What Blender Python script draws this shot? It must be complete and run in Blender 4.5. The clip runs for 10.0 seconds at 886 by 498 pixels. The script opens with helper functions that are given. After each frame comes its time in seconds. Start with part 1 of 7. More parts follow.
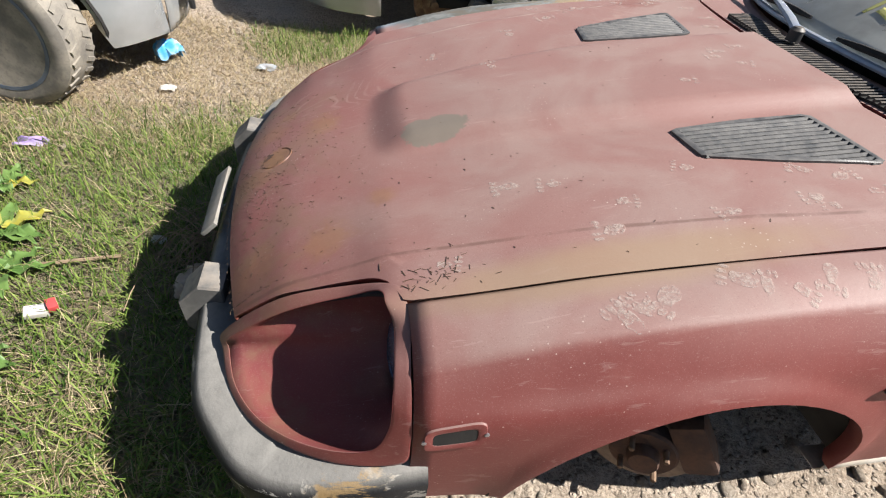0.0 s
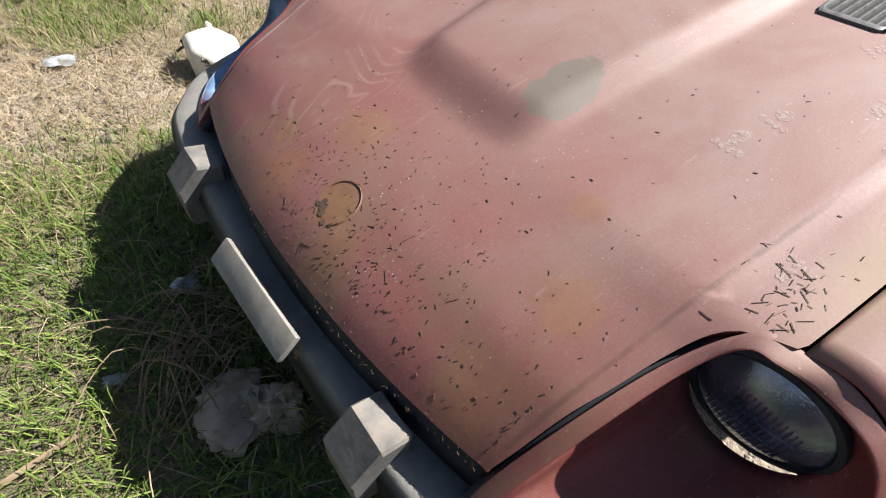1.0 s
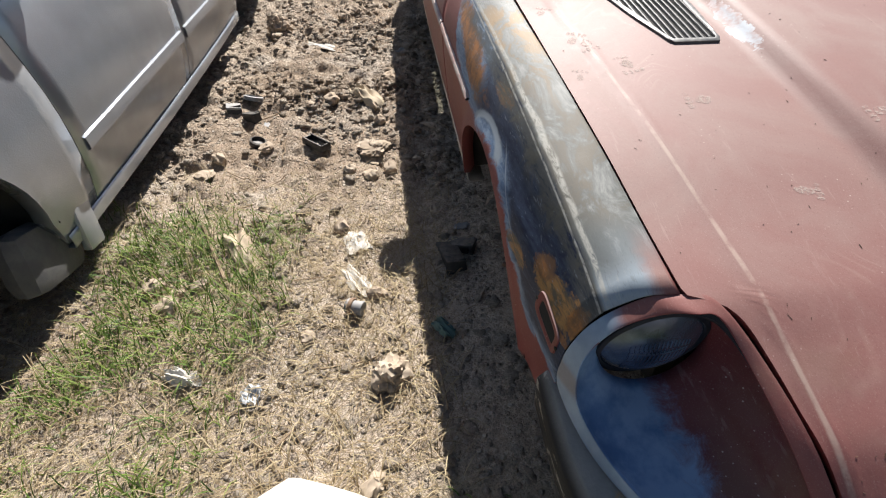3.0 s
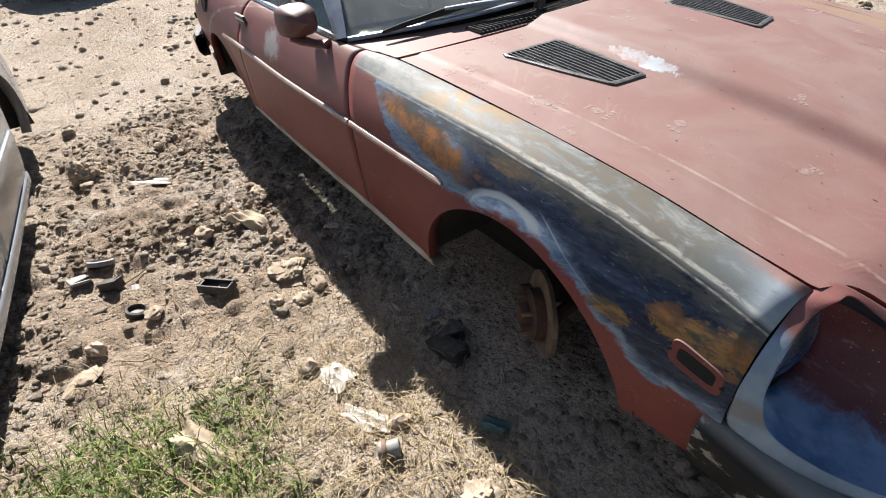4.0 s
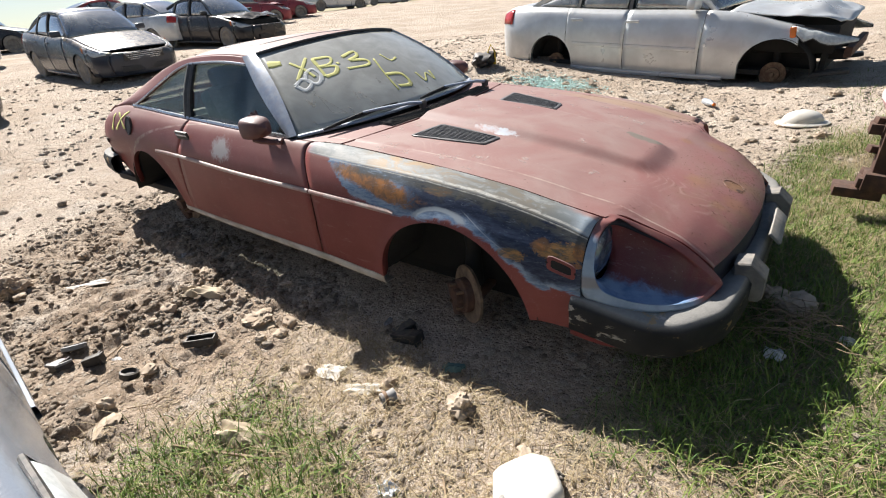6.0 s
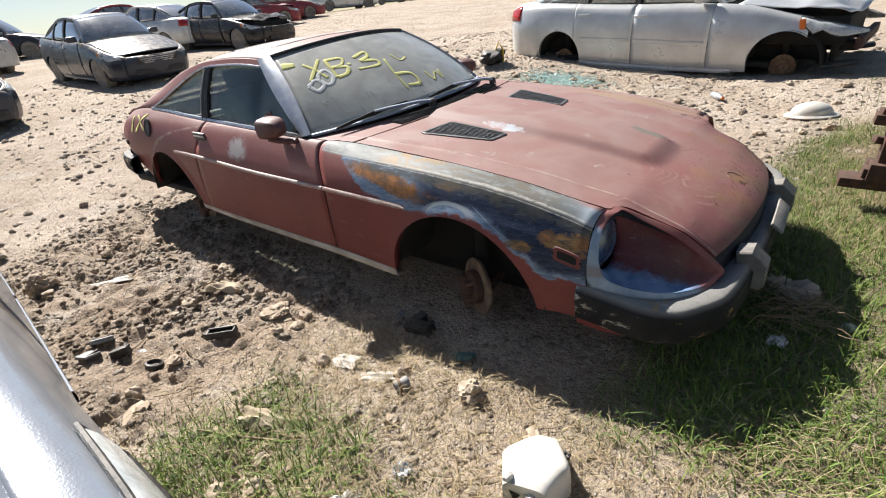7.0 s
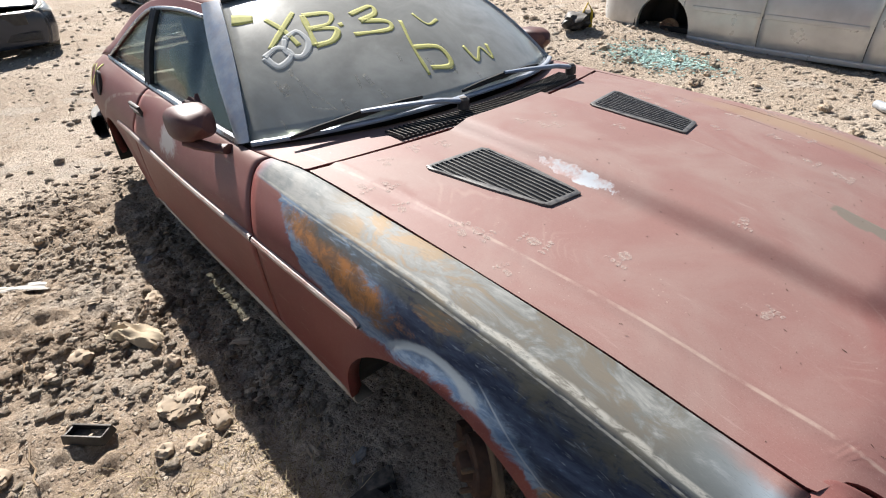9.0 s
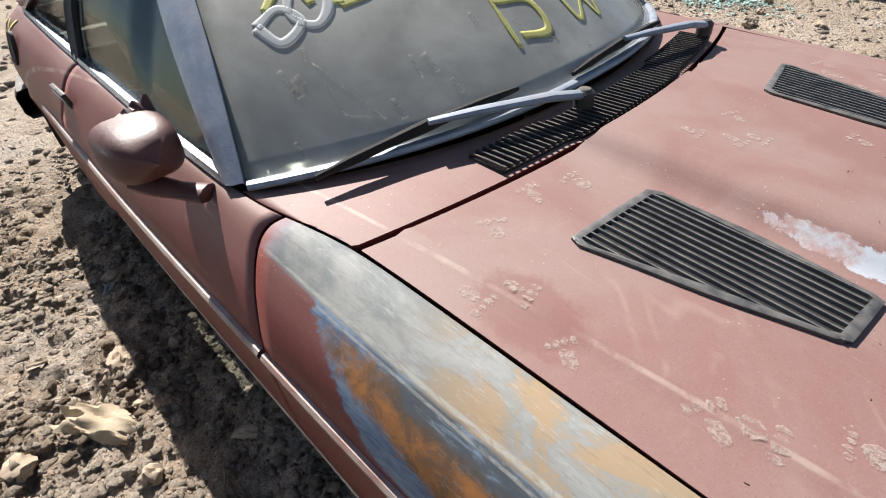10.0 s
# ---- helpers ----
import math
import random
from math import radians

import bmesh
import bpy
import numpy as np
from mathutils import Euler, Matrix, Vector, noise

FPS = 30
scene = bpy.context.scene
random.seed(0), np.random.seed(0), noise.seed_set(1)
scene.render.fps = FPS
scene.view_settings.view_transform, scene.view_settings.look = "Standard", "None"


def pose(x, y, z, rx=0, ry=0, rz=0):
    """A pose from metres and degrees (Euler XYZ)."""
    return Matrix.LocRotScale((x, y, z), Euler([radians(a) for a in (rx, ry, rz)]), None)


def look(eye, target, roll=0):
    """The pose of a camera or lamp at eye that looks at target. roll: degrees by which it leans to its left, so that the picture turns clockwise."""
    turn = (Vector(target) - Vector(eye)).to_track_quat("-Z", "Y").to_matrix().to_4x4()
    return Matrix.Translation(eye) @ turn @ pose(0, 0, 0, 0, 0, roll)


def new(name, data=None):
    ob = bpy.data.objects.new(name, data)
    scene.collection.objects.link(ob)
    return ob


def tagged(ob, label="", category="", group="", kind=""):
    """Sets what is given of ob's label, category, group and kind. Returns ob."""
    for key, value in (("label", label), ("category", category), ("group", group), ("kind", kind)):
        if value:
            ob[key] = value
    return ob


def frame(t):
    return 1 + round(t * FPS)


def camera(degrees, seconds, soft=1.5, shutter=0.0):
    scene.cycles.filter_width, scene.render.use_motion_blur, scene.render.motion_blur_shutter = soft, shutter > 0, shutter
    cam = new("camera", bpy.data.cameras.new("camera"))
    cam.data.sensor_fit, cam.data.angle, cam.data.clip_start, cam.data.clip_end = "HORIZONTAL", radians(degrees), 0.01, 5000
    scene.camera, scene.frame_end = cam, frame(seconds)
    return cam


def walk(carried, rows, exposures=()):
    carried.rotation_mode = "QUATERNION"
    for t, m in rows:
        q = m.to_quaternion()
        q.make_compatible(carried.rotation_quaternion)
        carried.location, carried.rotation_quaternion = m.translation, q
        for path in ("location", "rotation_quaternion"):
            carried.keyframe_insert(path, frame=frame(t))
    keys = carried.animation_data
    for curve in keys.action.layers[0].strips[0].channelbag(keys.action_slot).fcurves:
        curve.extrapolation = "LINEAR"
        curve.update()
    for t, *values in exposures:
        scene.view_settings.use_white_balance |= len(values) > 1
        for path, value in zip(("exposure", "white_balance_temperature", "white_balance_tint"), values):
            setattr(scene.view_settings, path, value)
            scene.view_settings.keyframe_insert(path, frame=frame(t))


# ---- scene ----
cam = camera(84.8, 10.0, 1.1)
PATH = [
    (0, (0.044, 0.028, 1.186), (0.298, 1.488, -0.158), 8.6),
    (0.3, (-0.147, 0.193, 1.105), (0.32, 1.577, -0.262), 7.6),
    (0.5, (-0.246, 0.293, 1.103), (0.358, 1.574, -0.308), 7.9),
    (1, (-0.439, 0.565, 1.033), (0.403, 1.595, -0.46), 8.0),
    (1.5, (-0.64, 0.979, 1.146), (0.42, 1.649, -0.412), 10.8),
    (2, (-0.724, 1.363, 1.113), (0.546, 1.67, -0.402), 10.3),
    (2.5, (-0.631, 1.749, 1.049), (0.757, 1.851, -0.387), 6.8),
    (2.7, (-0.565, 1.909, 1.078), (0.856, 2.024, -0.325), 1.3),
    (3, (-0.474, 2.138, 1.138), (1.003, 2.122, -0.211), -3.4),
    (3.2, (-0.408, 2.258, 1.144), (1.093, 2.112, -0.17), -6.1),
    (4.3, (-0.204, 2.658, 1.163), (1.164, 1.757, 0.016), -7.3),
    (4.5, (-0.23, 2.756, 1.181), (1.083, 1.766, 0.042), -7.5),
    (5, (-0.365, 2.97, 1.222), (0.877, 1.81, 0.167), -7.5),
    (5.5, (-0.509, 3.093, 1.243), (0.714, 1.836, 0.282), -7.3),
    (5.7, (-0.565, 3.132, 1.241), (0.671, 1.845, 0.337), -7.1),
    (6.8, (-0.705, 3.216, 1.294), (0.606, 1.98, 0.427), -8.6),
    (7, (-0.681, 3.223, 1.263), (0.614, 1.983, 0.377), -8.9),
    (7.5, (-0.549, 3.075, 1.212), (0.626, 1.798, 0.219), -8.1),
    (8, (-0.468, 2.852, 1.179), (0.631, 1.534, 0.152), -7.0),
    (8.5, (-0.316, 2.539, 1.186), (0.96, 1.359, 0.197), -6.5),
    (9, (-0.023, 2.36, 1.209), (1.37, 1.342, 0.197), -4.8),
    (9.5, (0.334, 2.278, 1.249), (1.696, 1.313, 0.146), -3.2),
    (10, (0.63, 2.165, 1.19), (1.887, 1.193, -0.023), -5.6),
]
EXPOSURES = [(0, 1.07), (0.5, 1.15), (1, 1.2), (1.5, 1.3), (2, 1.3), (2.5, 1.2), (3.1, 1.03), (4.3, 1.2), (5, 1.25), (5.6, 1.24), (7, 1.16), (7.5, 1.18), (8, 1.27), (8.5, 1.46), (9, 1.13), (9.5, 1.03), (10, 1.07)]
walk(cam, [(t, look(eye, target, roll)) for t, eye, target, roll in PATH], EXPOSURES)

# ---- light ----
SUN_WAY = Vector((-0.686, 0.171, -0.707)).normalized()
world = bpy.data.worlds.new("sky")
scene.world = world
world.use_nodes = True
sky = world.node_tree.nodes.new("ShaderNodeTexSky")
sky.sky_type, sky.sun_disc = "NISHITA", False
sky.sun_elevation = math.asin(-SUN_WAY.z)
sky.sun_rotation = math.atan2(-SUN_WAY.x, -SUN_WAY.y)
sky.dust_density = 0.6
back = world.node_tree.nodes["Background"]
back.inputs["Strength"].default_value = 0.040
world.node_tree.links.new(sky.outputs[0], back.inputs[0])
sun = new("sun", bpy.data.lights.new("sun", "SUN"))
sun.data.energy, sun.data.angle, sun.data.color = 5.0, radians(0.55), (1.0, 0.96, 0.91)
sun.matrix_world = Matrix.Translation((0, 0, 20)) @ SUN_WAY.to_track_quat("-Z", "Y").to_matrix().to_4x4()


# ---- node helpers ----
def put(nt, socket, value):
    if isinstance(value, bpy.types.NodeSocket):
        nt.links.new(value, socket)
    elif isinstance(value, tuple) and len(value) == 3 and socket.type == "RGBA":
        socket.default_value = (*value, 1.0)
    else:
        socket.default_value = value


def coords(nt, which="Object"):
    return nt.nodes.new("ShaderNodeTexCoord").outputs[which]


def noise_tex(nt, vec, scale, detail=4.0, rough=0.55, warp=0.0):
    n = nt.nodes.new("ShaderNodeTexNoise")
    put(nt, n.inputs["Vector"], vec)
    n.inputs["Scale"].default_value, n.inputs["Detail"].default_value = scale, detail
    n.inputs["Roughness"].default_value, n.inputs["Distortion"].default_value = rough, warp
    return n.outputs[0]


def cells(nt, vec, scale, what="Distance"):
    n = nt.nodes.new("ShaderNodeTexVoronoi")
    put(nt, n.inputs["Vector"], vec)
    n.inputs["Scale"].default_value = scale
    return n.outputs[what]


def calc(nt, op, a, b=0.0, clamp=False):
    n = nt.nodes.new("ShaderNodeMath")
    n.operation, n.use_clamp = op, clamp
    put(nt, n.inputs[0], a)
    put(nt, n.inputs[1], b)
    return n.outputs[0]


def step(nt, value, lo, hi, out=1.0):
    """0 below lo, out above hi, smooth between (lo > hi turns it round)."""
    n = nt.nodes.new("ShaderNodeMapRange")
    n.interpolation_type = "SMOOTHSTEP"
    put(nt, n.inputs[0], value)
    a, b, c, d = (lo, hi, 0.0, out) if lo < hi else (hi, lo, out, 0.0)
    for i, v in ((1, a), (2, b), (3, c), (4, d)):
        n.inputs[i].default_value = v
    return n.outputs[0]


def mixed(nt, fac, a, b):
    n = nt.nodes.new("ShaderNodeMix")
    n.data_type = "RGBA"
    put(nt, n.inputs[0], fac)
    put(nt, n.inputs[6], a)
    put(nt, n.inputs[7], b)
    return n.outputs[2]


def axes(nt, vec):
    n = nt.nodes.new("ShaderNodeSeparateXYZ")
    put(nt, n.inputs[0], vec)
    return n.outputs[0], n.outputs[1], n.outputs[2]


def stretched(nt, vec, sx, sy, sz, turn=(0.0, 0.0, 0.0)):
    n = nt.nodes.new("ShaderNodeMapping")
    put(nt, n.inputs[0], vec)
    n.inputs["Scale"].default_value = (sx, sy, sz)
    n.inputs["Rotation"].default_value = turn
    return n.outputs[0]


def bumped(nt, height, strength, distance=0.01):
    n = nt.nodes.new("ShaderNodeBump")
    n.inputs["Strength"].default_value, n.inputs["Distance"].default_value = strength, distance
    put(nt, n.inputs["Height"], height)
    return n.outputs[0]


def upward(nt):
    g = nt.nodes.new("ShaderNodeNewGeometry")
    return axes(nt, g.outputs["Normal"])[2]


def blank(name):
    m = bpy.data.materials.new(name)
    m.use_nodes = True
    nt = m.node_tree
    return m, nt, nt.nodes["Principled BSDF"]


def surface(name, colour, colour2=None, rough=0.6, metal=0.0, scale=8.0, dust=0.0, grain=0.15, bump_scale=120.0, dust_colour=(0.42, 0.34, 0.26)):
    """A worn surface: two colours in patches, fine grain, dust on what faces up, fine relief."""
    m, nt, b = blank(name)
    v = coords(nt)
    big, fine = noise_tex(nt, v, scale, 5), noise_tex(nt, v, bump_scale, 3)
    c2 = colour2 or tuple(0.72 * k for k in colour)
    c = mixed(nt, step(nt, big, 0.35, 0.68), colour, c2)
    c = mixed(nt, step(nt, fine, 0.45, 0.75, grain), c, tuple(0.5 * k for k in colour))
    if dust:
        d = calc(nt, "MULTIPLY", step(nt, upward(nt), 0.0, 0.9, dust), step(nt, noise_tex(nt, v, scale * 2.3, 6), 0.25, 0.7))
        c = mixed(nt, d, c, dust_colour)
    put(nt, b.inputs["Base Color"], c)
    put(nt, b.inputs["Roughness"], calc(nt, "ADD", rough - 0.08, calc(nt, "MULTIPLY", big, 0.16)))
    b.inputs["Metallic"].default_value = metal
    put(nt, b.inputs["Normal"], bumped(nt, fine, 0.25, 0.002))
    return m


def spot(nt, x, z, wob, cx, cz, rx, rz, soft=0.35):
    """A blotch in the x-z plane of the car with a ragged edge."""
    dx = calc(nt, "DIVIDE", calc(nt, "SUBTRACT", x, cx), rx)
    dz = calc(nt, "DIVIDE", calc(nt, "SUBTRACT", z, cz), rz)
    d = calc(nt, "SQRT", calc(nt, "ADD", calc(nt, "MULTIPLY", dx, dx), calc(nt, "MULTIPLY", dz, dz)))
    d = calc(nt, "ADD", d, wob)
    return step(nt, d, 1.0 + soft, 1.0 - soft)


def ramp_over(nt, value, span, knots):
    """A height read from knots along value, which runs from 0 to span."""
    line = nt.nodes.new("ShaderNodeValToRGB")
    put(nt, line.inputs[0], calc(nt, "DIVIDE", value, span))
    e = line.color_ramp.elements
    e[0].color, e[1].color = (knots[0][1],) * 3 + (1,), (knots[-1][1],) * 3 + (1,)
    for p, h in knots[1:-1]:
        e.new(p).color = (h, h, h, 1)
    return line.outputs[0]


def red_paint(name, sanded=False, header=False, sheltered_shade=False):
    m, nt, b = blank(name)
    v = coords(nt)
    x, y, z = axes(nt, v)
    big, mid, fine = noise_tex(nt, v, 3.2, 5), noise_tex(nt, v, 14, 6, 0.65), noise_tex(nt, v, 170, 3)
    streak = noise_tex(nt, stretched(nt, v, 4, 26, 26, (0, 0, 0.2)), 2.5, 6, 0.7, 0.6)
    c = mixed(nt, step(nt, big, 0.35, 0.7), (0.205, 0.055, 0.049), (0.170, 0.042, 0.038))
    # a deeper red holds the shade of scoop and apron; less dust follows
    if sheltered_shade:
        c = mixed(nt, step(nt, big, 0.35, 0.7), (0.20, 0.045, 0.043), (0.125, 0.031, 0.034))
    c = mixed(nt, step(nt, mid, 0.52, 0.78, 0.15 if sheltered_shade else 0.4), c, (0.25, 0.090, 0.078))
    # dust and grime settled on what faces up
    up = step(nt, upward(nt), 0.30, 1.0)
    dust = calc(nt, "MULTIPLY", up, calc(nt, "ADD", step(nt, noise_tex(nt, v, 3.4, 7, 0.62, 0.7), 0.36, 0.66, 0.06 if sheltered_shade else 0.24 if header else 0.32), 0.04 if sheltered_shade else 0.12 if header else 0.56))
    # dust thinned towards the nose, painting in the weaker sky reflection there
    if not (sanded or header or sheltered_shade):
        dust = calc(nt, "MULTIPLY", dust, calc(nt, "ADD", 0.34, step(nt, calc(nt, "ADD", x, calc(nt, "MULTIPLY", big, 0.5)), -0.10, 0.55, 0.66)))
    c = mixed(nt, dust, c, (0.288, 0.205, 0.181))
    # fine scratches, rubbed in two ways
    for turn, size in ((0.5, 9.0), (-0.9, 12.0), (1.7, 7.0)):
        hair = noise_tex(nt, stretched(nt, v, 0.6, 9.0, 4.0, (0, 0, turn)), size, 4, 0.65, 0.35)
        c = mixed(nt, calc(nt, "MULTIPLY", step(nt, hair, 0.655, 0.70, 0.20), step(nt, big, 0.40, 0.55)), c, (0.42, 0.31, 0.28))
    grit = noise_tex(nt, v, 420, 3, 0.7)
    c = mixed(nt, step(nt, grit, 0.56, 0.72, 0.30), c, (0.40, 0.30, 0.26))
    c = mixed(nt, step(nt, grit, 0.42, 0.30, 0.35), c, (0.11, 0.05, 0.042))
    grime = calc(nt, "MULTIPLY", step(nt, x, 0.05, -0.35), step(nt, noise_tex(nt, v, 6.5, 8, 0.68, 0.5), 0.44, 0.62, 0.62))
    c = mixed(nt, grime, c, (0.19, 0.12, 0.075))
    # rubbed line along the crease of the bonnet
    away = calc(nt, "SUBTRACT", calc(nt, "ABSOLUTE", y), calc(nt, "ADD", 0.5005, calc(nt, "MULTIPLY", x, 0.098)))
    rub = calc(nt, "MULTIPLY", step(nt, calc(nt, "ABSOLUTE", away), 0.0055, 0.0015), step(nt, mid, 0.36, 0.60, 0.55))
    c = mixed(nt, rub, c, mixed(nt, step(nt, y, -0.05, 0.05), (0.10, 0.055, 0.042), (0.46, 0.36, 0.30)))
    edge = calc(nt, "MULTIPLY", spot(nt, x, y, calc(nt, "MULTIPLY", mid, 0.5), 0.35, -0.62, 0.45, 0.07), 0.6)
    c = mixed(nt, edge, c, (0.30, 0.21, 0.13))
    c = mixed(nt, step(nt, streak, 0.60, 0.78, 0.28), c, (0.36, 0.255, 0.225))
    # chalky spatter
    specks = calc(nt, "MULTIPLY", step(nt, cells(nt, v, 75), 0.13, 0.07), step(nt, noise_tex(nt, v, 6.0, 3), 0.5, 0.68))
    c = mixed(nt, calc(nt, "MULTIPLY", specks, 0.7), c, (0.55, 0.45, 0.40))
    rough = calc(nt, "ADD", 0.42, calc(nt, "MULTIPLY", dust, 0.20))
    rough = calc(nt, "ADD", rough, calc(nt, "MULTIPLY", fine, 0.08))
    if not (sanded or header or sheltered_shade):
        # patches that show on bonnet, door and wing
        wob = calc(nt, "MULTIPLY", calc(nt, "SUBTRACT", noise_tex(nt, v, 26, 8, 0.75, 0.5), 0.5), 2.6)
        side = step(nt, y, 0.55, 0.6)
        door_patch = calc(nt, "MULTIPLY", side, spot(nt, x, z, wob, 2.03, 0.705, 0.085, 0.05))
        c = mixed(nt, calc(nt, "MULTIPLY", door_patch, 0.75), c, (0.42, 0.42, 0.41))
        # dust wiped round in swirls on the nose
        turn = noise_tex(nt, stretched(nt, v, 0.8, 1.2, 0.1, (0, 0, 0.75)), 3.2, 2, 0.35, 0.9)
        ring = calc(nt, "ABSOLUTE", calc(nt, "SUBTRACT", calc(nt, "FRACT", calc(nt, "MULTIPLY", turn, 21.0)), 0.5))
        wiped = calc(nt, "MULTIPLY", step(nt, ring, 0.20, 0.02), step(nt, noise_tex(nt, v, 9, 5, 0.6, 0.5), 0.42, 0.62))
        wiped = calc(nt, "MULTIPLY", wiped, calc(nt, "MAXIMUM", spot(nt, x, y, 0.0, -0.13, 0.24, 0.19, 0.17, 0.7), spot(nt, x, y, 0.0, 0.75, 0.50, 0.25, 0.10, 0.7)))
        c = mixed(nt, calc(nt, "MULTIPLY", wiped, 0.22), c, (0.44, 0.335, 0.275))
        scar = spot(nt, x, y, wob, 0.66, 0.2115, 0.105, 0.017, 0.10)
        c = mixed(nt, scar, c, mixed(nt, step(nt, mid, 0.45, 0.62), (0.44, 0.47, 0.51), (0.36, 0.24, 0.22)))
        primer = spot(nt, x, y, calc(nt, "MULTIPLY", wob, 0.45), 0.115, -0.128, 0.078, 0.044, 0.06)
        c = mixed(nt, calc(nt, "MULTIPLY", primer, 0.9), c, mixed(nt, mid, (0.145, 0.127, 0.103), (0.19, 0.166, 0.136)))
        wing = spot(nt, x, y, calc(nt, "MULTIPLY", wob, 0.5), 0.925, 0.598, 0.075, 0.055, 0.2)
        c = mixed(nt, calc(nt, "MULTIPLY", wing, 0.4), c, (0.17, 0.05, 0.038))
        for cx, cy, r in ((-0.262, -0.036, 0.036), (-0.012, -0.318, 0.026), (-0.246, 0.176, 0.022), (-0.300, 0.100, 0.050), (-0.152, 0.062, 0.045), (-0.126, -0.40, 0.045), (-0.275, -0.41, 0.055), (-0.31, -0.10, 0.04)):
            hole = r == 0.036
            rust = spot(nt, x, y, calc(nt, "MULTIPLY", wob, 0.85 if hole else 1.0), cx, cy, r, r, 0.22 if hole else 0.6)
            c = mixed(nt, calc(nt, "MULTIPLY", rust, 0.62 if hole else 0.4), c, mixed(nt, step(nt, mid, 0.4, 0.65), (0.25, 0.135, 0.055), (0.17, 0.085, 0.04)))
    if sanded:
        rag = calc(nt, "SUBTRACT", noise_tex(nt, stretched(nt, v, 1.0, 1.0, 1.6), 15, 9, 0.76, 0.6), 0.5)
        brush = noise_tex(nt, stretched(nt, v, 1.0, 5.0, 5.0, (0, 0.35, 0)), 17, 8, 0.72, 0.5)
        wob = calc(nt, "MULTIPLY", rag, 2.4)
        bare_line = ramp_over(nt, x, 1.4, ((0.0, .372), (.043, .376), (.096, .370), (.141, .396), (.184, .443), (.24, .512), (.307, .553), (.37, .563), (.436, .549), (.536, .541), (.625, .564), (.72, .592), (.786, .660), (.843, .718), (.90, .80), (1.0, .85)))
        above = calc(nt, "ADD", calc(nt, "SUBTRACT", z, bare_line), calc(nt, "MULTIPLY", rag, 0.085))
        fold = ramp_over(nt, x, 1.4, ((0.0, .557), (.071, .590), (.143, .618), (.221, .643), (.30, .662), (.45, .686), (.60, .703), (.857, .727), (1.0, .744)))
        off = calc(nt, "SUBTRACT", z, fold)
        crown = calc(nt, "MULTIPLY", step(nt, off, -0.002, 0.003), step(nt, calc(nt, "ADD", x, calc(nt, "MULTIPLY", rag, 0.10)), 1.34, 1.27))
        bare = calc(nt, "MAXIMUM", step(nt, above, -0.004, 0.010), crown)
        corner = calc(nt, "MULTIPLY", step(nt, x, 0.16, 0.04), step(nt, calc(nt, "ADD", y, calc(nt, "MULTIPLY", wob, 0.02)), 0.675, 0.640))
        bare = calc(nt, "MULTIPLY", bare, calc(nt, "SUBTRACT", 1.0, corner))
        # blue-grey undercoat that runs to blackened steel over the arch
        steel = mixed(nt, step(nt, brush, 0.38, 0.62), (0.225, 0.295, 0.385), (0.105, 0.165, 0.27))
        deep = calc(nt, "MULTIPLY", step(nt, above, 0.008, 0.046), step(nt, calc(nt, "ADD", x, calc(nt, "MULTIPLY", rag, 0.3)), 0.80, 0.66))
        navy = mixed(nt, step(nt, brush, 0.35, 0.70), (0.012, 0.019, 0.044), (0.040, 0.056, 0.095))
        steel = mixed(nt, calc(nt, "MULTIPLY", deep, step(nt, brush, 0.76, 0.60)), steel, navy)
        # olive smudges under the fold
        smudge = calc(nt, "MULTIPLY", calc(nt, "MULTIPLY", step(nt, off, -0.070, -0.020), step(nt, x, 0.70, 0.55)), step(nt, noise_tex(nt, v, 13, 7, 0.7, 0.8), 0.46, 0.60, 0.75))
        steel = mixed(nt, smudge, steel, mixed(nt, brush, (0.060, 0.058, 0.042), (0.15, 0.135, 0.09)))
        # a dark rubbed band right under the fold
        band = calc(nt, "MULTIPLY", step(nt, calc(nt, "ADD", off, calc(nt, "MULTIPLY", rag, 0.02)), -0.040, -0.024), step(nt, x, 1.15, 0.95))
        # filler
        lean = calc(nt, "SUBTRACT", z, calc(nt, "MULTIPLY", calc(nt, "SUBTRACT", x, 0.90), 0.16))
        orange = mixed(nt, step(nt, noise_tex(nt, v, 24, 8, 0.74, 0.6), 0.36, 0.62), (0.42, 0.170, 0.045), (0.17, 0.090, 0.045))
        orange = mixed(nt, step(nt, brush, 0.58, 0.70, 0.7), orange, (0.42, 0.30, 0.18))
        dirty = mixed(nt, step(nt, brush, 0.42, 0.60), (0.36, 0.19, 0.065), (0.105, 0.085, 0.055))
        for cx, cz, rx, rz, colour, cover in ((0.90, 0.656, 0.215, 0.030, orange, 0.95), (0.80, 0.632, 0.12, 0.024, orange, 0.9)):
            steel = mixed(nt, calc(nt, "MULTIPLY", spot(nt, x, lean, wob, cx, cz, rx, rz, 0.30), cover), steel, colour)
        for cx, cz, rx, rz, colour, cover in ((0.085, 0.514, 0.090, 0.030, dirty, 0.95), (0.150, 0.530, 0.035, 0.020, orange, 0.85), (0.255, 0.484, 0.055, 0.020, dirty, 0.8), (0.030, 0.520, 0.022, 0.026, orange, 0.9), (0.060, 0.478, 0.05, 0.010, orange, 0.7), (0.57, 0.655, 0.06, 0.014, dirty, 0.5)):
            steel = mixed(nt, calc(nt, "MULTIPLY", spot(nt, x, z, wob, cx, cz, rx, rz, 0.14), cover), steel, colour)
        steel = mixed(nt, calc(nt, "MULTIPLY", band, step(nt, brush, 0.32, 0.50, 0.75)), steel, mixed(nt, brush, (0.045, 0.046, 0.040), (0.12, 0.115, 0.095)))
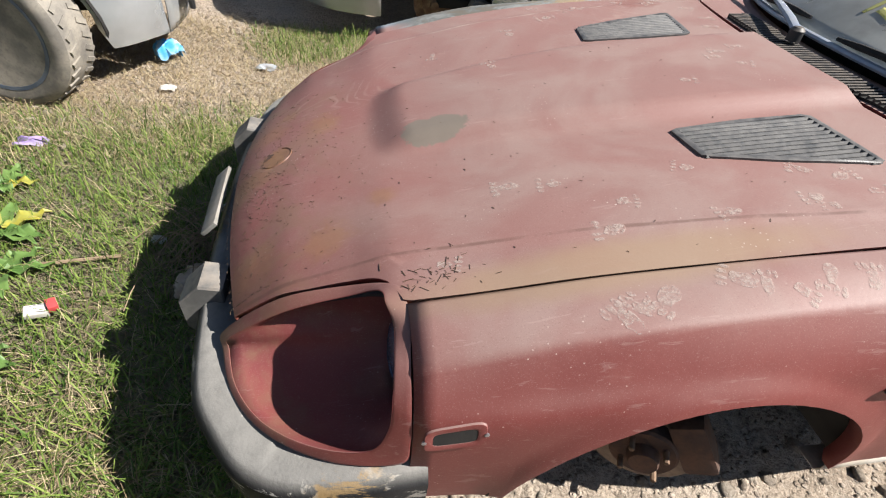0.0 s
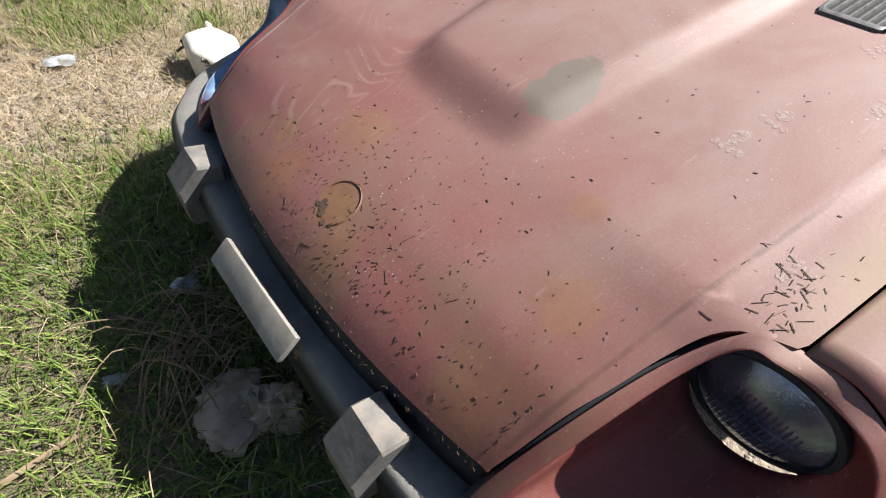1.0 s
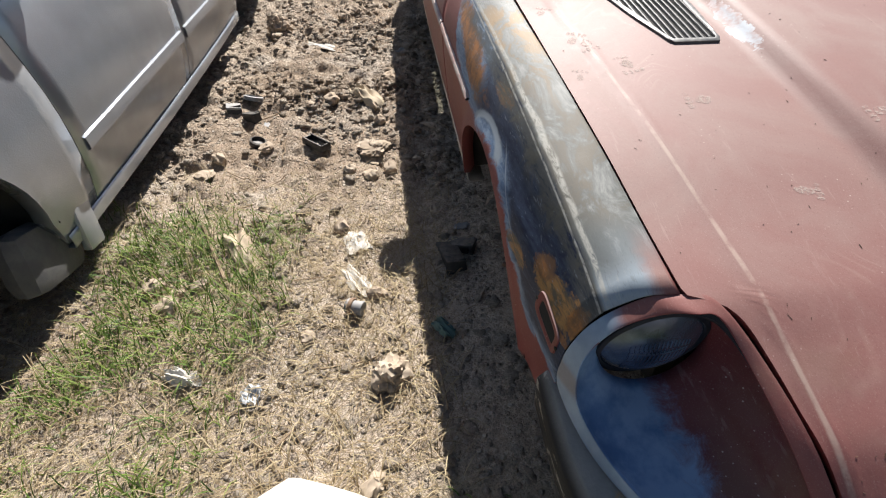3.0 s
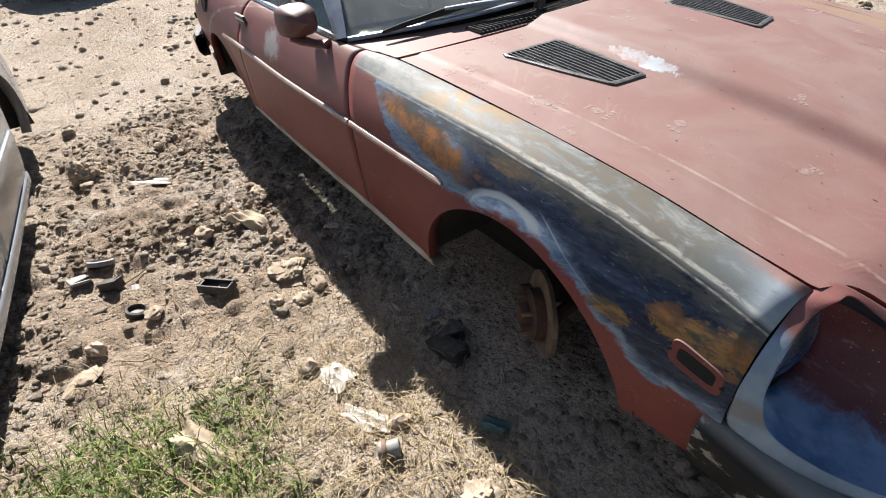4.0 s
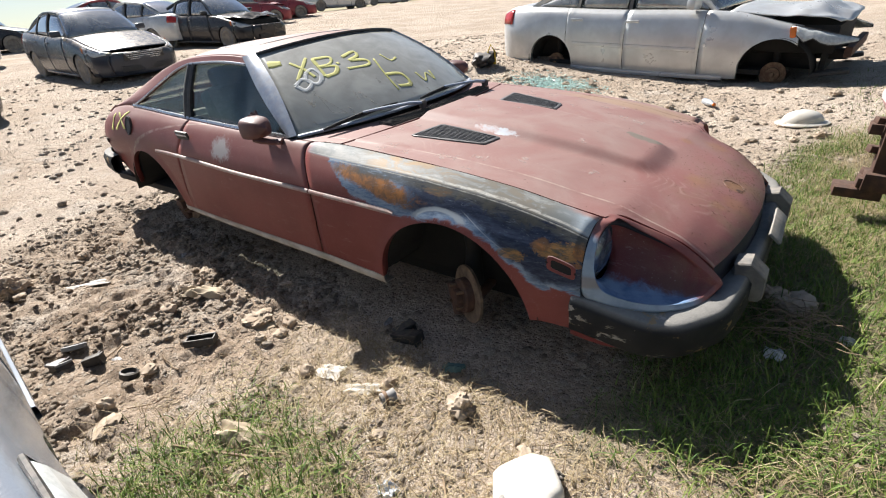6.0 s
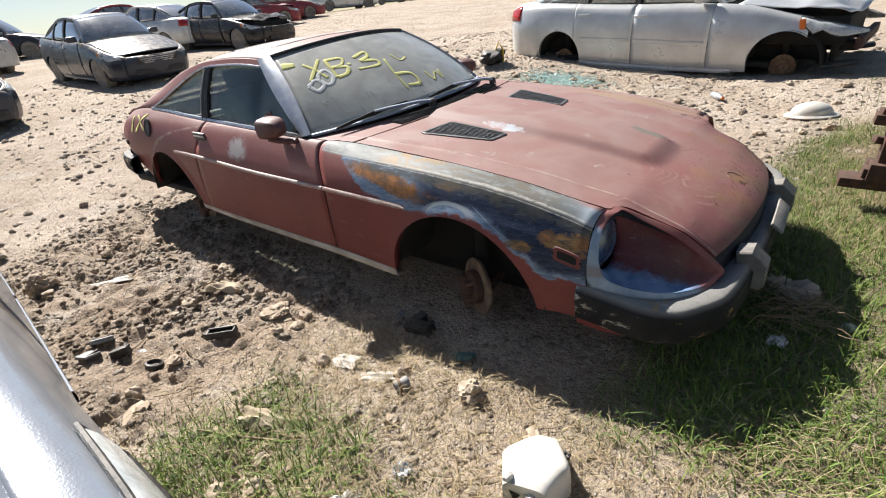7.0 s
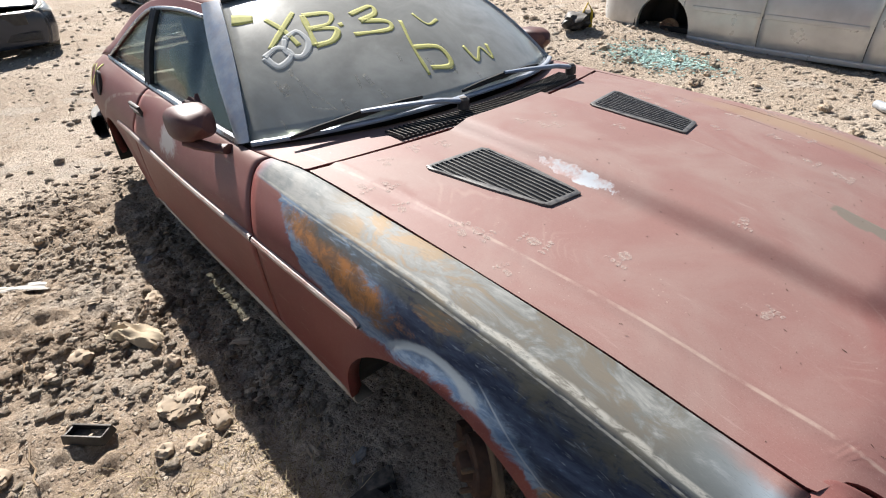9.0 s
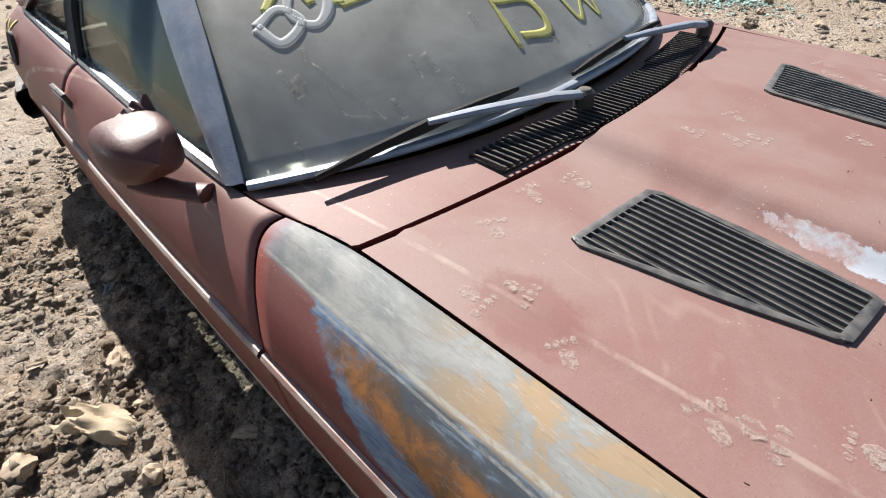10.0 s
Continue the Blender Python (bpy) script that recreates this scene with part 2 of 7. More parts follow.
        # a ground crescent over the arch and a long scratch
        dx, dz = calc(nt, "DIVIDE", calc(nt, "SUBTRACT", x, 0.555), 0.112), calc(nt, "DIVIDE", calc(nt, "SUBTRACT", z, 0.548), 0.050)
        arc = calc(nt, "ADD", calc(nt, "SQRT", calc(nt, "ADD", calc(nt, "MULTIPLY", dx, dx), calc(nt, "MULTIPLY", dz, dz))), calc(nt, "MULTIPLY", rag, 0.25))
        arc = calc(nt, "MULTIPLY", calc(nt, "MULTIPLY", step(nt, arc, 0.80, 0.92), step(nt, arc, 1.20, 1.06)), step(nt, z, 0.552, 0.568))
        steel = mixed(nt, calc(nt, "MULTIPLY", arc, 0.85), steel, (0.31, 0.345, 0.37))
        cut = calc(nt, "SUBTRACT", z, calc(nt, "ADD", 0.598, calc(nt, "MULTIPLY", calc(nt, "SUBTRACT", x, 0.45), 0.62)))
        cut = calc(nt, "MULTIPLY", step(nt, calc(nt, "ABSOLUTE", cut), 0.0026, 0.0008), calc(nt, "MULTIPLY", step(nt, x, 0.27, 0.31), step(nt, x, 0.47, 0.42)))
        steel = mixed(nt, calc(nt, "MULTIPLY", cut, 0.6), steel, (0.34, 0.38, 0.42))
        for turn, size in ((0.35, 16.0), (-0.5, 20.0), (1.3, 14.0)):
            hair = noise_tex(nt, stretched(nt, v, 1.0, 12.0, 6.0, (0, turn, 0)), size, 6, 0.7, 0.5)
            steel = mixed(nt, step(nt, hair, 0.63, 0.67, 0.35), steel, (0.28, 0.32, 0.36))
        # crown, ground to pale metal with tan filler, smeared in strokes
        stroke = noise_tex(nt, stretched(nt, v, 1.0, 3.2, 3.2, (0, 0, 0.5)), 26, 9, 0.78, 1.0)
        cloud = noise_tex(nt, stretched(nt, v, 1.0, 1.8, 1.8), 8, 7, 0.66, 0.8)
        pale = mixed(nt, step(nt, cloud, 0.36, 0.62), (0.285, 0.285, 0.270), (0.18, 0.195, 0.195))
        pale = mixed(nt, calc(nt, "MULTIPLY", step(nt, calc(nt, "ADD", cloud, calc(nt, "MULTIPLY", rag, 0.2)), 0.45, 0.57, 0.8), calc(nt, "MULTIPLY", step(nt, x, 1.08, 0.85), step(nt, x, 0.12, 0.22))), pale, (0.36, 0.245, 0.135))
        pale = mixed(nt, step(nt, stroke, 0.57, 0.66, 0.45), pale, (0.40, 0.39, 0.365))
        pale = mixed(nt, step(nt, stroke, 0.42, 0.33, 0.45), pale, (0.19, 0.205, 0.205))
        pale = mixed(nt, calc(nt, "MULTIPLY", step(nt, x, 0.18, 0.06), 0.6), pale, (0.32, 0.385, 0.45))
        for turn, size in ((0.35, 16.0), (-0.5, 20.0), (1.3, 14.0)):
            hair = noise_tex(nt, stretched(nt, v, 1.0, 12.0, 6.0, (0, 0, turn)), size, 6, 0.7, 0.5)
            pale = mixed(nt, step(nt, hair, 0.61, 0.65, 0.30), pale, (0.42, 0.42, 0.40))
            pale = mixed(nt, step(nt, hair, 0.40, 0.36, 0.30), pale, (0.12, 0.125, 0.12))
        dark_edge = calc(nt, "MULTIPLY", calc(nt, "MULTIPLY", step(nt, x, 0.85, 0.45), step(nt, x, 0.03, 0.09)), calc(nt, "MULTIPLY", step(nt, off, 0.045, 0.004), step(nt, cloud, 0.28, 0.55, 0.85)))
        pale = mixed(nt, dark_edge, pale, (0.085, 0.090, 0.085))
        steel = mixed(nt, crown, steel, pale)
        # two rubbed lines along the fold
        for at in (0.004, -0.005):
            line = step(nt, calc(nt, "ABSOLUTE", calc(nt, "SUBTRACT", off, at)), 0.0024, 0.0009)
            steel = mixed(nt, calc(nt, "MULTIPLY", line, step(nt, stroke, 0.36, 0.56, 0.75)), steel, (0.40, 0.39, 0.35))
        c = mixed(nt, bare, c, steel)
        rough = calc(nt, "ADD", rough, calc(nt, "MULTIPLY", bare, 0.04))
    if header:
        wob = calc(nt, "MULTIPLY", calc(nt, "SUBTRACT", mid, 0.5), 1.2)
        q = calc(nt, "ADD", y, calc(nt, "MULTIPLY", wob, 0.05))
        if sheltered_shade:
            rag = calc(nt, "SUBTRACT", noise_tex(nt, stretched(nt, v, 1.0, 1.0, 0.5), 22, 8, 0.74, 0.6), 0.5)
            low = calc(nt, "SUBTRACT", calc(nt, "ADD", y, calc(nt, "MULTIPLY", rag, 0.16)), calc(nt, "MULTIPLY", calc(nt, "SUBTRACT", z, 0.36), 0.75))
            bare = calc(nt, "MULTIPLY", step(nt, low, 0.575, 0.640), step(nt, calc(nt, "ADD", z, calc(nt, "MULTIPLY", rag, 0.05)), 0.535, 0.485))
        else:
            bare = calc(nt, "MAXIMUM", step(nt, q, 0.700, 0.735), calc(nt, "MULTIPLY", step(nt, q, 0.585, 0.63), step(nt, calc(nt, "ADD", z, calc(nt, "MULTIPLY", wob, 0.012)), 0.378, 0.364)))
        # in the scoop the sky's blue reflection is put into the sanded steel
        steel = mixed(nt, step(nt, mid, 0.38, 0.66), (0.24, 0.35, 0.50) if sheltered_shade else (0.27, 0.34, 0.42), (0.105, 0.19, 0.34) if sheltered_shade else (0.20, 0.26, 0.33))
        rusty = spot(nt, z, y, wob, 0.43, 0.785, 0.02, 0.02)
        steel = mixed(nt, calc(nt, "MULTIPLY", rusty, 0.5), steel, (0.2, 0.12, 0.06))
        c = mixed(nt, bare, c, steel)
    put(nt, b.inputs["Base Color"], c)
    put(nt, b.inputs["Roughness"], rough)
    b.inputs["Specular IOR Level"].default_value = 0.22 if sanded else 0.30
    put(nt, b.inputs["Normal"], bumped(nt, calc(nt, "ADD", fine, calc(nt, "MULTIPLY", mid, 0.5)), 0.10, 0.002))
    return m


def glass(name, dust, tint, see=0.3, patch=0.35, gloss=1.0):
    """Old glass under a film of dust."""
    m, nt, b = blank(name)
    v = coords(nt)
    film = calc(nt, "ADD", step(nt, noise_tex(nt, v, 4.5, 6, 0.6, 0.5), 0.3, 0.75, patch), 1.0 - see - 0.2, True)
    put(nt, b.inputs["Base Color"], mixed(nt, noise_tex(nt, v, 16, 6), dust, tuple(0.72 * k for k in dust)))
    put(nt, b.inputs["Roughness"], 0.22)
    clear = nt.nodes.new("ShaderNodeBsdfTransparent")
    clear.inputs[0].default_value = (*tint, 1)
    mix = nt.nodes.new("ShaderNodeMixShader")
    put(nt, mix.inputs[0], film)
    nt.links.new(clear.outputs[0], mix.inputs[1])
    nt.links.new(b.outputs[0], mix.inputs[2])
    shine = nt.nodes.new("ShaderNodeBsdfGlossy")
    shine.inputs["Roughness"].default_value = 0.04
    fres = nt.nodes.new("ShaderNodeFresnel")
    fres.inputs[0].default_value = 1.45
    top = nt.nodes.new("ShaderNodeMixShader")
    put(nt, top.inputs[0], calc(nt, "MULTIPLY", fres.outputs[0], gloss))
    nt.links.new(mix.outputs[0], top.inputs[1])
    nt.links.new(shine.outputs[0], top.inputs[2])
    nt.links.new(top.outputs[0], nt.nodes["Material Output"].inputs[0])
    return m


def bumper_rubber():
    m, nt, b = blank("scuffed_bumper_rubber")
    v = coords(nt)
    big, mid, fine = noise_tex(nt, v, 6, 5), noise_tex(nt, v, 24, 6, 0.7), noise_tex(nt, v, 160, 3)
    c = mixed(nt, step(nt, big, 0.35, 0.65), (0.010, 0.011, 0.013), (0.026, 0.026, 0.027))
    dust = calc(nt, "MULTIPLY", step(nt, upward(nt), 0.40, 0.85), step(nt, mid, -0.3, 0.65, 0.85))
    c = mixed(nt, dust, c, (0.26, 0.25, 0.23))
    scuff = step(nt, noise_tex(nt, stretched(nt, v, 1, 1, 2.5), 8, 8, 0.70, 0.4), 0.575, 0.62)
    c = mixed(nt, calc(nt, "MULTIPLY", scuff, 0.7), c, mixed(nt, step(nt, big, 0.45, 0.55), (0.32, 0.21, 0.09), (0.42, 0.40, 0.36)))
    put(nt, b.inputs["Base Color"], c)
    put(nt, b.inputs["Roughness"], calc(nt, "ADD", 0.62, calc(nt, "MULTIPLY", mid, 0.3)))
    b.inputs["Specular IOR Level"].default_value = 0.25
    put(nt, b.inputs["Normal"], bumped(nt, calc(nt, "ADD", fine, mid), 0.3, 0.003))
    return m


def film(name, colour, cover, lo=0.35, hi=0.65):
    """Dust or paint that covers its ground only in part."""
    m, nt, b = blank(name)
    v = coords(nt)
    put(nt, b.inputs["Base Color"], mixed(nt, noise_tex(nt, v, 60, 4), colour, tuple(0.8 * k for k in colour)))
    b.inputs["Roughness"].default_value = 0.85
    clear = nt.nodes.new("ShaderNodeBsdfTransparent")
    mix = nt.nodes.new("ShaderNodeMixShader")
    put(nt, mix.inputs[0], step(nt, noise_tex(nt, v, 130, 5, 0.7), lo, hi, cover))
    nt.links.new(clear.outputs[0], mix.inputs[1])
    nt.links.new(b.outputs[0], mix.inputs[2])
    nt.links.new(mix.outputs[0], nt.nodes["Material Output"].inputs[0])
    return m


RED = red_paint("faded_red_paint")
RED_SANDED = red_paint("sanded_wing_paint", sanded=True)
# nose and scoop reds have recess shade mixed into their colour
RED_NOSE = red_paint("sheltered_shaded_red_paint", sheltered_shade=True)
RED_SCOOP = red_paint("sanded_skylit_scoop_paint", header=True, sheltered_shade=True)
RED_MIRROR = surface("dull_maroon_plastic", (0.085, 0.030, 0.026), (0.13, 0.050, 0.040), 0.5, 0, 14, 0.14, 0.2, 120, (0.24, 0.17, 0.15))
RED_HEADER = red_paint("sanded_nose_paint", header=True)
RUBBER = bumper_rubber()
BLACK = surface("black_plastic", (0.018, 0.018, 0.02), (0.035, 0.034, 0.034), 0.55, 0, 20, 0.25)
OVERRIDER = surface("dusty_overrider_rubber", (0.17, 0.165, 0.155), (0.10, 0.098, 0.094), 0.8, 0, 18, 0.3, 0.3)
GUTTER = surface("navy_black_trim", (0.010, 0.012, 0.020), (0.018, 0.020, 0.028), 0.8, 0, 20)
GRILLE = surface("grey_vent_plastic", (0.045, 0.047, 0.05), (0.08, 0.08, 0.08), 0.45, 0, 20, 0.45, 0.15, 120, (0.25, 0.23, 0.21))
# near-black for black parts, and for shade painted into cavities and underside
DARK = surface("black_parts_and_cavity_shade", (0.012, 0.011, 0.01), (0.02, 0.018, 0.016), 0.9, 0, 10)
CHROME = surface("tarnished_chrome", (0.50, 0.53, 0.58), (0.35, 0.37, 0.42), 0.28, 0.85, 12, 0.3, 0.1)
MOULD = surface("faded_side_moulding", (0.40, 0.33, 0.30), (0.30, 0.17, 0.15), 0.45, 0.1, 14, 0.2)
PRIMER = surface("bare_pillar_metal", (0.36, 0.40, 0.46), (0.24, 0.29, 0.38), 0.42, 0.35, 16, 0.3, 0.2)
SILL = surface("dirty_white_sill", (0.55, 0.51, 0.45), (0.40, 0.35, 0.28), 0.8, 0, 9, 0.3, 0.3)
PLATE = surface("grey_dusty_plastic", (0.27, 0.26, 0.24), (0.17, 0.165, 0.15), 0.75, 0, 14, 0.3, 0.3)
RUST = surface("rusted_steel", (0.14, 0.075, 0.045), (0.26, 0.17, 0.10), 0.8, 0.2, 25, 0.2, 0.4)
DISC = surface("rusted_brake_disc", (0.26, 0.19, 0.135), (0.13, 0.09, 0.065), 0.6, 0.3, 20, 0.0, 0.3)
RUST_DARK = surface("dark_rusted_steel", (0.06, 0.032, 0.024), (0.11, 0.055, 0.035), 0.8, 0.2, 20, 0.1, 0.3)
WINDSCREEN = glass("dusty_windscreen_glass", (0.52, 0.51, 0.46), (0.55, 0.58, 0.52), 0.14, 0.35, 0.5)
SIDE_GLASS = glass("dusty_side_glass", (0.36, 0.37, 0.35), (0.62, 0.66, 0.64), 0.80, 0.12, 0.40)
TRIM_IN = surface("faded_interior_trim", (0.40, 0.36, 0.31), (0.28, 0.25, 0.21), 0.8)
SEAT = surface("dusty_seat_cloth", (0.06, 0.058, 0.055), (0.12, 0.115, 0.11), 0.9)
# lens blues are the reflected sky, put into the glass colour
HEAD_GLASS = surface("sky_tinted_headlamp_glass", (0.22, 0.27, 0.38), (0.07, 0.09, 0.14), 0.10, 0.7, 13, 0.0, 0.0, 300)
YELLOW_MARK = film("yellow_paint_marker", (0.60, 0.58, 0.20), 0.85, 0.12, 0.45)
WHITE_MARK = film("white_paint_marker", (0.60, 0.62, 0.62), 0.72, 0.05, 0.40)
SMEAR = film("pale_dust_smear", (0.44, 0.42, 0.38), 0.20)
STRAP = surface("yellow_strap", (0.50, 0.36, 0.03), (0.4, 0.28, 0.03), 0.7)
PAW = film("pale_dust_prints", (0.52, 0.42, 0.37), 0.62)
SEEDS = surface("dry_seed_husks", (0.055, 0.032, 0.018), (0.12, 0.075, 0.045), 0.8, 0, 60)


# ---- building helpers ----
def spline(x, *knots):
    """A smooth curve through (x, value) knots."""
    if x <= knots[0][0]:
        return knots[0][1]
    if x >= knots[-1][0]:
        return knots[-1][1]
    i = max(k for k in range(len(knots) - 1) if knots[k][0] <= x)
    (x0, a), (x1, b) = knots[i], knots[i + 1]

    def slope(k):
        if k == 0 or k == len(knots) - 1:
            j = 0 if k == 0 else k - 1
            return (knots[j + 1][1] - knots[j][1]) / (knots[j + 1][0] - knots[j][0])
        return (knots[k + 1][1] - knots[k - 1][1]) / (knots[k + 1][0] - knots[k - 1][0])
    w = x1 - x0
    t = (x - x0) / w
    return (2 * t ** 3 - 3 * t * t + 1) * a + (t ** 3 - 2 * t * t + t) * w * slope(i) + (3 * t * t - 2 * t ** 3) * b + (t ** 3 - t * t) * w * slope(i + 1)


def smooth(a, b, x):
    t = min(1.0, max(0.0, (x - a) / (b - a)))
    return t * t * (3 - 2 * t)


def thing(name, label, category, at=Matrix(), group="", kind=""):
    ob = new(name)
    ob.matrix_world = at
    ob.empty_display_size = 0.1
    return tagged(ob, label, category, group, kind)


def mesh_of(name, bm, material, flat=False):
    bmesh.ops.recalc_face_normals(bm, faces=bm.faces)
    me = bpy.data.meshes.new(name)
    bm.to_mesh(me)
    bm.free()
    if not flat:
        me.polygons.foreach_set("use_smooth", [True] * len(me.polygons))
        me.set_sharp_from_angle(angle=radians(38))
    me.materials.append(material)
    return me


def part(name, bm, material, parent, label="", thick=0.0, bevel=0.0, flat=False):
    ob = new(name, mesh_of(name, bm, material, flat))
    if parent is not None:
        ob.parent = parent
    if label:
        tagged(ob, label)
    if thick:
        s = ob.modifiers.new("thickness", "SOLIDIFY")
        s.thickness, s.offset = thick, -1.0
    if bevel:
        s = ob.modifiers.new("edges", "BEVEL")
        s.width, s.segments, s.limit_method, s.angle_limit = bevel, 2, "ANGLE", radians(40)
    return ob


def single(name, bm, material, label, category, at=Matrix(), group="", kind="", bevel=0.0, flat=False):
    ob = part(name, bm, material, None, "", 0.0, bevel, flat)
    ob.matrix_world = at
    return tagged(ob, label, category, group, kind)


def grid(rows, close_u=False, close_v=False, bm=None, mirror=False):
    """A sheet through rows of points."""
    bm = bm or bmesh.new()
    flip = -1 if mirror else 1
    vs = [[bm.verts.new((p[0], flip * p[1], p[2])) for p in row] for row in rows]
    nu, nv = len(vs), len(vs[0])
    for i in range(nu if close_u else nu - 1):
        for j in range(nv if close_v else nv - 1):
            a, b, c, d = vs[i][j], vs[(i + 1) % nu][j], vs[(i + 1) % nu][(j + 1) % nv], vs[i][(j + 1) % nv]
            quad = [a]
            for k in (b, c, d):
                if k not in quad:
                    quad.append(k)
            if len(quad) > 2:
                bm.faces.new(quad)
    return bm


def facing(bm, way):
    """Turns an open sheet so that its faces look along way."""
    total = Vector()
    for f in bm.faces:
        f.normal_update()
        total += f.normal * f.calc_area()
    if total.dot(Vector(way)) < 0:
        bmesh.ops.reverse_faces(bm, faces=bm.faces)
    return bm


def sheet(name, bm, way, material, parent, label="", thick=0.006):
    """An open panel with a thickness towards its inside."""
    facing(bm, way)
    me = bpy.data.meshes.new(name)
    bm.to_mesh(me)
    bm.free()
    me.polygons.foreach_set("use_smooth", [True] * len(me.polygons))
    me.set_sharp_from_angle(angle=radians(38))
    me.materials.append(material)
    ob = new(name, me)
    ob.parent = parent
    if label:
        tagged(ob, label)
    if thick:
        s = ob.modifiers.new("thickness", "SOLIDIFY")
        s.thickness, s.offset = thick, -1.0
    return ob


def box(sx, sy, sz, at=(0, 0, 0), turn=(0, 0, 0), bm=None, round_by=0.0, taper=1.0):
    bm = bm or bmesh.new()
    made = bmesh.ops.create_cube(bm, size=1.0)["verts"]
    for v in made:
        k = taper if v.co.z > 0 else 1.0
        v.co = Vector((v.co.x * sx * k, v.co.y * sy * k, v.co.z * sz))
    if round_by:
        edges = list({e for v in made for e in v.link_edges})
        out = bmesh.ops.bevel(bm, geom=edges, offset=round_by, segments=2, affect="EDGES", profile=0.6)
        made = list({v for f in out["faces"] for v in f.verts} | {v for v in made if v.is_valid})
    bmesh.ops.transform(bm, matrix=pose(*at, *turn), verts=made)
    return bm


def tube(points, radius, sides=8, bm=None, squash=1.0):
    """A round bar along points; radius may be a number or one for each point."""
    bm = bm or bmesh.new()
    pts = [Vector(p) for p in points]
    rings = []
    for i, p in enumerate(pts):
        way = (pts[min(i + 1, len(pts) - 1)] - pts[max(i - 1, 0)]).normalized()
        side = way.cross(Vector((0, 0, 1)))
        side = side.normalized() if side.length > 1e-4 else Vector((1, 0, 0))
        over = side.cross(way)
        r = radius[i] if isinstance(radius, (list, tuple)) else radius
        rings.append([bm.verts.new(p + r * (math.cos(a) * side + squash * math.sin(a) * over)) for a in (2 * math.pi * k / sides for k in range(sides))])
    for a, b in zip(rings, rings[1:]):
        for k in range(sides):
            bm.faces.new((a[k], a[(k + 1) % sides], b[(k + 1) % sides], b[k]))
    bm.faces.new(rings[0])
    bm.faces.new(rings[-1])
    return bm


def turned(profile, sides=24, bm=None, m=Matrix()):
    """A body of rotation about z from (radius, z) pairs."""
    bm = bm or bmesh.new()
    rings = [[bm.verts.new(m @ Vector((r * math.cos(a), r * math.sin(a), h))) for a in (2 * math.pi * k / sides for k in range(sides))] for r, h in profile]
    for a, b in zip(rings, rings[1:]):
        for k in range(sides):
            bm.faces.new((a[k], a[(k + 1) % sides], b[(k + 1) % sides], b[k]))
    bm.faces.new(rings[0])
    bm.faces.new(rings[-1])
    return bm


def loop3(knots, n):
    """A closed smooth curve through points."""
    pts = [Vector(p) for p in knots]
    k = len(pts)
    out = []
    for i in range(n):
        f = i * k / n
        j, t = int(f), f - int(f)
        a, b, c, d = pts[(j - 1) % k], pts[j % k], pts[(j + 1) % k], pts[(j + 2) % k]
        out.append(0.5 * (2 * b + (c - a) * t + (2 * a - 5 * b + 4 * c - d) * t * t + (3 * b - 3 * c + d - a) * t ** 3))
    return out


def line3(knots, n):
    """An open smooth curve through points."""
    pts = [Vector(p) for p in knots]
    k = len(pts) - 1
    out = []
    for i in range(n):
        f = min(i * k / (n - 1), k - 1e-6)
        j, t = int(f), f - int(f)
        b, c = pts[j], pts[j + 1]
        a = pts[j - 1] if j else 2 * b - c
        d = pts[j + 2] if j + 2 <= k else 2 * c - b
        out.append(0.5 * (2 * b + (c - a) * t + (2 * a - 5 * b + 4 * c - d) * t * t + (3 * b - 3 * c + d - a) * t ** 3))
    return out


# ---- the red coupe: x runs aft, y to its right side, z up ----
CAR = Matrix.Translation((0.04, 1.156, 0.0)) @ Matrix.Rotation(radians(3.9), 4, "Z") @ Matrix.Rotation(radians(-0.7), 4, "Y") @ Matrix.Rotation(radians(-0.5), 4, "X")
coupe = thing("coupe", "faded red wheelless coupe with one wing sanded to metal and filler", "car", CAR)

# rows of the side: hood edge, crown, shoulder, upper side, moulding, lower side, sill, bottom
ROW_Y = (
    ((0, .614), (.016, .617), (.15, .629), (.3, .641), (.6, .658), (1.0, .671), (1.19, .680), (1.44, .718), (2.5, .698), (3.3, .668), (3.7, .628), (4.1, .54)),
    ((0, .672), (.3, .690), (.6, .702), (1.16, .716), (1.44, .738), (2.5, .722), (3.3, .694), (3.7, .66), (4.1, .57)),
    ((0, .733), (.4, .750), (1.2, .760), (1.44, .764), (2.5, .758), (3.3, .744), (3.7, .71), (4.1, .62)),
    ((0, .766), (.5, .792), (1.2, .804), (2.5, .797), (3.3, .782), (3.7, .75), (4.1, .65)),
    ((0, .785), (.3, .811), (.77, .820), (1.28, .829), (2.0, .829), (2.8, .812), (3.3, .800), (3.7, .765), (4.1, .66)),
    ((0, .788), (.3, .813), (1.26, .826), (2.5, .818), (3.3, .79), (3.7, .75), (4.1, .64)),
    ((0, .785), (.3, .800), (1.26, .810), (2.6, .800), (3.4, .77), (4.1, .61)),
    ((0, .775), (.3, .790), (1.26, .800), (2.6, .788), (3.4, .755), (4.1, .59)),
)
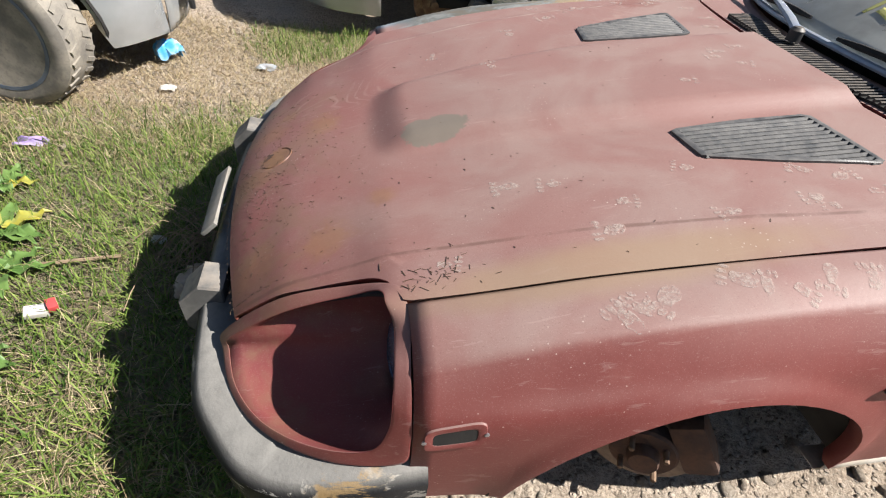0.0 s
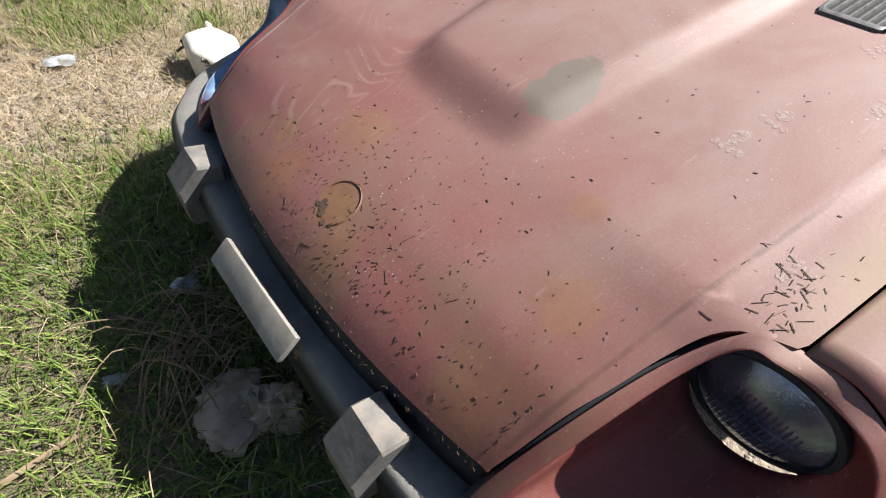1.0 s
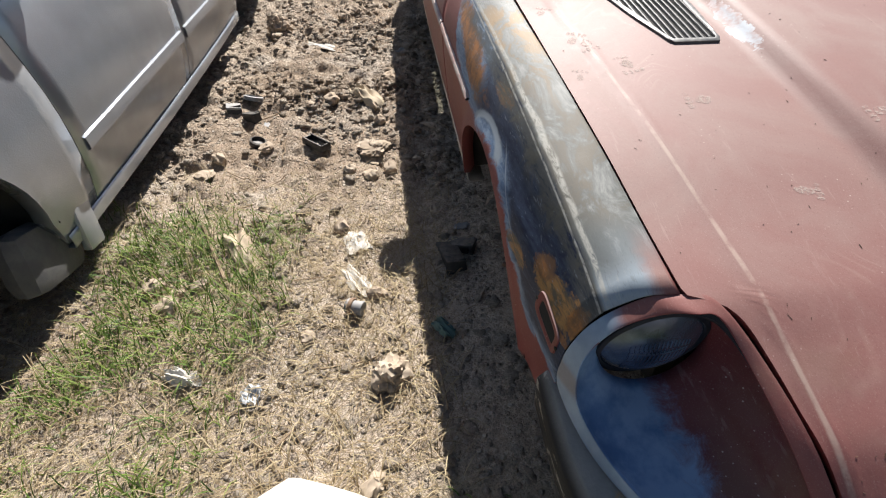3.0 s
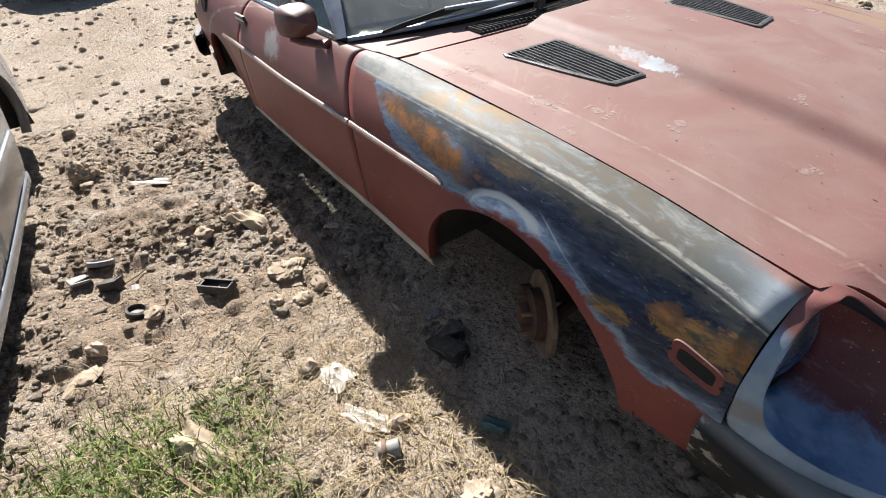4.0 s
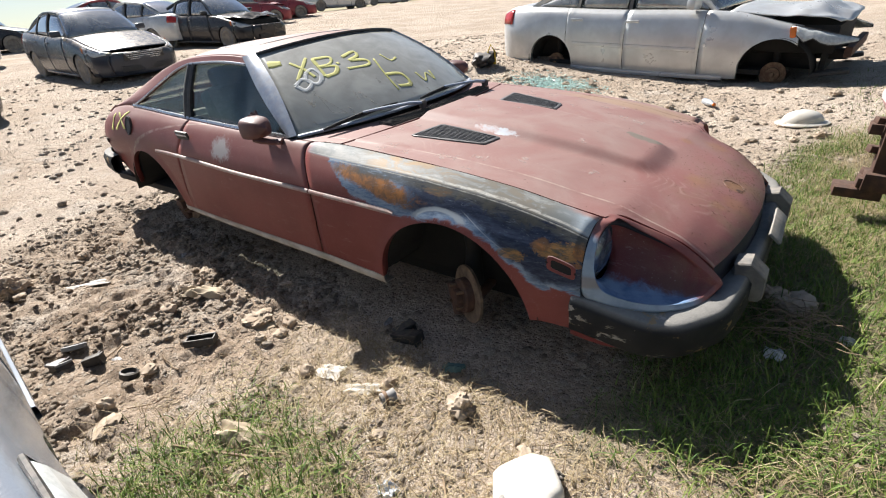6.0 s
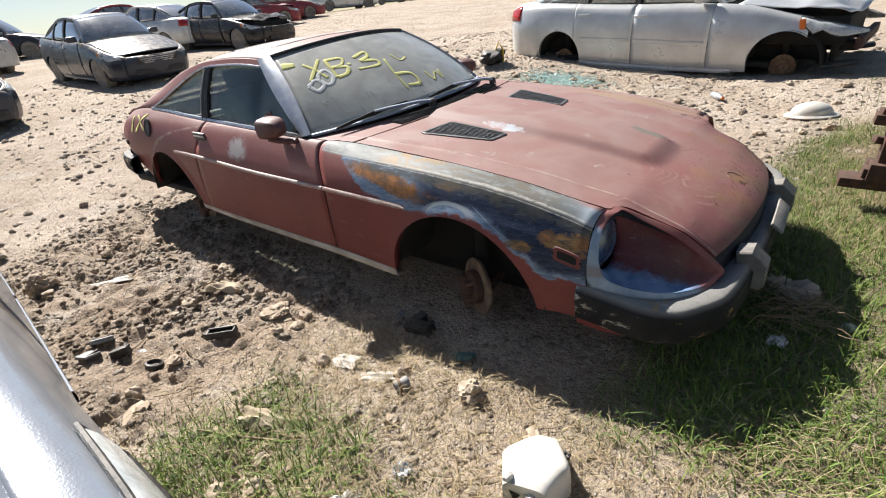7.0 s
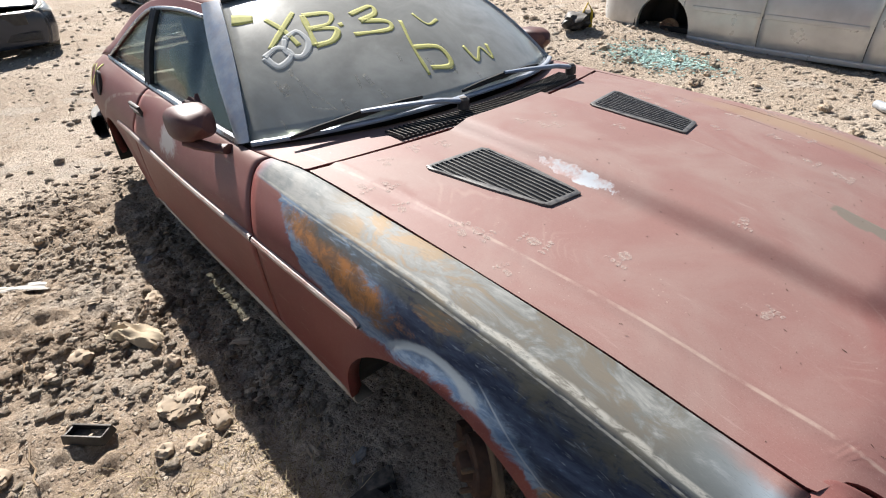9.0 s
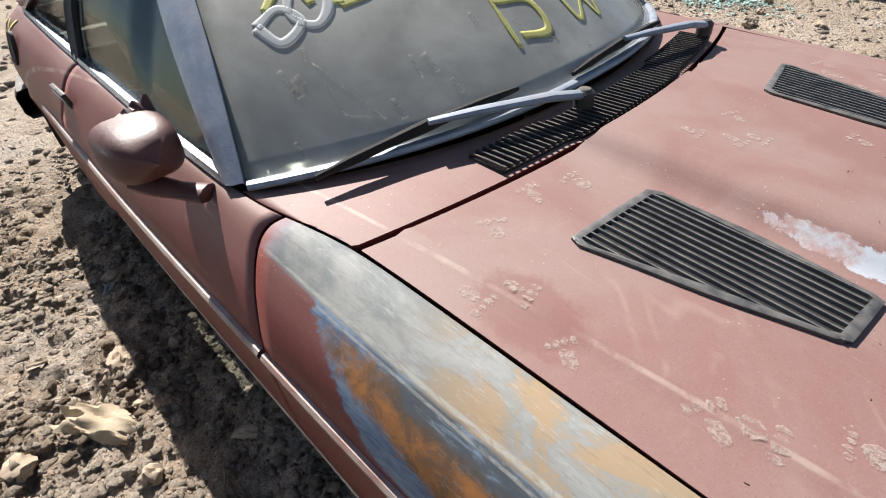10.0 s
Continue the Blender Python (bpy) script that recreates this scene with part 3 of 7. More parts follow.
ROW_Z = (
    ((0, .577), (.016, .581), (.15, .614), (.3, .651), (.45, .678), (.6, .701), (.8, .722), (1.16, .758), (1.44, .775), (2.5, .827), (3.3, .875), (3.7, .85), (4.1, .78)),
    ((0, .583), (.15, .620), (.3, .652), (.6, .699), (1.16, .752), (1.44, .768), (2.5, .818), (3.3, .858), (3.7, .83), (4.1, .76)),
    ((0, .557), (.2, .618), (.42, .662), (.84, .703), (1.2, .727), (2.5, .783), (3.3, .810), (3.7, .79), (4.1, .72)),
    ((0, .512), (.5, .607), (1.2, .660), (2.5, .710), (3.3, .725), (4.1, .66)),
    ((0, .452), (.4, .528), (.75, .554), (1.27, .580), (1.84, .600), (2.78, .640), (4.1, .60)),
    ((0, .340), (.6, .400), (1.26, .420), (2.8, .455), (4.1, .50)),
    ((0, .235), (.9, .228), (1.3, .250), (2.7, .287), (4.1, .42)),
    ((0, .195), (.9, .180), (1.33, .202), (2.72, .242), (3.5, .30), (4.1, .37)),
)


def skin(x, v):
    """The side of the body at x, v rows down from the bonnet edge."""
    k = min(int(v), 6)
    t = v - k
    p = [Vector((x, spline(x, *ROW_Y[j]), spline(x, *ROW_Z[j]))) for j in (max(k - 1, 0), k, k + 1, min(k + 2, 7))]
    a, b, c, d = p
    if k in (1, 2) and x < 1.36:
        # a crease along the shoulder of the wing
        hard = 0.7 * smooth(1.36, 1.22, x)
        if k == 1:
            d = d.lerp(2 * c - b, hard)
        else:
            a = a.lerp(2 * b - c, hard)
    return 0.5 * (2 * b + (c - a) * t + (2 * a - 5 * b + 4 * c - d) * t * t + (3 * b - 3 * c + d - a) * t ** 3)


ARCHES = ((0.550, 0.192, 0.358), (3.03, 0.260, 0.362))


def lowest(x, v_end):
    """Where the side ends above a wheel arch."""
    for cx, cz, r in ARCHES:
        if abs(x - cx) < r:
            rim = cz + math.sqrt(r * r - (x - cx) ** 2)
            lo, hi = 1.5, v_end
            if skin(x, hi).z > rim:
                return hi
            for _ in range(24):
                mid = (lo + hi) / 2
                lo, hi = (mid, hi) if skin(x, mid).z > rim else (lo, mid)
            return lo
    return v_end


def side_columns(x0, x1):
    xs = set()
    n = max(8, int((x1 - x0) / 0.035))
    for i in range(n + 1):
        xs.add(round(x0 + (x1 - x0) * i / n, 4))
    for cx, cz, r in ARCHES:
        for i in range(33):
            x = cx - r * math.cos(math.pi * i / 32)
            if x0 < x < x1:
                xs.add(round(x, 4))
    return sorted(xs)


def side_panel(name, x0, x1, lean0, lean1, material, mirror, v0=0.0, v1=6.0, label=""):
    """lean0, lean1: how the front and rear edges run fore and aft down the side."""
    rows = []
    for x in side_columns(x0, x1):
        end = lowest(x, v1)
        w0, w1 = smooth(x0 + 0.14, x0, x), smooth(x1 - 0.14, x1, x)
        row = []
        for j in range(31):
            v = v0 + (end - v0) * j / 30
            shift = w0 * spline(v, *lean0) + w1 * spline(v, *lean1)
            p = skin(x + shift, v)
            # a rolled lip round the wheel arch
            near = min(abs(math.hypot(p.x - cx, p.z - cz) - r) for cx, cz, r in ARCHES)
            p.y += 0.010 * smooth(0.05, 0.0, near)
            row.append(p)
        if end < v1 - 1e-4:
            row.append(row[-1] + Vector((0, -0.035, 0.004)))
        else:
            row.append(row[-1] + Vector((0, -0.02, 0.001)))
        rows.append(row)
    bm = grid(rows, mirror=mirror)
    return sheet(name, bm, (0, -1 if mirror else 1, 0.2), material, coupe, label, 0.003)


DOOR_FRONT = ((0, 0.03), (2, 0.035), (4, -0.022), (6, 0.022))
DOOR_REAR = ((0, -0.02), (2, 0.0), (4, 0.05), (6, 0.16))
NONE = ((0, 0.0), (7, 0.0))
for mirror in (False, True):
    side_panel("front_wing", 0.0150, 1.294, NONE, DOOR_FRONT, RED if mirror else RED_SANDED, mirror, label="faded red wing" if mirror else "wing sanded to grey metal with orange filler")
    side_panel("door", 1.303, 2.455, DOOR_FRONT, DOOR_REAR, RED, mirror, label="faded red door")
    side_panel("rear_wing", 2.462, 4.07, DOOR_REAR, NONE, RED, mirror, label="faded red rear wing")
    rows = [[skin(x, 6.04), skin(x, 6.35) + Vector((0, 0.004, 0)), skin(x, 6.7) + Vector((0, 0.003, 0)), skin(x, 7.0), skin(x, 7.0) + Vector((0, -0.05, 0.0))] for x in (0.918 + 0.045 * i for i in range(41))]
    sheet("sill", grid(rows, mirror=mirror), (0, -1 if mirror else 1, 0), SILL, coupe, "dirty off-white sill", 0.004)
    # side moulding, one piece on the wing and one on the door
    for x0, x1 in ((0.772, 1.274), (1.284, 2.81)):
        rows = []
        for i in range(40):
            x = x0 + (x1 - x0) * i / 39
            k = 0.35 + 0.65 * min(1.0, smooth(0, 0.03, x - 0.769) if x0 < 1 else 1.0)
            c, up, out = skin(x, 4.0), Vector((0, 0.02, 0.996)), Vector((0, 1, -0.05))
            rows.append([c + 0.011 * k * up - 0.004 * out, c + 0.010 * k * up + 0.006 * out, c + 0.004 * k * up + 0.011 * out, c - 0.005 * k * up + 0.011 * out, c - 0.010 * k * up + 0.005 * out, c - 0.011 * k * up - 0.004 * out])
        part("side_moulding", grid(rows, close_v=True, mirror=mirror), MOULD, coupe, "pale faded side moulding")

# bonnet
BULGE_KNOTS = ((-0.1, 0.15), (0.1, 0.158), (0.53, 0.198), (1.1, 0.205))


def bonnet_half(x):
    return spline(x, (-.40, .466), (-.33, .470), (-.266, .484), (-.213, .494), (-.159, .507), (-.083, .523), (-.034, .5405), (-.008, .5655), (.003, .594), (.011, .610), (.026, .6145), (.15, .6255), (.3, .6375), (.6, .6545), (1.0, .6675), (1.19, .6765))


def bonnet_z(x, y):
    bow = 0.27 * y * y * smooth(0.0, -0.39, x)
    z = spline(x - bow, (-.392, .378), (-.375, .405), (-.345, .435), (-.30, .466), (-.2, .512), (-.05, .560), (.1, .600), (.3, .649), (.6, .705), (.95, .749), (1.2, .774))
    e = abs(y) / 0.655
    z += spline(x, (-.35, -.046), (-.27, -.042), (-.21, -.024), (-.15, -.022), (-.08, -.014), (-.03, .0), (0, .006), (.15, .002), (.3, .003), (.6, -.004), (1.16, -.012)) * min(1.1, e) ** 2
    ridge = spline(x, (-.36, .455), (-.06, .497), (.26, .524), (.47, .548), (1.1, .60))
    z += 0.0035 * smooth(ridge + 0.016, ridge - 0.006, abs(y)) + 0.0025 * smooth(0.010, 0.0, abs(abs(y) - ridge))
    w = spline(x, *BULGE_KNOTS)
    front = smooth(-0.040, 0.062, x - 0.6 * max(0.0, abs(y) - 0.06) ** 1.5)
    z += spline(x, (0, .027), (.25, .030), (.5, .030), (1.1, .028)) * front * smooth(w + 0.034, w - 0.030, abs(y))
    return z


rows = []
stations = sorted({round(-0.366 + 0.0145 * i, 4) for i in range(14)} | {round(-0.17 + 0.012 * i, 4) for i in range(20)} | {round(0.07 + 0.0345 * i, 4) for i in range(30)})
for u in stations:
    row = []
    half = bonnet_half(u + 0.066 * smooth(0.0, -0.39, u))
    for j in range(97):
        s = -1 + j / 48
        y = s * half
        bow = 0.27 * y * y * smooth(0.0, -0.39, u)
        back_edge = (0.090 * (y / 0.67) ** 2 + 0.012 * smooth(0.19, 0.225, abs(y))) * smooth(0.6, 1.09, u)
        x = u + bow + back_edge
        row.append(Vector((x, y, bonnet_z(x, y))))
    # turned-down rim
    row = [row[0] + Vector((0, 0.003, -0.016))] + row + [row[-1] + Vector((0, -0.003, -0.016))]
    rows.append(row)
rows.insert(0, [p + Vector((0.004, 0, -0.010)) for p in rows[0]])
rows.append([p + Vector((-0.004, 0, -0.02)) for p in rows[-1]])
bonnet = sheet("bonnet", grid(rows), (0, 0, 1), RED, coupe, "faded red bonnet with a raised centre, dusty and scratched", 0.002)

# vents in the bonnet
for sgn in (1, -1):
    corners = [Vector((px, py * sgn)) for px, py in ((0.618, 0.269), (0.928, 0.260), (0.953, 0.453), (0.633, 0.374))]

    def on_bonnet(p, lift):
        return Vector((p.x, p.y, bonnet_z(p.x, p.y) + lift))
    rim = []
    for i in range(4):
        a, b = corners[i], corners[(i + 1) % 4]
        for k in range(10):
            rim.append(a.lerp(b, (k + 0.5) / 10))
    mid = sum(rim, Vector((0, 0))) / len(rim)
    rings = []
    for grow, lift in ((0.010, -0.002), (0.010, 0.005), (0.004, 0.007), (-0.004, 0.006), (-0.006, -0.001)):
        rings.append([on_bonnet(p + (p - mid).normalized() * grow, lift) for p in rim])
    vent = part("vent_frame", grid(rings, close_v=True), GRILLE, bonnet, "grey plastic louvred vent")
    # a near-black face paints in the shade between the slats
    bm = bmesh.new()
    bm.faces.new([bm.verts.new(on_bonnet(p, 0.0015)) for p in rim])
    part("vent_backing", bm, DARK, vent, flat=True)
    for i in range(13):
        y = (0.272 + 0.0148 * i) * sgn
        # the outer edge of the vent runs out aft
        x0 = 0.626 if abs(y) < 0.372 else 0.632 + (abs(y) - 0.376) / 0.079 * 0.323
        x1 = 0.932 + 0.025 * (abs(y) - 0.258) / 0.197
        if x1 - x0 < 0.02:
            continue
        x1 -= 0.003
        pts = [(x0 + (x1 - x0) * k / 5) for k in range(6)]
        rows = [[Vector((x, y - 0.0048, bonnet_z(x, y) + 0.0015)), Vector((x, y - 0.0016, bonnet_z(x, y) + 0.0062)), Vector((x, y + 0.0016, bonnet_z(x, y) + 0.0062)), Vector((x, y + 0.003, bonnet_z(x, y) + 0.0015))] for x in pts]
        part("slat", grid(rows, close_v=True), GRILLE, vent)

# headlamp surrounds with their deep scoops
OUTER = ((.016, .617, .579), (.015, .672, .582), (.012, .733, .555), (.012, .767, .511), (.012, .786, .450), (-.004, .791, .390), (-.10, .769, .360), (-.19, .724, .346), (-.258, .667, .340), (-.306, .594, .338), (-.330, .515, .347), (-.330, .482, .368), (-.210, .5035, .478), (-.081, .531, .537), (-.003, .570, .578))
INNER = ((-.020, .606, .571), (-.009, .650, .566), (-.012, .712, .553), (-.016, .750, .516), (-.022, .769, .462), (-.050, .773, .408), (-.119, .752, .379), (-.194, .711, .361), (-.253, .659, .352), (-.296, .590, .348), (-.315, .520, .355), (-.312, .508, .376), (-.200, .5265, .466), (-.077, .549, .529), (-.028, .574, .566))
N = 90
for mirror in (False, True):
    sgn = -1 if mirror else 1
    outer, inner = loop3(OUTER, N), loop3(INNER, N)
    lamp = Vector((0.014, 0.634, 0.462))
    ring = []
    for i in range(N):
        a = radians(112 - 360 * i / N)
        ring.append(lamp + Vector((0.012 * math.sin(a), 0.091 * math.cos(a), 0.091 * math.sin(a))))
    rows = [[p + Vector((0.004, -0.006, -0.018)) for p in outer]]
    for f, lift in ((0, 0), (0.03, 0.0005), (0.3, 0.001), (0.6, 0.0015), (0.85, 0.0015), (0.96, 0.001), (1.0, 0.0)):
        row = []
        for i, (o, q) in enumerate(zip(outer, inner)):
            p = o.lerp(q, f)
            # the skin swells between its edges
            out = Vector((-0.25, 0.75, 0.6)) if 15 < i < 60 else Vector((-0.3, 0.1, 0.95))
            row.append(p + lift * out.normalized() * (0.6 if i > 60 else 1.0))
        rows.append(row)
    nose = sheet("headlamp_surround", grid(rows, close_v=True, mirror=mirror), (-0.5, sgn * 0.5, 0.7), RED if mirror else RED_HEADER, coupe, "faded red headlamp surround" if mirror else "headlamp surround sanded to blue-grey metal", 0.0015)
    rows = []
    for k in range(13):
        f = k / 12
        sag = math.sin(math.pi * f ** 0.75)
        row = []
        for i, (q, r) in enumerate(zip(inner, ring)):
            p = q.lerp(r, f)
            down = smooth(20, 34, i) * smooth(66, 52, i)
            row.append(p + Vector((0, 0, -0.020 * sag * down)) + Vector((0.004, -0.030, -0.012)) * (math.sin(math.pi * f ** 0.45) * smooth(66, 72, i) * smooth(90, 84, i)) + Vector((0.0, 0.006 * sag * smooth(14, 20, i) * smooth(34, 26, i), 0)))
        rows.append(row)
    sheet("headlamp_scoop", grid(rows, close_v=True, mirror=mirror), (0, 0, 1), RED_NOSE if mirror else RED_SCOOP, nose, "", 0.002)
    seam = line3([Vector(p) for p in ((-.330, .478, .345), (-.211, .4995, .452), (-.082, .526, .512), (-.020, .552, .542), (0.0, .588, .556), (.012, .612, .558))], 30)
    part("seam_gutter", tube(seam, 0.011, 6, None, 1.0) if not mirror else tube([Vector((p.x, -p.y, p.z)) for p in seam], 0.011, 6), GUTTER, nose)
    m = Matrix.Translation((lamp.x + 0.004, lamp.y * sgn, lamp.z)) @ Matrix.Rotation(radians(-90 - 7), 4, "Y")
    headlamp = part("headlamp_rim", turned(((0.094, -0.02), (0.098, 0.0), (0.096, 0.008), (0.088, 0.010), (0.086, 0.004)), 40, None, m), GUTTER, nose, "dull black headlamp rim")
    part("headlamp_lens", turned(((0.087, 0.002), (0.086, 0.006), (0.070, 0.017), (0.050, 0.025), (0.028, 0.030), (0.006, 0.031)), 40, None, m), HEAD_GLASS, headlamp, "dirty round headlamp glass")
    for k in range(15):
        y = -0.049 + 0.007 * k
        zs = [(-0.062 + 0.105 * j / 7) * (1.0 - 120 * y * y) for j in range(8)]
        rib = [m @ Vector((z, y, 0.0325 - 3.1 * (z * z + y * y))) for z in zs]
        part("lens_rib", tube(rib, 0.0016, 5), HEAD_GLASS, headlamp)
    for z in (-0.04, -0.015, 0.012):
        rib = [m @ Vector((z, y, 0.0325 - 3.1 * (z * z + y * y))) for y in (-0.05 + 0.02 * j for j in range(6))]
        part("lens_rib", tube(rib, 0.0016, 5), HEAD_GLASS, headlamp)

    # side marker opening
    rows = []
    for grow, push in ((0.011, 0.002), (0.010, 0.005), (0.004, 0.005), (0.0, 0.003), (0.0, -0.03)):
        row = []
        for i in range(32):
            a = 2 * math.pi * i / 32
            ca, sa = math.cos(a), math.sin(a)
            px = math.copysign(abs(ca) ** 0.4, ca) * (0.034 + grow * 1.25)
            pz = math.copysign(abs(sa) ** 0.4, sa) * (0.014 + grow)
            x, z = 0.079 + px, 0.468 + pz + 0.28 * px
            y = skin(x, 3.0 + (spline(x, *ROW_Z[3]) - z) / (spline(x, *ROW_Z[3]) - spline(x, *ROW_Z[4]))).y
            row.append(Vector((x, y + push, z)))
        rows.append(row)
    marker = part("marker_recess", grid(rows, close_v=True, mirror=mirror), RED, coupe, "empty side marker recess")
    # the hole's darkness is a near-black face across the recess
    bm = bmesh.new()
    bm.faces.new([bm.verts.new((p.x, sgn * (p.y + 0.0325), p.z)) for p in rows[-1]])
    part("marker_hole", bm, DARK, marker, "near-black face drawn as the hole of the missing marker lamp")
    for dx in (-0.047, 0.047):
        x = 0.079 + dx
        y = skin(x, 3.7).y + 0.007
        part("lug", turned(((0.004, 0), (0.0045, 0.003), (0.002, 0.004)), 8, None, Matrix.Translation((x, sgn * y, 0.468 + 0.28 * dx)) @ Matrix.Rotation(radians(-90 * sgn), 4, "X")), CHROME if mirror else DARK, marker)

# front bumper
BUMP = ((.045, .812), (-.05, .814), (-.14, .808), (-.22, .787), (-.285, .745), (-.335, .680), (-.380, .600), (-.402, .48), (-.416, .30), (-.422, .12))
right = [Vector((x, y, 0)) for x, y in BUMP]
path = line3([*right, *[Vector((p.x, -p.y, 0)) for p in reversed(right)]], 121)
rows = []
for i, p in enumerate(path):
    way = (path[min(i + 1, 120)] - path[max(i - 1, 0)]).normalized()
    inw = Vector((-way.y, way.x, 0))
    if inw.dot(Vector((0.6, 0, 0)) - p) < 0:
        inw = -inw
    a = abs(p.y)
    f = smooth(0.05, -0.3, p.x)
    w = smooth(0.60, 0.44, a) if p.x < -0.25 else 0.2
    zt, zb = 0.378 - 0.044 * f + 0.011 * smooth(0.62, 0.3, a), 0.235 - 0.035 * f
    rows.append([p + inw * d + Vector((0, 0, h)) for d, h in ((0.05, zb - 0.005), (0.018, zb), (0.006, zb + 0.012), (0.004, zb + 0.016), (0.0, zt - 0.036), (0.0015, zt - 0.028), (0.016, zt - 0.010), (0.022, zt - 0.006), (0.040, zt - 0.004), (0.066 + 0.034 * w, zt - 0.026 * w), (0.078 + 0.034 * w, zt - 0.032 * w), (0.078 + 0.034 * w, zb + 0.01))])
bm = grid(rows, close_v=True)
bm.faces.new([bm.verts.new(p) for p in rows[0]])
bm.faces.new([bm.verts.new(p) for p in rows[-1]])
bumper = part("front_bumper", bm, RUBBER, coupe, "scuffed dusty black rubber bumper")
for sgn in (1, -1):
    rows = []
    for y in (-0.042, -0.038, 0.038, 0.042):
        k = 0.94 if abs(y) > 0.040 else 1.0
        rows.append([Vector((-0.41 + (x + 0.41) * k, sgn * 0.338 + y, 0.3 + (z - 0.3) * k)) for x, z in ((-.350, .376), (-.398, .386), (-.447, .338), (-.446, .262), (-.434, .245), (-.36, .240))])
    bm = grid(rows, close_v=True)
    for end in (rows[0], rows[-1]):
        bm.faces.new([bm.verts.new(p) for p in end])
    part("overrider", bm, OVERRIDER, bumper, "grey dusty bumper overrider")
for sgn in (1, -1):
    rows = []
    for i in range(25):
        f = i / 24
        x = 0.055 - 0.40 * f
        y = spline(x, (-.36, .55), (-.30, .66), (-.2, .735), (-.1, .762), (0.0, .774), (.06, .778))
        low = spline(f, (0, .185), (.3, .172), (.7, .185), (1, .205))
        rows.append([Vector((x, sgn * y, 0.255)), Vector((x, sgn * (y - .002), 0.222)), Vector((x + .004, sgn * (y - .012), low + 0.008)), Vector((x + .01, sgn * (y - .035), low))])
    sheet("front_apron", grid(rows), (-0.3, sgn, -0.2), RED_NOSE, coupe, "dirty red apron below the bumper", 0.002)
part("number_plate_holder", box(0.012, 0.255, 0.052, (-0.430, -0.028, 0.356), (0, 48, 2), round_by=0.003), PLATE, bumper, "grey dusty blank plate holder")
# dark seal between bonnet and bumper, navy-black to paint in the bonnet's shadow
rows = []
for i in range(61):
    y = -0.475 + 0.95 * i / 60
    x = -0.362 + 0.27 * y * y
    rows.append([Vector((x + 0.022, y, 0.424)), Vector((x + 0.006, y, 0.408)), Vector((x - 0.004, y, 0.376)), Vector((x - 0.008, y, 0.31))])
sheet("bumper_seal", grid(rows), (-1, 0, 0.5), GUTTER, bumper, "bumper seal, the bonnet's shadow put into its navy-black", 0.004)

# cowl, windscreen, roof, hatch


def screen_base(y):
    return 1.207 + 0.235 * (abs(y) / 0.722) ** 2.3


def bonnet_back(y):
    return 1.0725 + 0.090 * (y / 0.67) ** 2 + 0.012 * smooth(0.19, 0.225, abs(y)) + 0.009


rows = []
for i in range(61):
    y = -0.715 + 1.43 * i / 60
    a, b = bonnet_back(y), screen_base(y) + 0.012
    yy = min(abs(y), spline(1.2, *ROW_Y[0]) - 0.004)
    row = []
    for k in range(9):
        f = k / 8
        x = a + (b - a) * f
        e = spline(x, *ROW_Y[0]) - 0.005
        yk = max(-e, min(e, y))
        row.append(Vector((x, yk, spline(x, *ROW_Z[0]) + 0.018 * (1 - (yk / 0.7) ** 2))))
    rows.append([row[0] + Vector((0.003, 0, -0.02))] + row)
sheet("cowl", grid(rows), (0, 0, 1), RED, coupe, "faded red cowl panel", 0.003)
rows = []
for i in range(41):
    y = -0.50 + 0.89 * i / 40
    a = bonnet_back(y) + 0.012
    rows.append([Vector((a + d, y, spline(a + d, *ROW_Z[0]) + 0.018 * (1 - (y / 0.7) ** 2) + h)) for d, h in ((0, -0.002), (0.0, 0.006), (0.078, 0.006), (0.078, -0.002))])
grille = part("cowl_grille", grid(rows, close_v=True), DARK, coupe, "black slatted cowl grille")
for i in range(58):
    y = -0.495 + 0.88 * i / 57
    a = bonnet_back(y) + 0.012
    z = spline(a + 0.04, *ROW_Z[0]) + 0.018 * (1 - (y / 0.7) ** 2) + 0.008
    part("slat", box(0.082, 0.0055, 0.008, (a + 0.04, y, z), (12, -2, 0)), BLACK, grille)


def screen_point(s, f):
    """s across from -1 to 1, f from base to top."""
    y0, y1 = 0.705 * s, 0.515 * s
    base = Vector((screen_base(y0) + 0.016, y0, 0.806 - 0.022 * s * s))
    top = Vector((1.815 + 0.085 * s * s, y1, 1.166 - 0.034 * s * s))
    return base.lerp(top, f) + Vector((-0.03, 0, 0.026)) * math.sin(math.pi * f) * 0.8


screen = sheet("windscreen", grid([[screen_point(-1 + i / 20, j / 14) for j in range(15)] for i in range(41)]), (-1, 0, 1), WINDSCREEN, coupe, "dusty windscreen with painted yard marks", 0.004)
RAIL = ((1.895, .548, 1.122), (2.10, .552, 1.142), (2.35, .552, 1.146), (2.60, .555, 1.134), (2.85, .566, 1.092), (3.10, .584, 1.022), (3.35, .602, .948), (3.6, .602, .884), (3.85, .58, .835), (4.02, .545, .79))


def rail(x):
    return Vector((x, spline(x, *[(p[0], p[1]) for p in RAIL]), spline(x, *[(p[0], p[2]) for p in RAIL])))


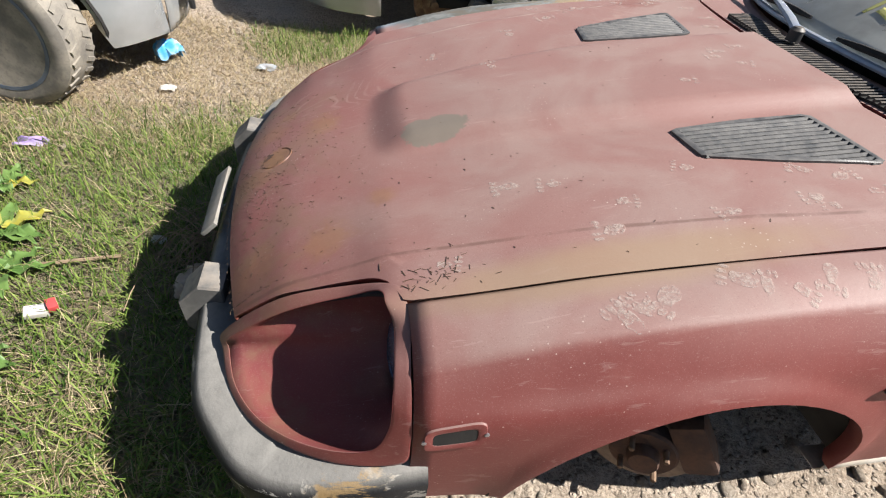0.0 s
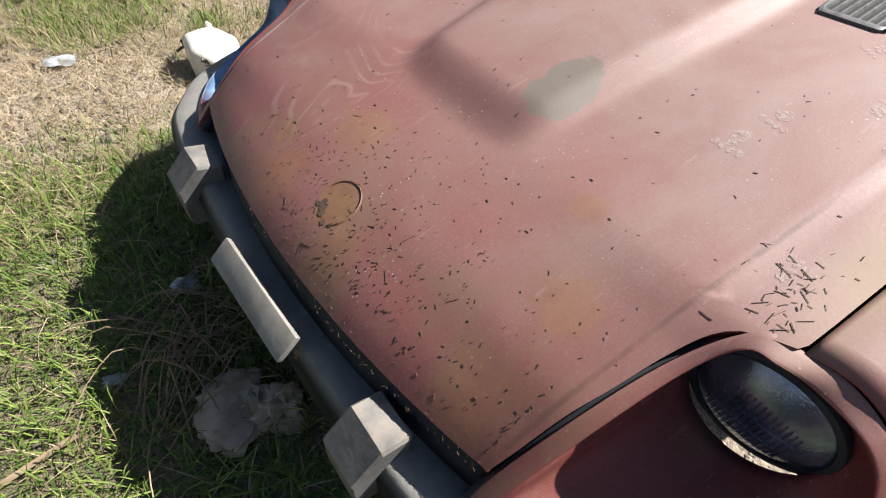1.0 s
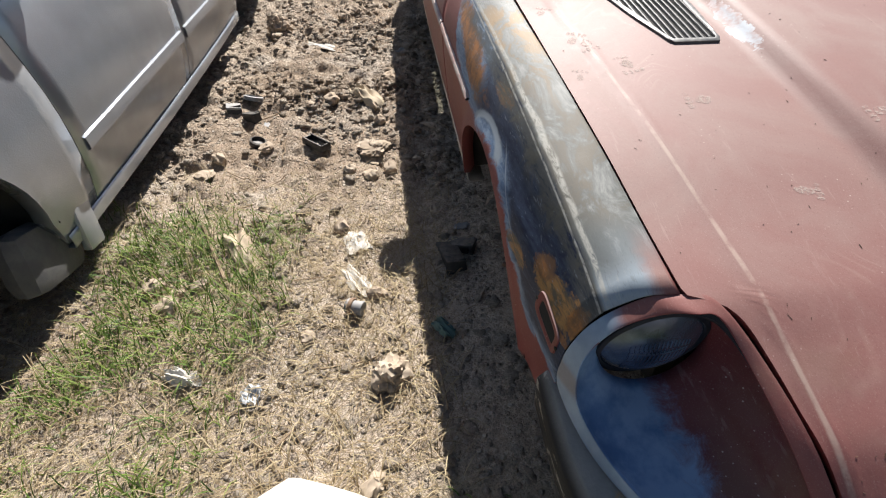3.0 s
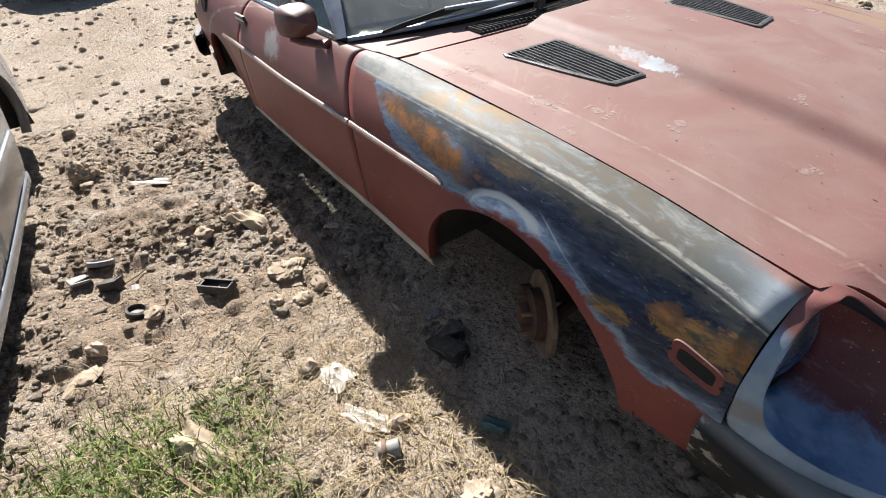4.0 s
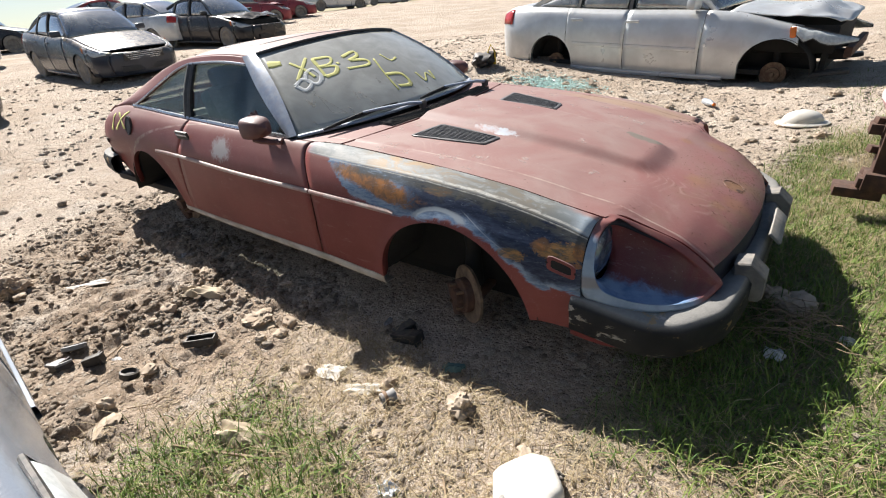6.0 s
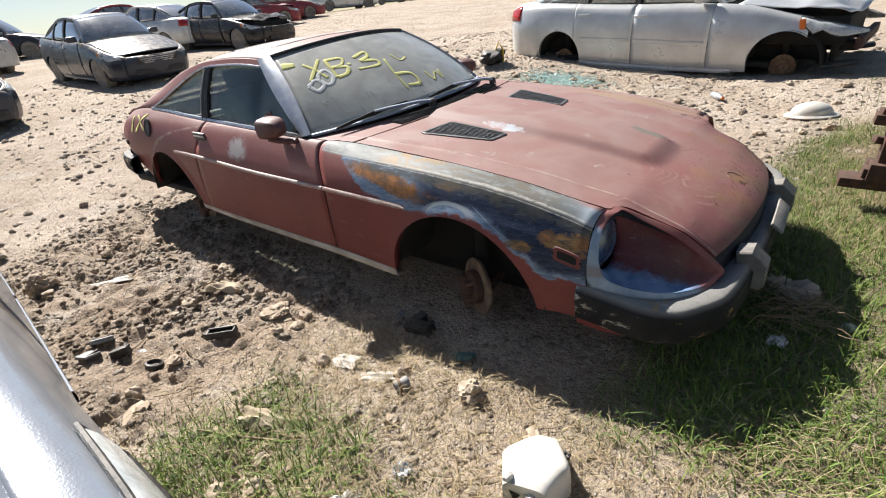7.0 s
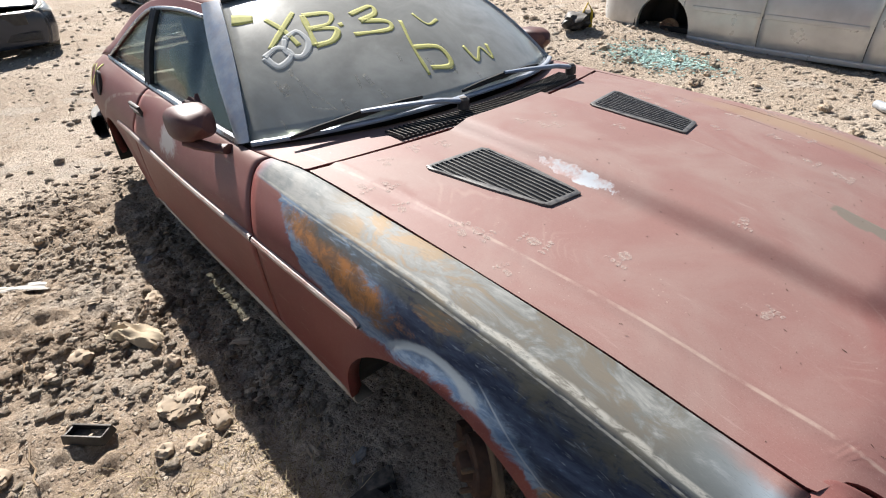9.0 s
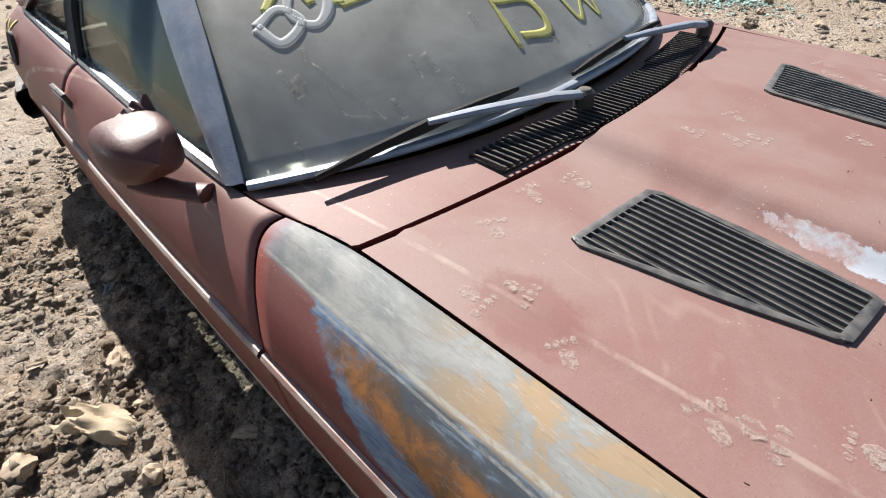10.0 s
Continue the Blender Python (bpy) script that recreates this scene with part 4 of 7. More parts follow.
rows = []
for i in range(49):
    f = i / 48
    row = []
    for j in range(25):
        s = -1 + j / 12
        x = (1.815 + 0.085 * s * s) * (1 - f) + 2.86 * f
        r = rail(max(x, 1.895))
        row.append(Vector((x, s * (r.y - 0.006), r.z + 0.036 * (1 - s * s) + 0.004 * (1 - abs(s) ** 8))))
    rows.append(row)
roof = sheet("roof", grid(rows), (0, 0, 1), RED, coupe, "dusty faded red roof", 0.004)
rows = []
ring = []
for i in range(40):
    a = 2 * math.pi * i / 40
    x = 2.32 + math.copysign(abs(math.cos(a)) ** 0.35, math.cos(a)) * 0.24
    y = math.copysign(abs(math.sin(a)) ** 0.35, math.sin(a)) * 0.36
    ring.append((x, y))
for grow, lift in ((0.0, 0.001), (0.004, 0.004), (0.012, 0.004), (0.016, 0.001)):
    row = []
    for x, y in ring:
        gx, gy = x + math.copysign(grow, x - 2.32), y + math.copysign(grow, y)
        r = rail(gx)
        s = gy / r.y
        row.append(Vector((gx, gy, r.z + 0.036 * (1 - s * s) + 0.004 + lift)))
    rows.append(row)
part("sunroof_seal", grid(rows, close_v=True), BLACK, roof)
rows = [[Vector((x, s * (rail(x).y - 0.03), rail(x).z + 0.030 * (1 - s * s) + 0.004)) for s in (-1 + j / 10 for j in range(21))] for x in (2.875 + 0.04 * i for i in range(20))]
sheet("hatch_glass", grid(rows), (0.4, 0, 1), SIDE_GLASS, coupe, "dusty hatch glass", 0.004)
rows = [[Vector((x, s * (spline(x, *ROW_Y[0]) - 0.004), spline(x, *ROW_Z[0]) * (1 - smooth(3.6, 3.7, x) * 0.0) + 0.03 * (1 - s * s))) for s in (-1 + j / 10 for j in range(21))] for x in (3.645 + 0.04 * i for i in range(11))]
sheet("hatch_lid", grid(rows), (0.2, 0, 1), RED, coupe, "faded red hatch lid", 0.004)
rows = [[Vector((4.06 + 0.05 * (1 - s * s), s * skin(4.06, v).y, skin(4.06, v).z)) for s in (-1 + j / 10 for j in range(21))] for v in (7 * k / 14 for k in range(15))]
sheet("tail_panel", grid(rows), (1, 0, 0), RED, coupe, "", 0.004)
for mirror in (False, True):
    sgn = -1 if mirror else 1

    def belt(x):
        return skin(x, 0.0)

    def side_pt(x, w):
        a, b = belt(x), rail(x)
        return a.lerp(b, w) + Vector((0, 0.018, 0)) * math.sin(math.pi * w)

    def window_top(x):
        return spline(x, (1.9, .90), (2.5, .90), (2.62, .87), (2.8, .74), (3.0, .52), (3.15, .28), (3.27, .0))
    rows = []
    for i in range(56):
        x = 1.90 + 2.12 * i / 55
        lo = window_top(x) if x < 3.27 else 0.0
        rows.append([side_pt(x, lo + (1 - lo) * k / 8) for k in range(9)])
    sheet("roof_side", grid(rows, mirror=mirror), (0, sgn, 0.3), RED, coupe, "faded red roof side", 0.012)
    # windscreen pillar
    rows = []
    for k in range(15):
        f = k / 14
        c = screen_point(1.0, f)
        d = Vector((1.478, 0.728, 0.782)).lerp(Vector((1.945, 0.560, 1.130)), f) + Vector((0.02, 0.006, 0.004)) * math.sin(math.pi * f)
        out = Vector((-0.3, 0.8, 0.5)) * 0.012
        rows.append([c + Vector((0.02, -0.012, -0.02)), c + Vector((-0.004, 0.004, 0.008)), c.lerp(d, 0.4) + out, c.lerp(d, 0.8) + out * 0.8, d + Vector((0.012, 0.0, 0.0)), d + Vector((0.012, -0.03, -0.01))])
    part("windscreen_pillar", grid(rows, close_v=True, mirror=mirror), PRIMER, coupe, "bare blue-grey metal pillar")
    # glass of door and quarter
    rows = []
    for i in range(22):
        f = i / 21
        x = 1.545 + 0.90 * f
        row = []
        for k in range(9):
            w = k / 8
            xx = max(x, 1.545 + 0.40 * w)
            if x < 1.95:
                wt = min(0.92, max(0.0, (x - 1.545) / 0.40) * 0.92)
                row.append(belt(x).lerp(Vector((x, belt(x).y + (rail(1.95).y - belt(1.95).y) * wt / 0.92, belt(x).z + (rail(1.95).z - belt(1.95).z) * wt / 0.92)), w) + Vector((0, -0.008, 0)))
            else:
                row.append(side_pt(x, w * 0.92) + Vector((0, -0.008, 0)))
        rows.append(row)
    sheet("door_glass", grid(rows, mirror=mirror), (0, sgn, 0.3), SIDE_GLASS, coupe, "dusty door glass", 0.004)
    rows = [[side_pt(x, window_top(x) * k / 6 + 0.0) + Vector((0, -0.010, 0)) for k in range(7)] for x in (2.52 + 0.75 * i / 20 for i in range(21))]
    sheet("quarter_glass", grid(rows, mirror=mirror), (0, sgn, 0.3), SIDE_GLASS, coupe, "dusty quarter window", 0.004)
    rows = [[side_pt(x, w) + Vector((0, p, 0)) for w in (0.0, 0.2, 0.4, 0.6, 0.8, 0.92)] for x, p in ((2.44, -0.012), (2.44, 0.006), (2.455, 0.012), (2.47, 0.002), (2.485, 0.002), (2.50, 0.012), (2.525, 0.006), (2.525, -0.012))]
    part("door_pillar", grid(rows, close_u=True, mirror=mirror), BLACK, coupe, "black door pillar with perished seals")
    # bright strip below the windows, and round the quarter glass
    rows = []
    for i in range(50):
        x = 1.49 + 1.78 * i / 49
        c = belt(x)
        rows.append([c + Vector((0, -0.012, 0.012)), c + Vector((0, 0.004, 0.014)), c + Vector((0, 0.010, 0.004)), c + Vector((0, 0.008, -0.004)), c + Vector((0, -0.01, -0.004))])
    part("belt_trim", grid(rows, close_v=True, mirror=mirror), CHROME, coupe, "tarnished bright trim below the windows")
    line = [side_pt(2.535 + 0.735 * i / 24, window_top(2.535 + 0.735 * i / 24)) + Vector((0, 0.004, 0)) for i in range(25)]
    line = [Vector((p.x, sgn * p.y, p.z)) for p in line]
    part("window_trim", tube(line, 0.006, 6), CHROME, coupe)
    line = [side_pt(1.93 + 0.6 * i / 24, 0.905) + Vector((0, 0.004, 0)) for i in range(25)]
    line = [Vector((p.x, sgn * p.y, p.z)) for p in line]
    part("drip_rail", tube(line, 0.007, 6), PRIMER, coupe)
    # handle, filler flap, mirror
    p = skin(2.44, 2.55)
    q = part("door_handle", box(0.135, 0.014, 0.066, (p.x, sgn * (p.y + 0.003), p.z), (-12 * sgn, -2, 0), round_by=0.004), BLACK, coupe, "chrome and black door handle")
    part("handle_bar", box(0.124, 0.012, 0.012, (p.x, sgn * (p.y + 0.009), p.z + 0.012), (-12 * sgn, -2, 0), round_by=0.003), CHROME, q)
    mp = Vector((1.612, 0.800, 0.842))
    rows = []
    for k in range(12):
        f = k / 11
        w = max(0.0, 1 - (1 - f) ** 3.2) ** 0.5 * 0.98 + 0.02
        x = mp.x - 0.085 + 0.13 * f
        rows.append([Vector((x + 0.02 * (math.cos(a) * -0.4), mp.y + 0.066 * w * math.copysign(abs(math.cos(a)) ** 0.55, math.cos(a)), mp.z + 0.050 * w * math.copysign(abs(math.sin(a)) ** 0.6, math.sin(a)))) for a in (2 * math.pi * j / 28 for j in range(28))])
    rows.append([p.lerp(Vector((mp.x + 0.045, mp.y, mp.z)), 0.12) + Vector((-0.004, 0, 0)) for p in rows[-1]])
    rows.append([p.lerp(Vector((mp.x + 0.03, mp.y, mp.z)), 0.12) + Vector((-0.03, 0, 0)) for p in rows[-1]])
    bm = grid(rows, close_v=True, mirror=mirror)
    bm.faces.new([bm.verts.new((p.x, sgn * p.y, p.z)) for p in rows[0]])
    mirror_ob = part("door_mirror", bm, RED_MIRROR, coupe, "faded red door mirror")
    bm = bmesh.new()
    bm.faces.new([bm.verts.new((p.x, sgn * p.y, p.z)) for p in rows[-1]])
    part("mirror_glass", bm, CHROME, mirror_ob, "cloudy mirror glass")
    if not mirror:
        shard = bmesh.new()
        rim = [Vector((1.655 + 0.004 * math.sin(k * 2.3), 0.742 + 0.009 * k, 0.880 + 0.012 * math.sin(math.pi * k / 8))) for k in range(9)]
        for k in range(8):
            up = (0.030, 0.024, 0.010, 0.014, 0.004, 0.008, 0.003, 0.005, 0.002)
            shard.faces.new([shard.verts.new(q) for q in (rim[k], rim[k + 1], rim[k + 1] + Vector((0.012, 0, up[k + 1])), rim[k] + Vector((0.012, 0, up[k])))])
        part("broken_edge", shard, RED_MIRROR, mirror_ob, "jagged broken mirror housing", 0.003, flat=True)
    part("mirror_foot", tube([(1.60, sgn * 0.83, 0.80), (1.575, sgn * 0.81, 0.785), (1.545, sgn * 0.785, 0.775), (1.50, sgn * 0.755, 0.772)], [0.030, 0.026, 0.022, 0.026], 10, None, 0.55), RED_MIRROR, mirror_ob)
    # rear bumper corner and lamp
    pts = [Vector((4.13, 0.0, 0.40)), Vector((4.12, 0.30, 0.40)), Vector((4.09, 0.55, 0.40)), Vector((4.03, 0.70, 0.40)), Vector((3.90, 0.775, 0.40)), Vector((3.72, 0.815, 0.40)), Vector((3.62, 0.825, 0.40))]
    rows = []
    for p in line3(pts, 28):
        o = Vector((p.x - 3.5, p.y, 0)).normalized()
        rows.append([p - 0.05 * o + Vector((0, 0, .0)), p + Vector((0, 0, 0)), p + 0.018 * o + Vector((0, 0, .03)), p + 0.018 * o + Vector((0, 0, .10)), p + Vector((0, 0, .13)), p - 0.05 * o + Vector((0, 0, .135))])
    part("rear_bumper", grid(rows, close_v=True, mirror=mirror), RUBBER, coupe, "black rubber rear bumper corner")
    part("rear_side_lamp", box(0.075, 0.012, 0.035, (3.76, sgn * (skin(3.76, 3.9).y + 0.004), 0.63), (0, 3, -14 * sgn), round_by=0.004), RUST_DARK, coupe, "dull red side marker")
    # wheel houses, their shade put into a near-black colour
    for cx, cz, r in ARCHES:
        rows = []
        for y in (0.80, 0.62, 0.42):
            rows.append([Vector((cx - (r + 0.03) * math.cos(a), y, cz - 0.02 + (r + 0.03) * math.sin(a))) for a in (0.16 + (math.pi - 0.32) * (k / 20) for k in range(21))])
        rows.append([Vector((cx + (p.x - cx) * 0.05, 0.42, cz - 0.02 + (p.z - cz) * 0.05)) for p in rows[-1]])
        sheet("wheel_house", grid(rows, mirror=mirror), (0, sgn, -0.5), DARK, coupe, "wheel house with its shade put into a near-black colour", 0.004)
part_p = skin(3.2, 2.5)
bm = turned(((0.052, -0.01), (0.055, 0.003), (0.050, 0.006), (0.046, 0.002), (0.040, 0.001), (0.002, 0.0012)), 24, None, Matrix.Translation((3.20, part_p.y + 0.010, part_p.z)) @ Matrix.Rotation(radians(-74), 4, "X") @ Matrix.Diagonal((0.80, 1.15, 1, 1)))
part("fuel_filler_recess", bm, BLACK, coupe, "open black fuel filler recess")
part("screen_trim", tube([screen_point(s, 0.0) + Vector((-0.008, 0, 0.002)) for s in (-1 + i / 20 for i in range(41))], 0.012, 8, None, 0.7), PRIMER, coupe, "blue-grey windscreen base trim")
part("screen_header_trim", tube([screen_point(s, 1.0) + Vector((-0.004, 0, 0.003)) for s in (-1 + i / 20 for i in range(41))], 0.009, 6), BLACK, coupe)

# wipers
for tip, end, foot in (((1.335, .63, .803), (1.255, .20, .835), (1.155, .117, .806)), ((1.225, .05, .825), (1.25, -.38, .83), (1.165, -.475, .80))):
    tip, end, foot = Vector(tip), Vector(end), Vector(foot)
    mid = tip.lerp(end, 0.5) + Vector((-0.008, 0, 0.016))
    wiper = part("wiper_arm", tube([foot + Vector((0, 0, 0.012)), foot.lerp(mid, 0.25) + Vector((-0.006, 0, 0.018)), foot.lerp(mid, 0.7) + Vector((0, 0, 0.008)), mid], [0.015, 0.015, 0.013, 0.009], 8, None, 0.6), PRIMER, coupe, "blue-grey metal wiper arm")
    part("wiper_blade", tube([tip.lerp(end, k / 6) + Vector((0, 0, 0.006 * math.sin(math.pi * k / 6))) for k in range(7)], [0.005, 0.009, 0.009, 0.012, 0.009, 0.009, 0.005], 6), DARK, wiper, "black wiper blade")
    part("wiper_pivot", turned(((0.020, -0.012), (0.020, 0.016), (0.012, 0.024)), 12, None, Matrix.Translation(foot)), BLACK, wiper)

# running gear: brake discs on their hubs, no wheels
for x, y, z, lean, steer in ((0.565, 0.690, 0.160, 6, -30), (0.565, -0.700, 0.160, -5, -30), (3.01, 0.67, 0.20, 0, 0), (3.01, -0.67, 0.20, 0, 0)):
    sgn = 1 if y > 0 else -1
    m = Matrix.Translation((x, y, z)) @ Matrix.Rotation(radians(steer), 4, "Z") @ Matrix.Rotation(radians(-90 * sgn + lean), 4, "X")
    disc = part("brake_disc", turned(((0.060, -0.022), (0.126, -0.022), (0.126, -0.010), (0.120, -0.009), (0.075, -0.009), (0.070, -0.012)), 40, None, m), DISC, coupe, "rusted brake disc")
    part("hub", turned(((0.076, -0.012), (0.074, 0.020), (0.068, 0.026), (0.036, 0.026), (0.033, 0.048), (0.030, 0.052), (0.008, 0.053)), 32, None, m), RUST_DARK, disc, "dark rusted hub with studs")
    for k in range(4):
        a = math.pi / 4 + k * math.pi / 2
        q = m @ Matrix.Translation((0.052 * math.cos(a), 0.052 * math.sin(a), 0.026))
        part("wheel_stud", turned(((0.007, 0), (0.007, 0.026), (0.005, 0.030)), 8, None, q), RUST, disc)
    q = m @ Matrix.Translation((0.085, 0.06, -0.02)) @ Matrix.Rotation(radians(35), 4, "Z")
    bm = box(0.075, 0.15, 0.085, round_by=0.014)
    bmesh.ops.transform(bm, matrix=q, verts=bm.verts)
    part("caliper", bm, RUST_DARK, disc, "dark rusted brake caliper")
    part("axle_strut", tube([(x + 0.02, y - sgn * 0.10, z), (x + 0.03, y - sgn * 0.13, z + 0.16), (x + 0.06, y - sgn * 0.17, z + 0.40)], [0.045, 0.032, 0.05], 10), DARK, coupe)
    part("control_arm", tube([(x, y - sgn * 0.06, z - 0.07), (x, y - sgn * 0.40, z - 0.02)], 0.022, 8), RUST_DARK, coupe)

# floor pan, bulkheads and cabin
# solid near-black boxes added to fill engine bay and nose with darkness
part("engine_bay_dark_fill", box(1.10, 1.04, 0.40, (0.66, 0, 0.34), round_by=0.03), DARK, coupe)
# blocks added low behind the arches so that the gap reads as black
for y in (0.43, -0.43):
    part("underbody_shade_block", box(1.15, 0.10, 0.22, (0.60, y, 0.165), (0, -1, 0), round_by=0.02), DARK, coupe, "added near-black block that darkens the view through the arch")
part("nose_dark_fill", box(0.34, 0.84, 0.12, (-0.10, 0, 0.31), round_by=0.02), DARK, coupe)
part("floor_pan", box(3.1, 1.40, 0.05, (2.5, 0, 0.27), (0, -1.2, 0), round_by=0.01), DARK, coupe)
part("dashboard", box(0.30, 1.12, 0.18, (1.64, 0, 0.70), (0, 8, 0), round_by=0.05), BLACK, coupe, "dusty black dashboard")
part("rear_bulkhead", box(0.10, 1.26, 0.42, (2.95, 0, 0.55), (0, 12, 0), round_by=0.03), TRIM_IN, coupe)
part("load_floor", box(1.0, 1.26, 0.06, (3.5, 0, 0.62), (0, -2, 0), round_by=0.02), TRIM_IN, coupe)
for y in (0.35, -0.35):
    seat = part("seat_cushion", box(0.50, 0.50, 0.17, (2.06, y, 0.42), (0, -6, 0), round_by=0.05), SEAT, coupe, "dusty cloth front seat")
    part("seat_back", box(0.14, 0.48, 0.56, (2.36, y, 0.70), (0, 20, 0), round_by=0.05), SEAT, seat)
    part("headrest", box(0.09, 0.28, 0.15, (2.48, y, 1.00), (0, 20, 0), round_by=0.04), SEAT, seat)
bm = bmesh.new()
m = Matrix.Translation((1.86, -0.35, 0.78)) @ Matrix.Rotation(radians(-62), 4, "Y")
ring = [m @ Vector((0.18 * math.cos(a), 0.18 * math.sin(a), 0)) for a in (2 * math.pi * k / 28 for k in range(29))]
wheel = part("steering_wheel", tube(ring, 0.014, 8), BLACK, coupe, "black steering wheel")
for k in range(3):
    a = math.pi / 2 + k * 2 * math.pi / 3
    part("spoke", tube([m @ Vector((0, 0, -0.03)), m @ Vector((0.18 * math.cos(a), 0.18 * math.sin(a), 0))], 0.012, 6), BLACK, wheel)

# yellow yard mark on the rear wing
for (xa, va), (xb, vb) in (((3.27, 1.3), (3.45, 2.9)), ((3.45, 1.5), (3.29, 2.8)), ((3.52, 1.6), (3.54, 2.9))):
    rows = []
    for i in range(12):
        f = i / 11
        x, vv = xa + (xb - xa) * f, va + (vb - va) * f
        w = 0.014 + 0.005 * math.sin(9 * f)
        rows.append([skin(x - w, vv) + Vector((0, 0.0025, 0.001)), skin(x + w, vv) + Vector((0, 0.0025, 0.001))])
    sheet("yellow_mark", grid(rows), (0, 1, 0.2), YELLOW_MARK, coupe, "", 0.0008)


# ---- ground ----
def ground_level(x, y):
    k = max(0.0, x - 1.0)
    h = 0.004 * k + 0.0075 * min(k, 6.0) ** 2 + 0.078 * max(0.0, min(k, 26.0) - 6.0)
    return h + 0.105 * min(k, 3.2) * smooth(-1.0, -3.6, y) * smooth(10.0, 5.0, x)


def greenness(x, y):
    """How thickly grass grows."""
    n = noise.noise((x * 1.1, y * 1.1, 3.3)) * 0.5 + noise.noise((x * 3.1, y * 3.1, 7.7)) * 0.3
    front = smooth(0.0, -0.35, x + 0.12 * n) * smooth(2.35, 1.80, y - 0.25 * n) * smooth(-1.9, -1.2, y)
    shade = 0.55 * smooth(-2.25, -1.3, x + 0.5 * n) * smooth(-1.9, -0.9, y + 0.5 * n) * smooth(-0.05, -0.40, x + 0.1 * n) * smooth(2.3, 1.95, y - 0.1 * n)
    near_grey = 0.30 * smooth(-0.05, 0.30, noise.noise((x * 2.6, y * 2.6, 51.0)) + 0.12) * smooth(2.62, 2.86, y + 0.3 * n) * smooth(1.5, 0.9, x + 0.3 * n) * smooth(-0.5, -0.1, x)
    tuft = 0.9 * smooth(0.45, 0.15, math.hypot(x + 0.45, y - 3.15)) + 0.5 * smooth(0.5, 0.2, math.hypot(x - 3.4, y - 3.0))
    bare = smooth(0.10, 0.35, noise.noise((x * 1.7, y * 1.7, 11.0))) * smooth(-0.9, -0.5, x) * smooth(0.4, -0.6, y)
    front *= smooth(-2.3, -1.6, x)
    return max(0.0, min(1.0, max(front, shade, near_grey, tuft) * (1.0 + 0.6 * n)) - bare)


def straw(x, y):
    """How thickly dry grass lies."""
    n = noise.noise((x * 1.3, y * 1.3, 23.0)) * 0.4 + noise.noise((x * 4, y * 4, 27.0)) * 0.25
    side = smooth(1.5, 0.6, x + 0.3 * n) * smooth(2.0, 2.25, y + 0.1 * n) * smooth(3.6, 3.2, y)
    nose = 0.8 * smooth(-0.3, -0.5, x) * smooth(1.7, 2.0, y + 0.2 * n) * smooth(3.4, 2.9, y)
    left = 0.7 * smooth(-0.2, -0.5, x) * smooth(0.9, 0.5, y + 0.3 * n) * smooth(-3.0, -1.0, y)
    return max(0.0, min(1.0, max(side, nose, left) + 0.5 * n)) if max(side, nose, left) > 0.02 else 0.0


def ground_z(x, y):
    z = ground_level(x, y)
    r = math.hypot(x - 1.0, y - 1.0)
    rough = 0.35 + 0.65 * smooth(0.5, 1.3, x) * smooth(1.9, 2.3, y) + 0.5 * smooth(-1.2, -2.2, y)
    fade = smooth(30.0, 9.0, r)
    z += fade * 0.030 * noise.noise((x * 0.9, y * 0.9, 0.3))
    z += fade * 0.022 * rough * noise.noise((x * 3.3, y * 3.3, 1.7))
    if r < 6.0:
        z += 0.012 * rough * noise.noise((x * 9.0, y * 9.0, 4.0)) + 0.008 * rough * noise.noise((x * 24.0, y * 24.0, 5.0)) + 0.004 * rough * noise.noise((x * 41.0, y * 41.0, 5.5))
        # churned ridges beside the coupe
        ridge = smooth(1.3, 1.6, x) * smooth(3.4, 2.6, x) * smooth(2.25, 2.4, y) * smooth(2.9, 2.6, y)
        z += 0.035 * ridge * abs(noise.noise((x * 5.0, y * 7.0, 9.0)))
        strip = (0.30 * smooth(0.1, 0.5, x) + 0.70 * smooth(0.7, 1.3, x)) * smooth(4.4, 3.6, x) * smooth(1.85, 2.2, y) * smooth(3.7, 3.2, y)
        if strip > 0.0:
            z += strip * (0.065 * abs(noise.noise((x * 4.3, y * 5.0, 71.0))) + 0.040 * abs(noise.noise((x * 9.0, y * 9.5, 72.0))) + 0.020 * noise.noise((x * 17.0, y * 15.0, 73.0)) - 0.020)
        churn = smooth(1.1, 1.6, x) * smooth(3.7, 3.0, x) * smooth(2.0, 2.2, y) * smooth(2.95, 2.6, y) * smooth(-0.1, 0.2, noise.noise((x * 2.2, y * 2.2, 15.0)) + 0.1)
        z += churn * (0.030 * abs(noise.noise((x * 11.0, y * 11.0, 6.0))) + 0.020 * noise.noise((x * 23.0, y * 23.0, 8.0)))
    return z


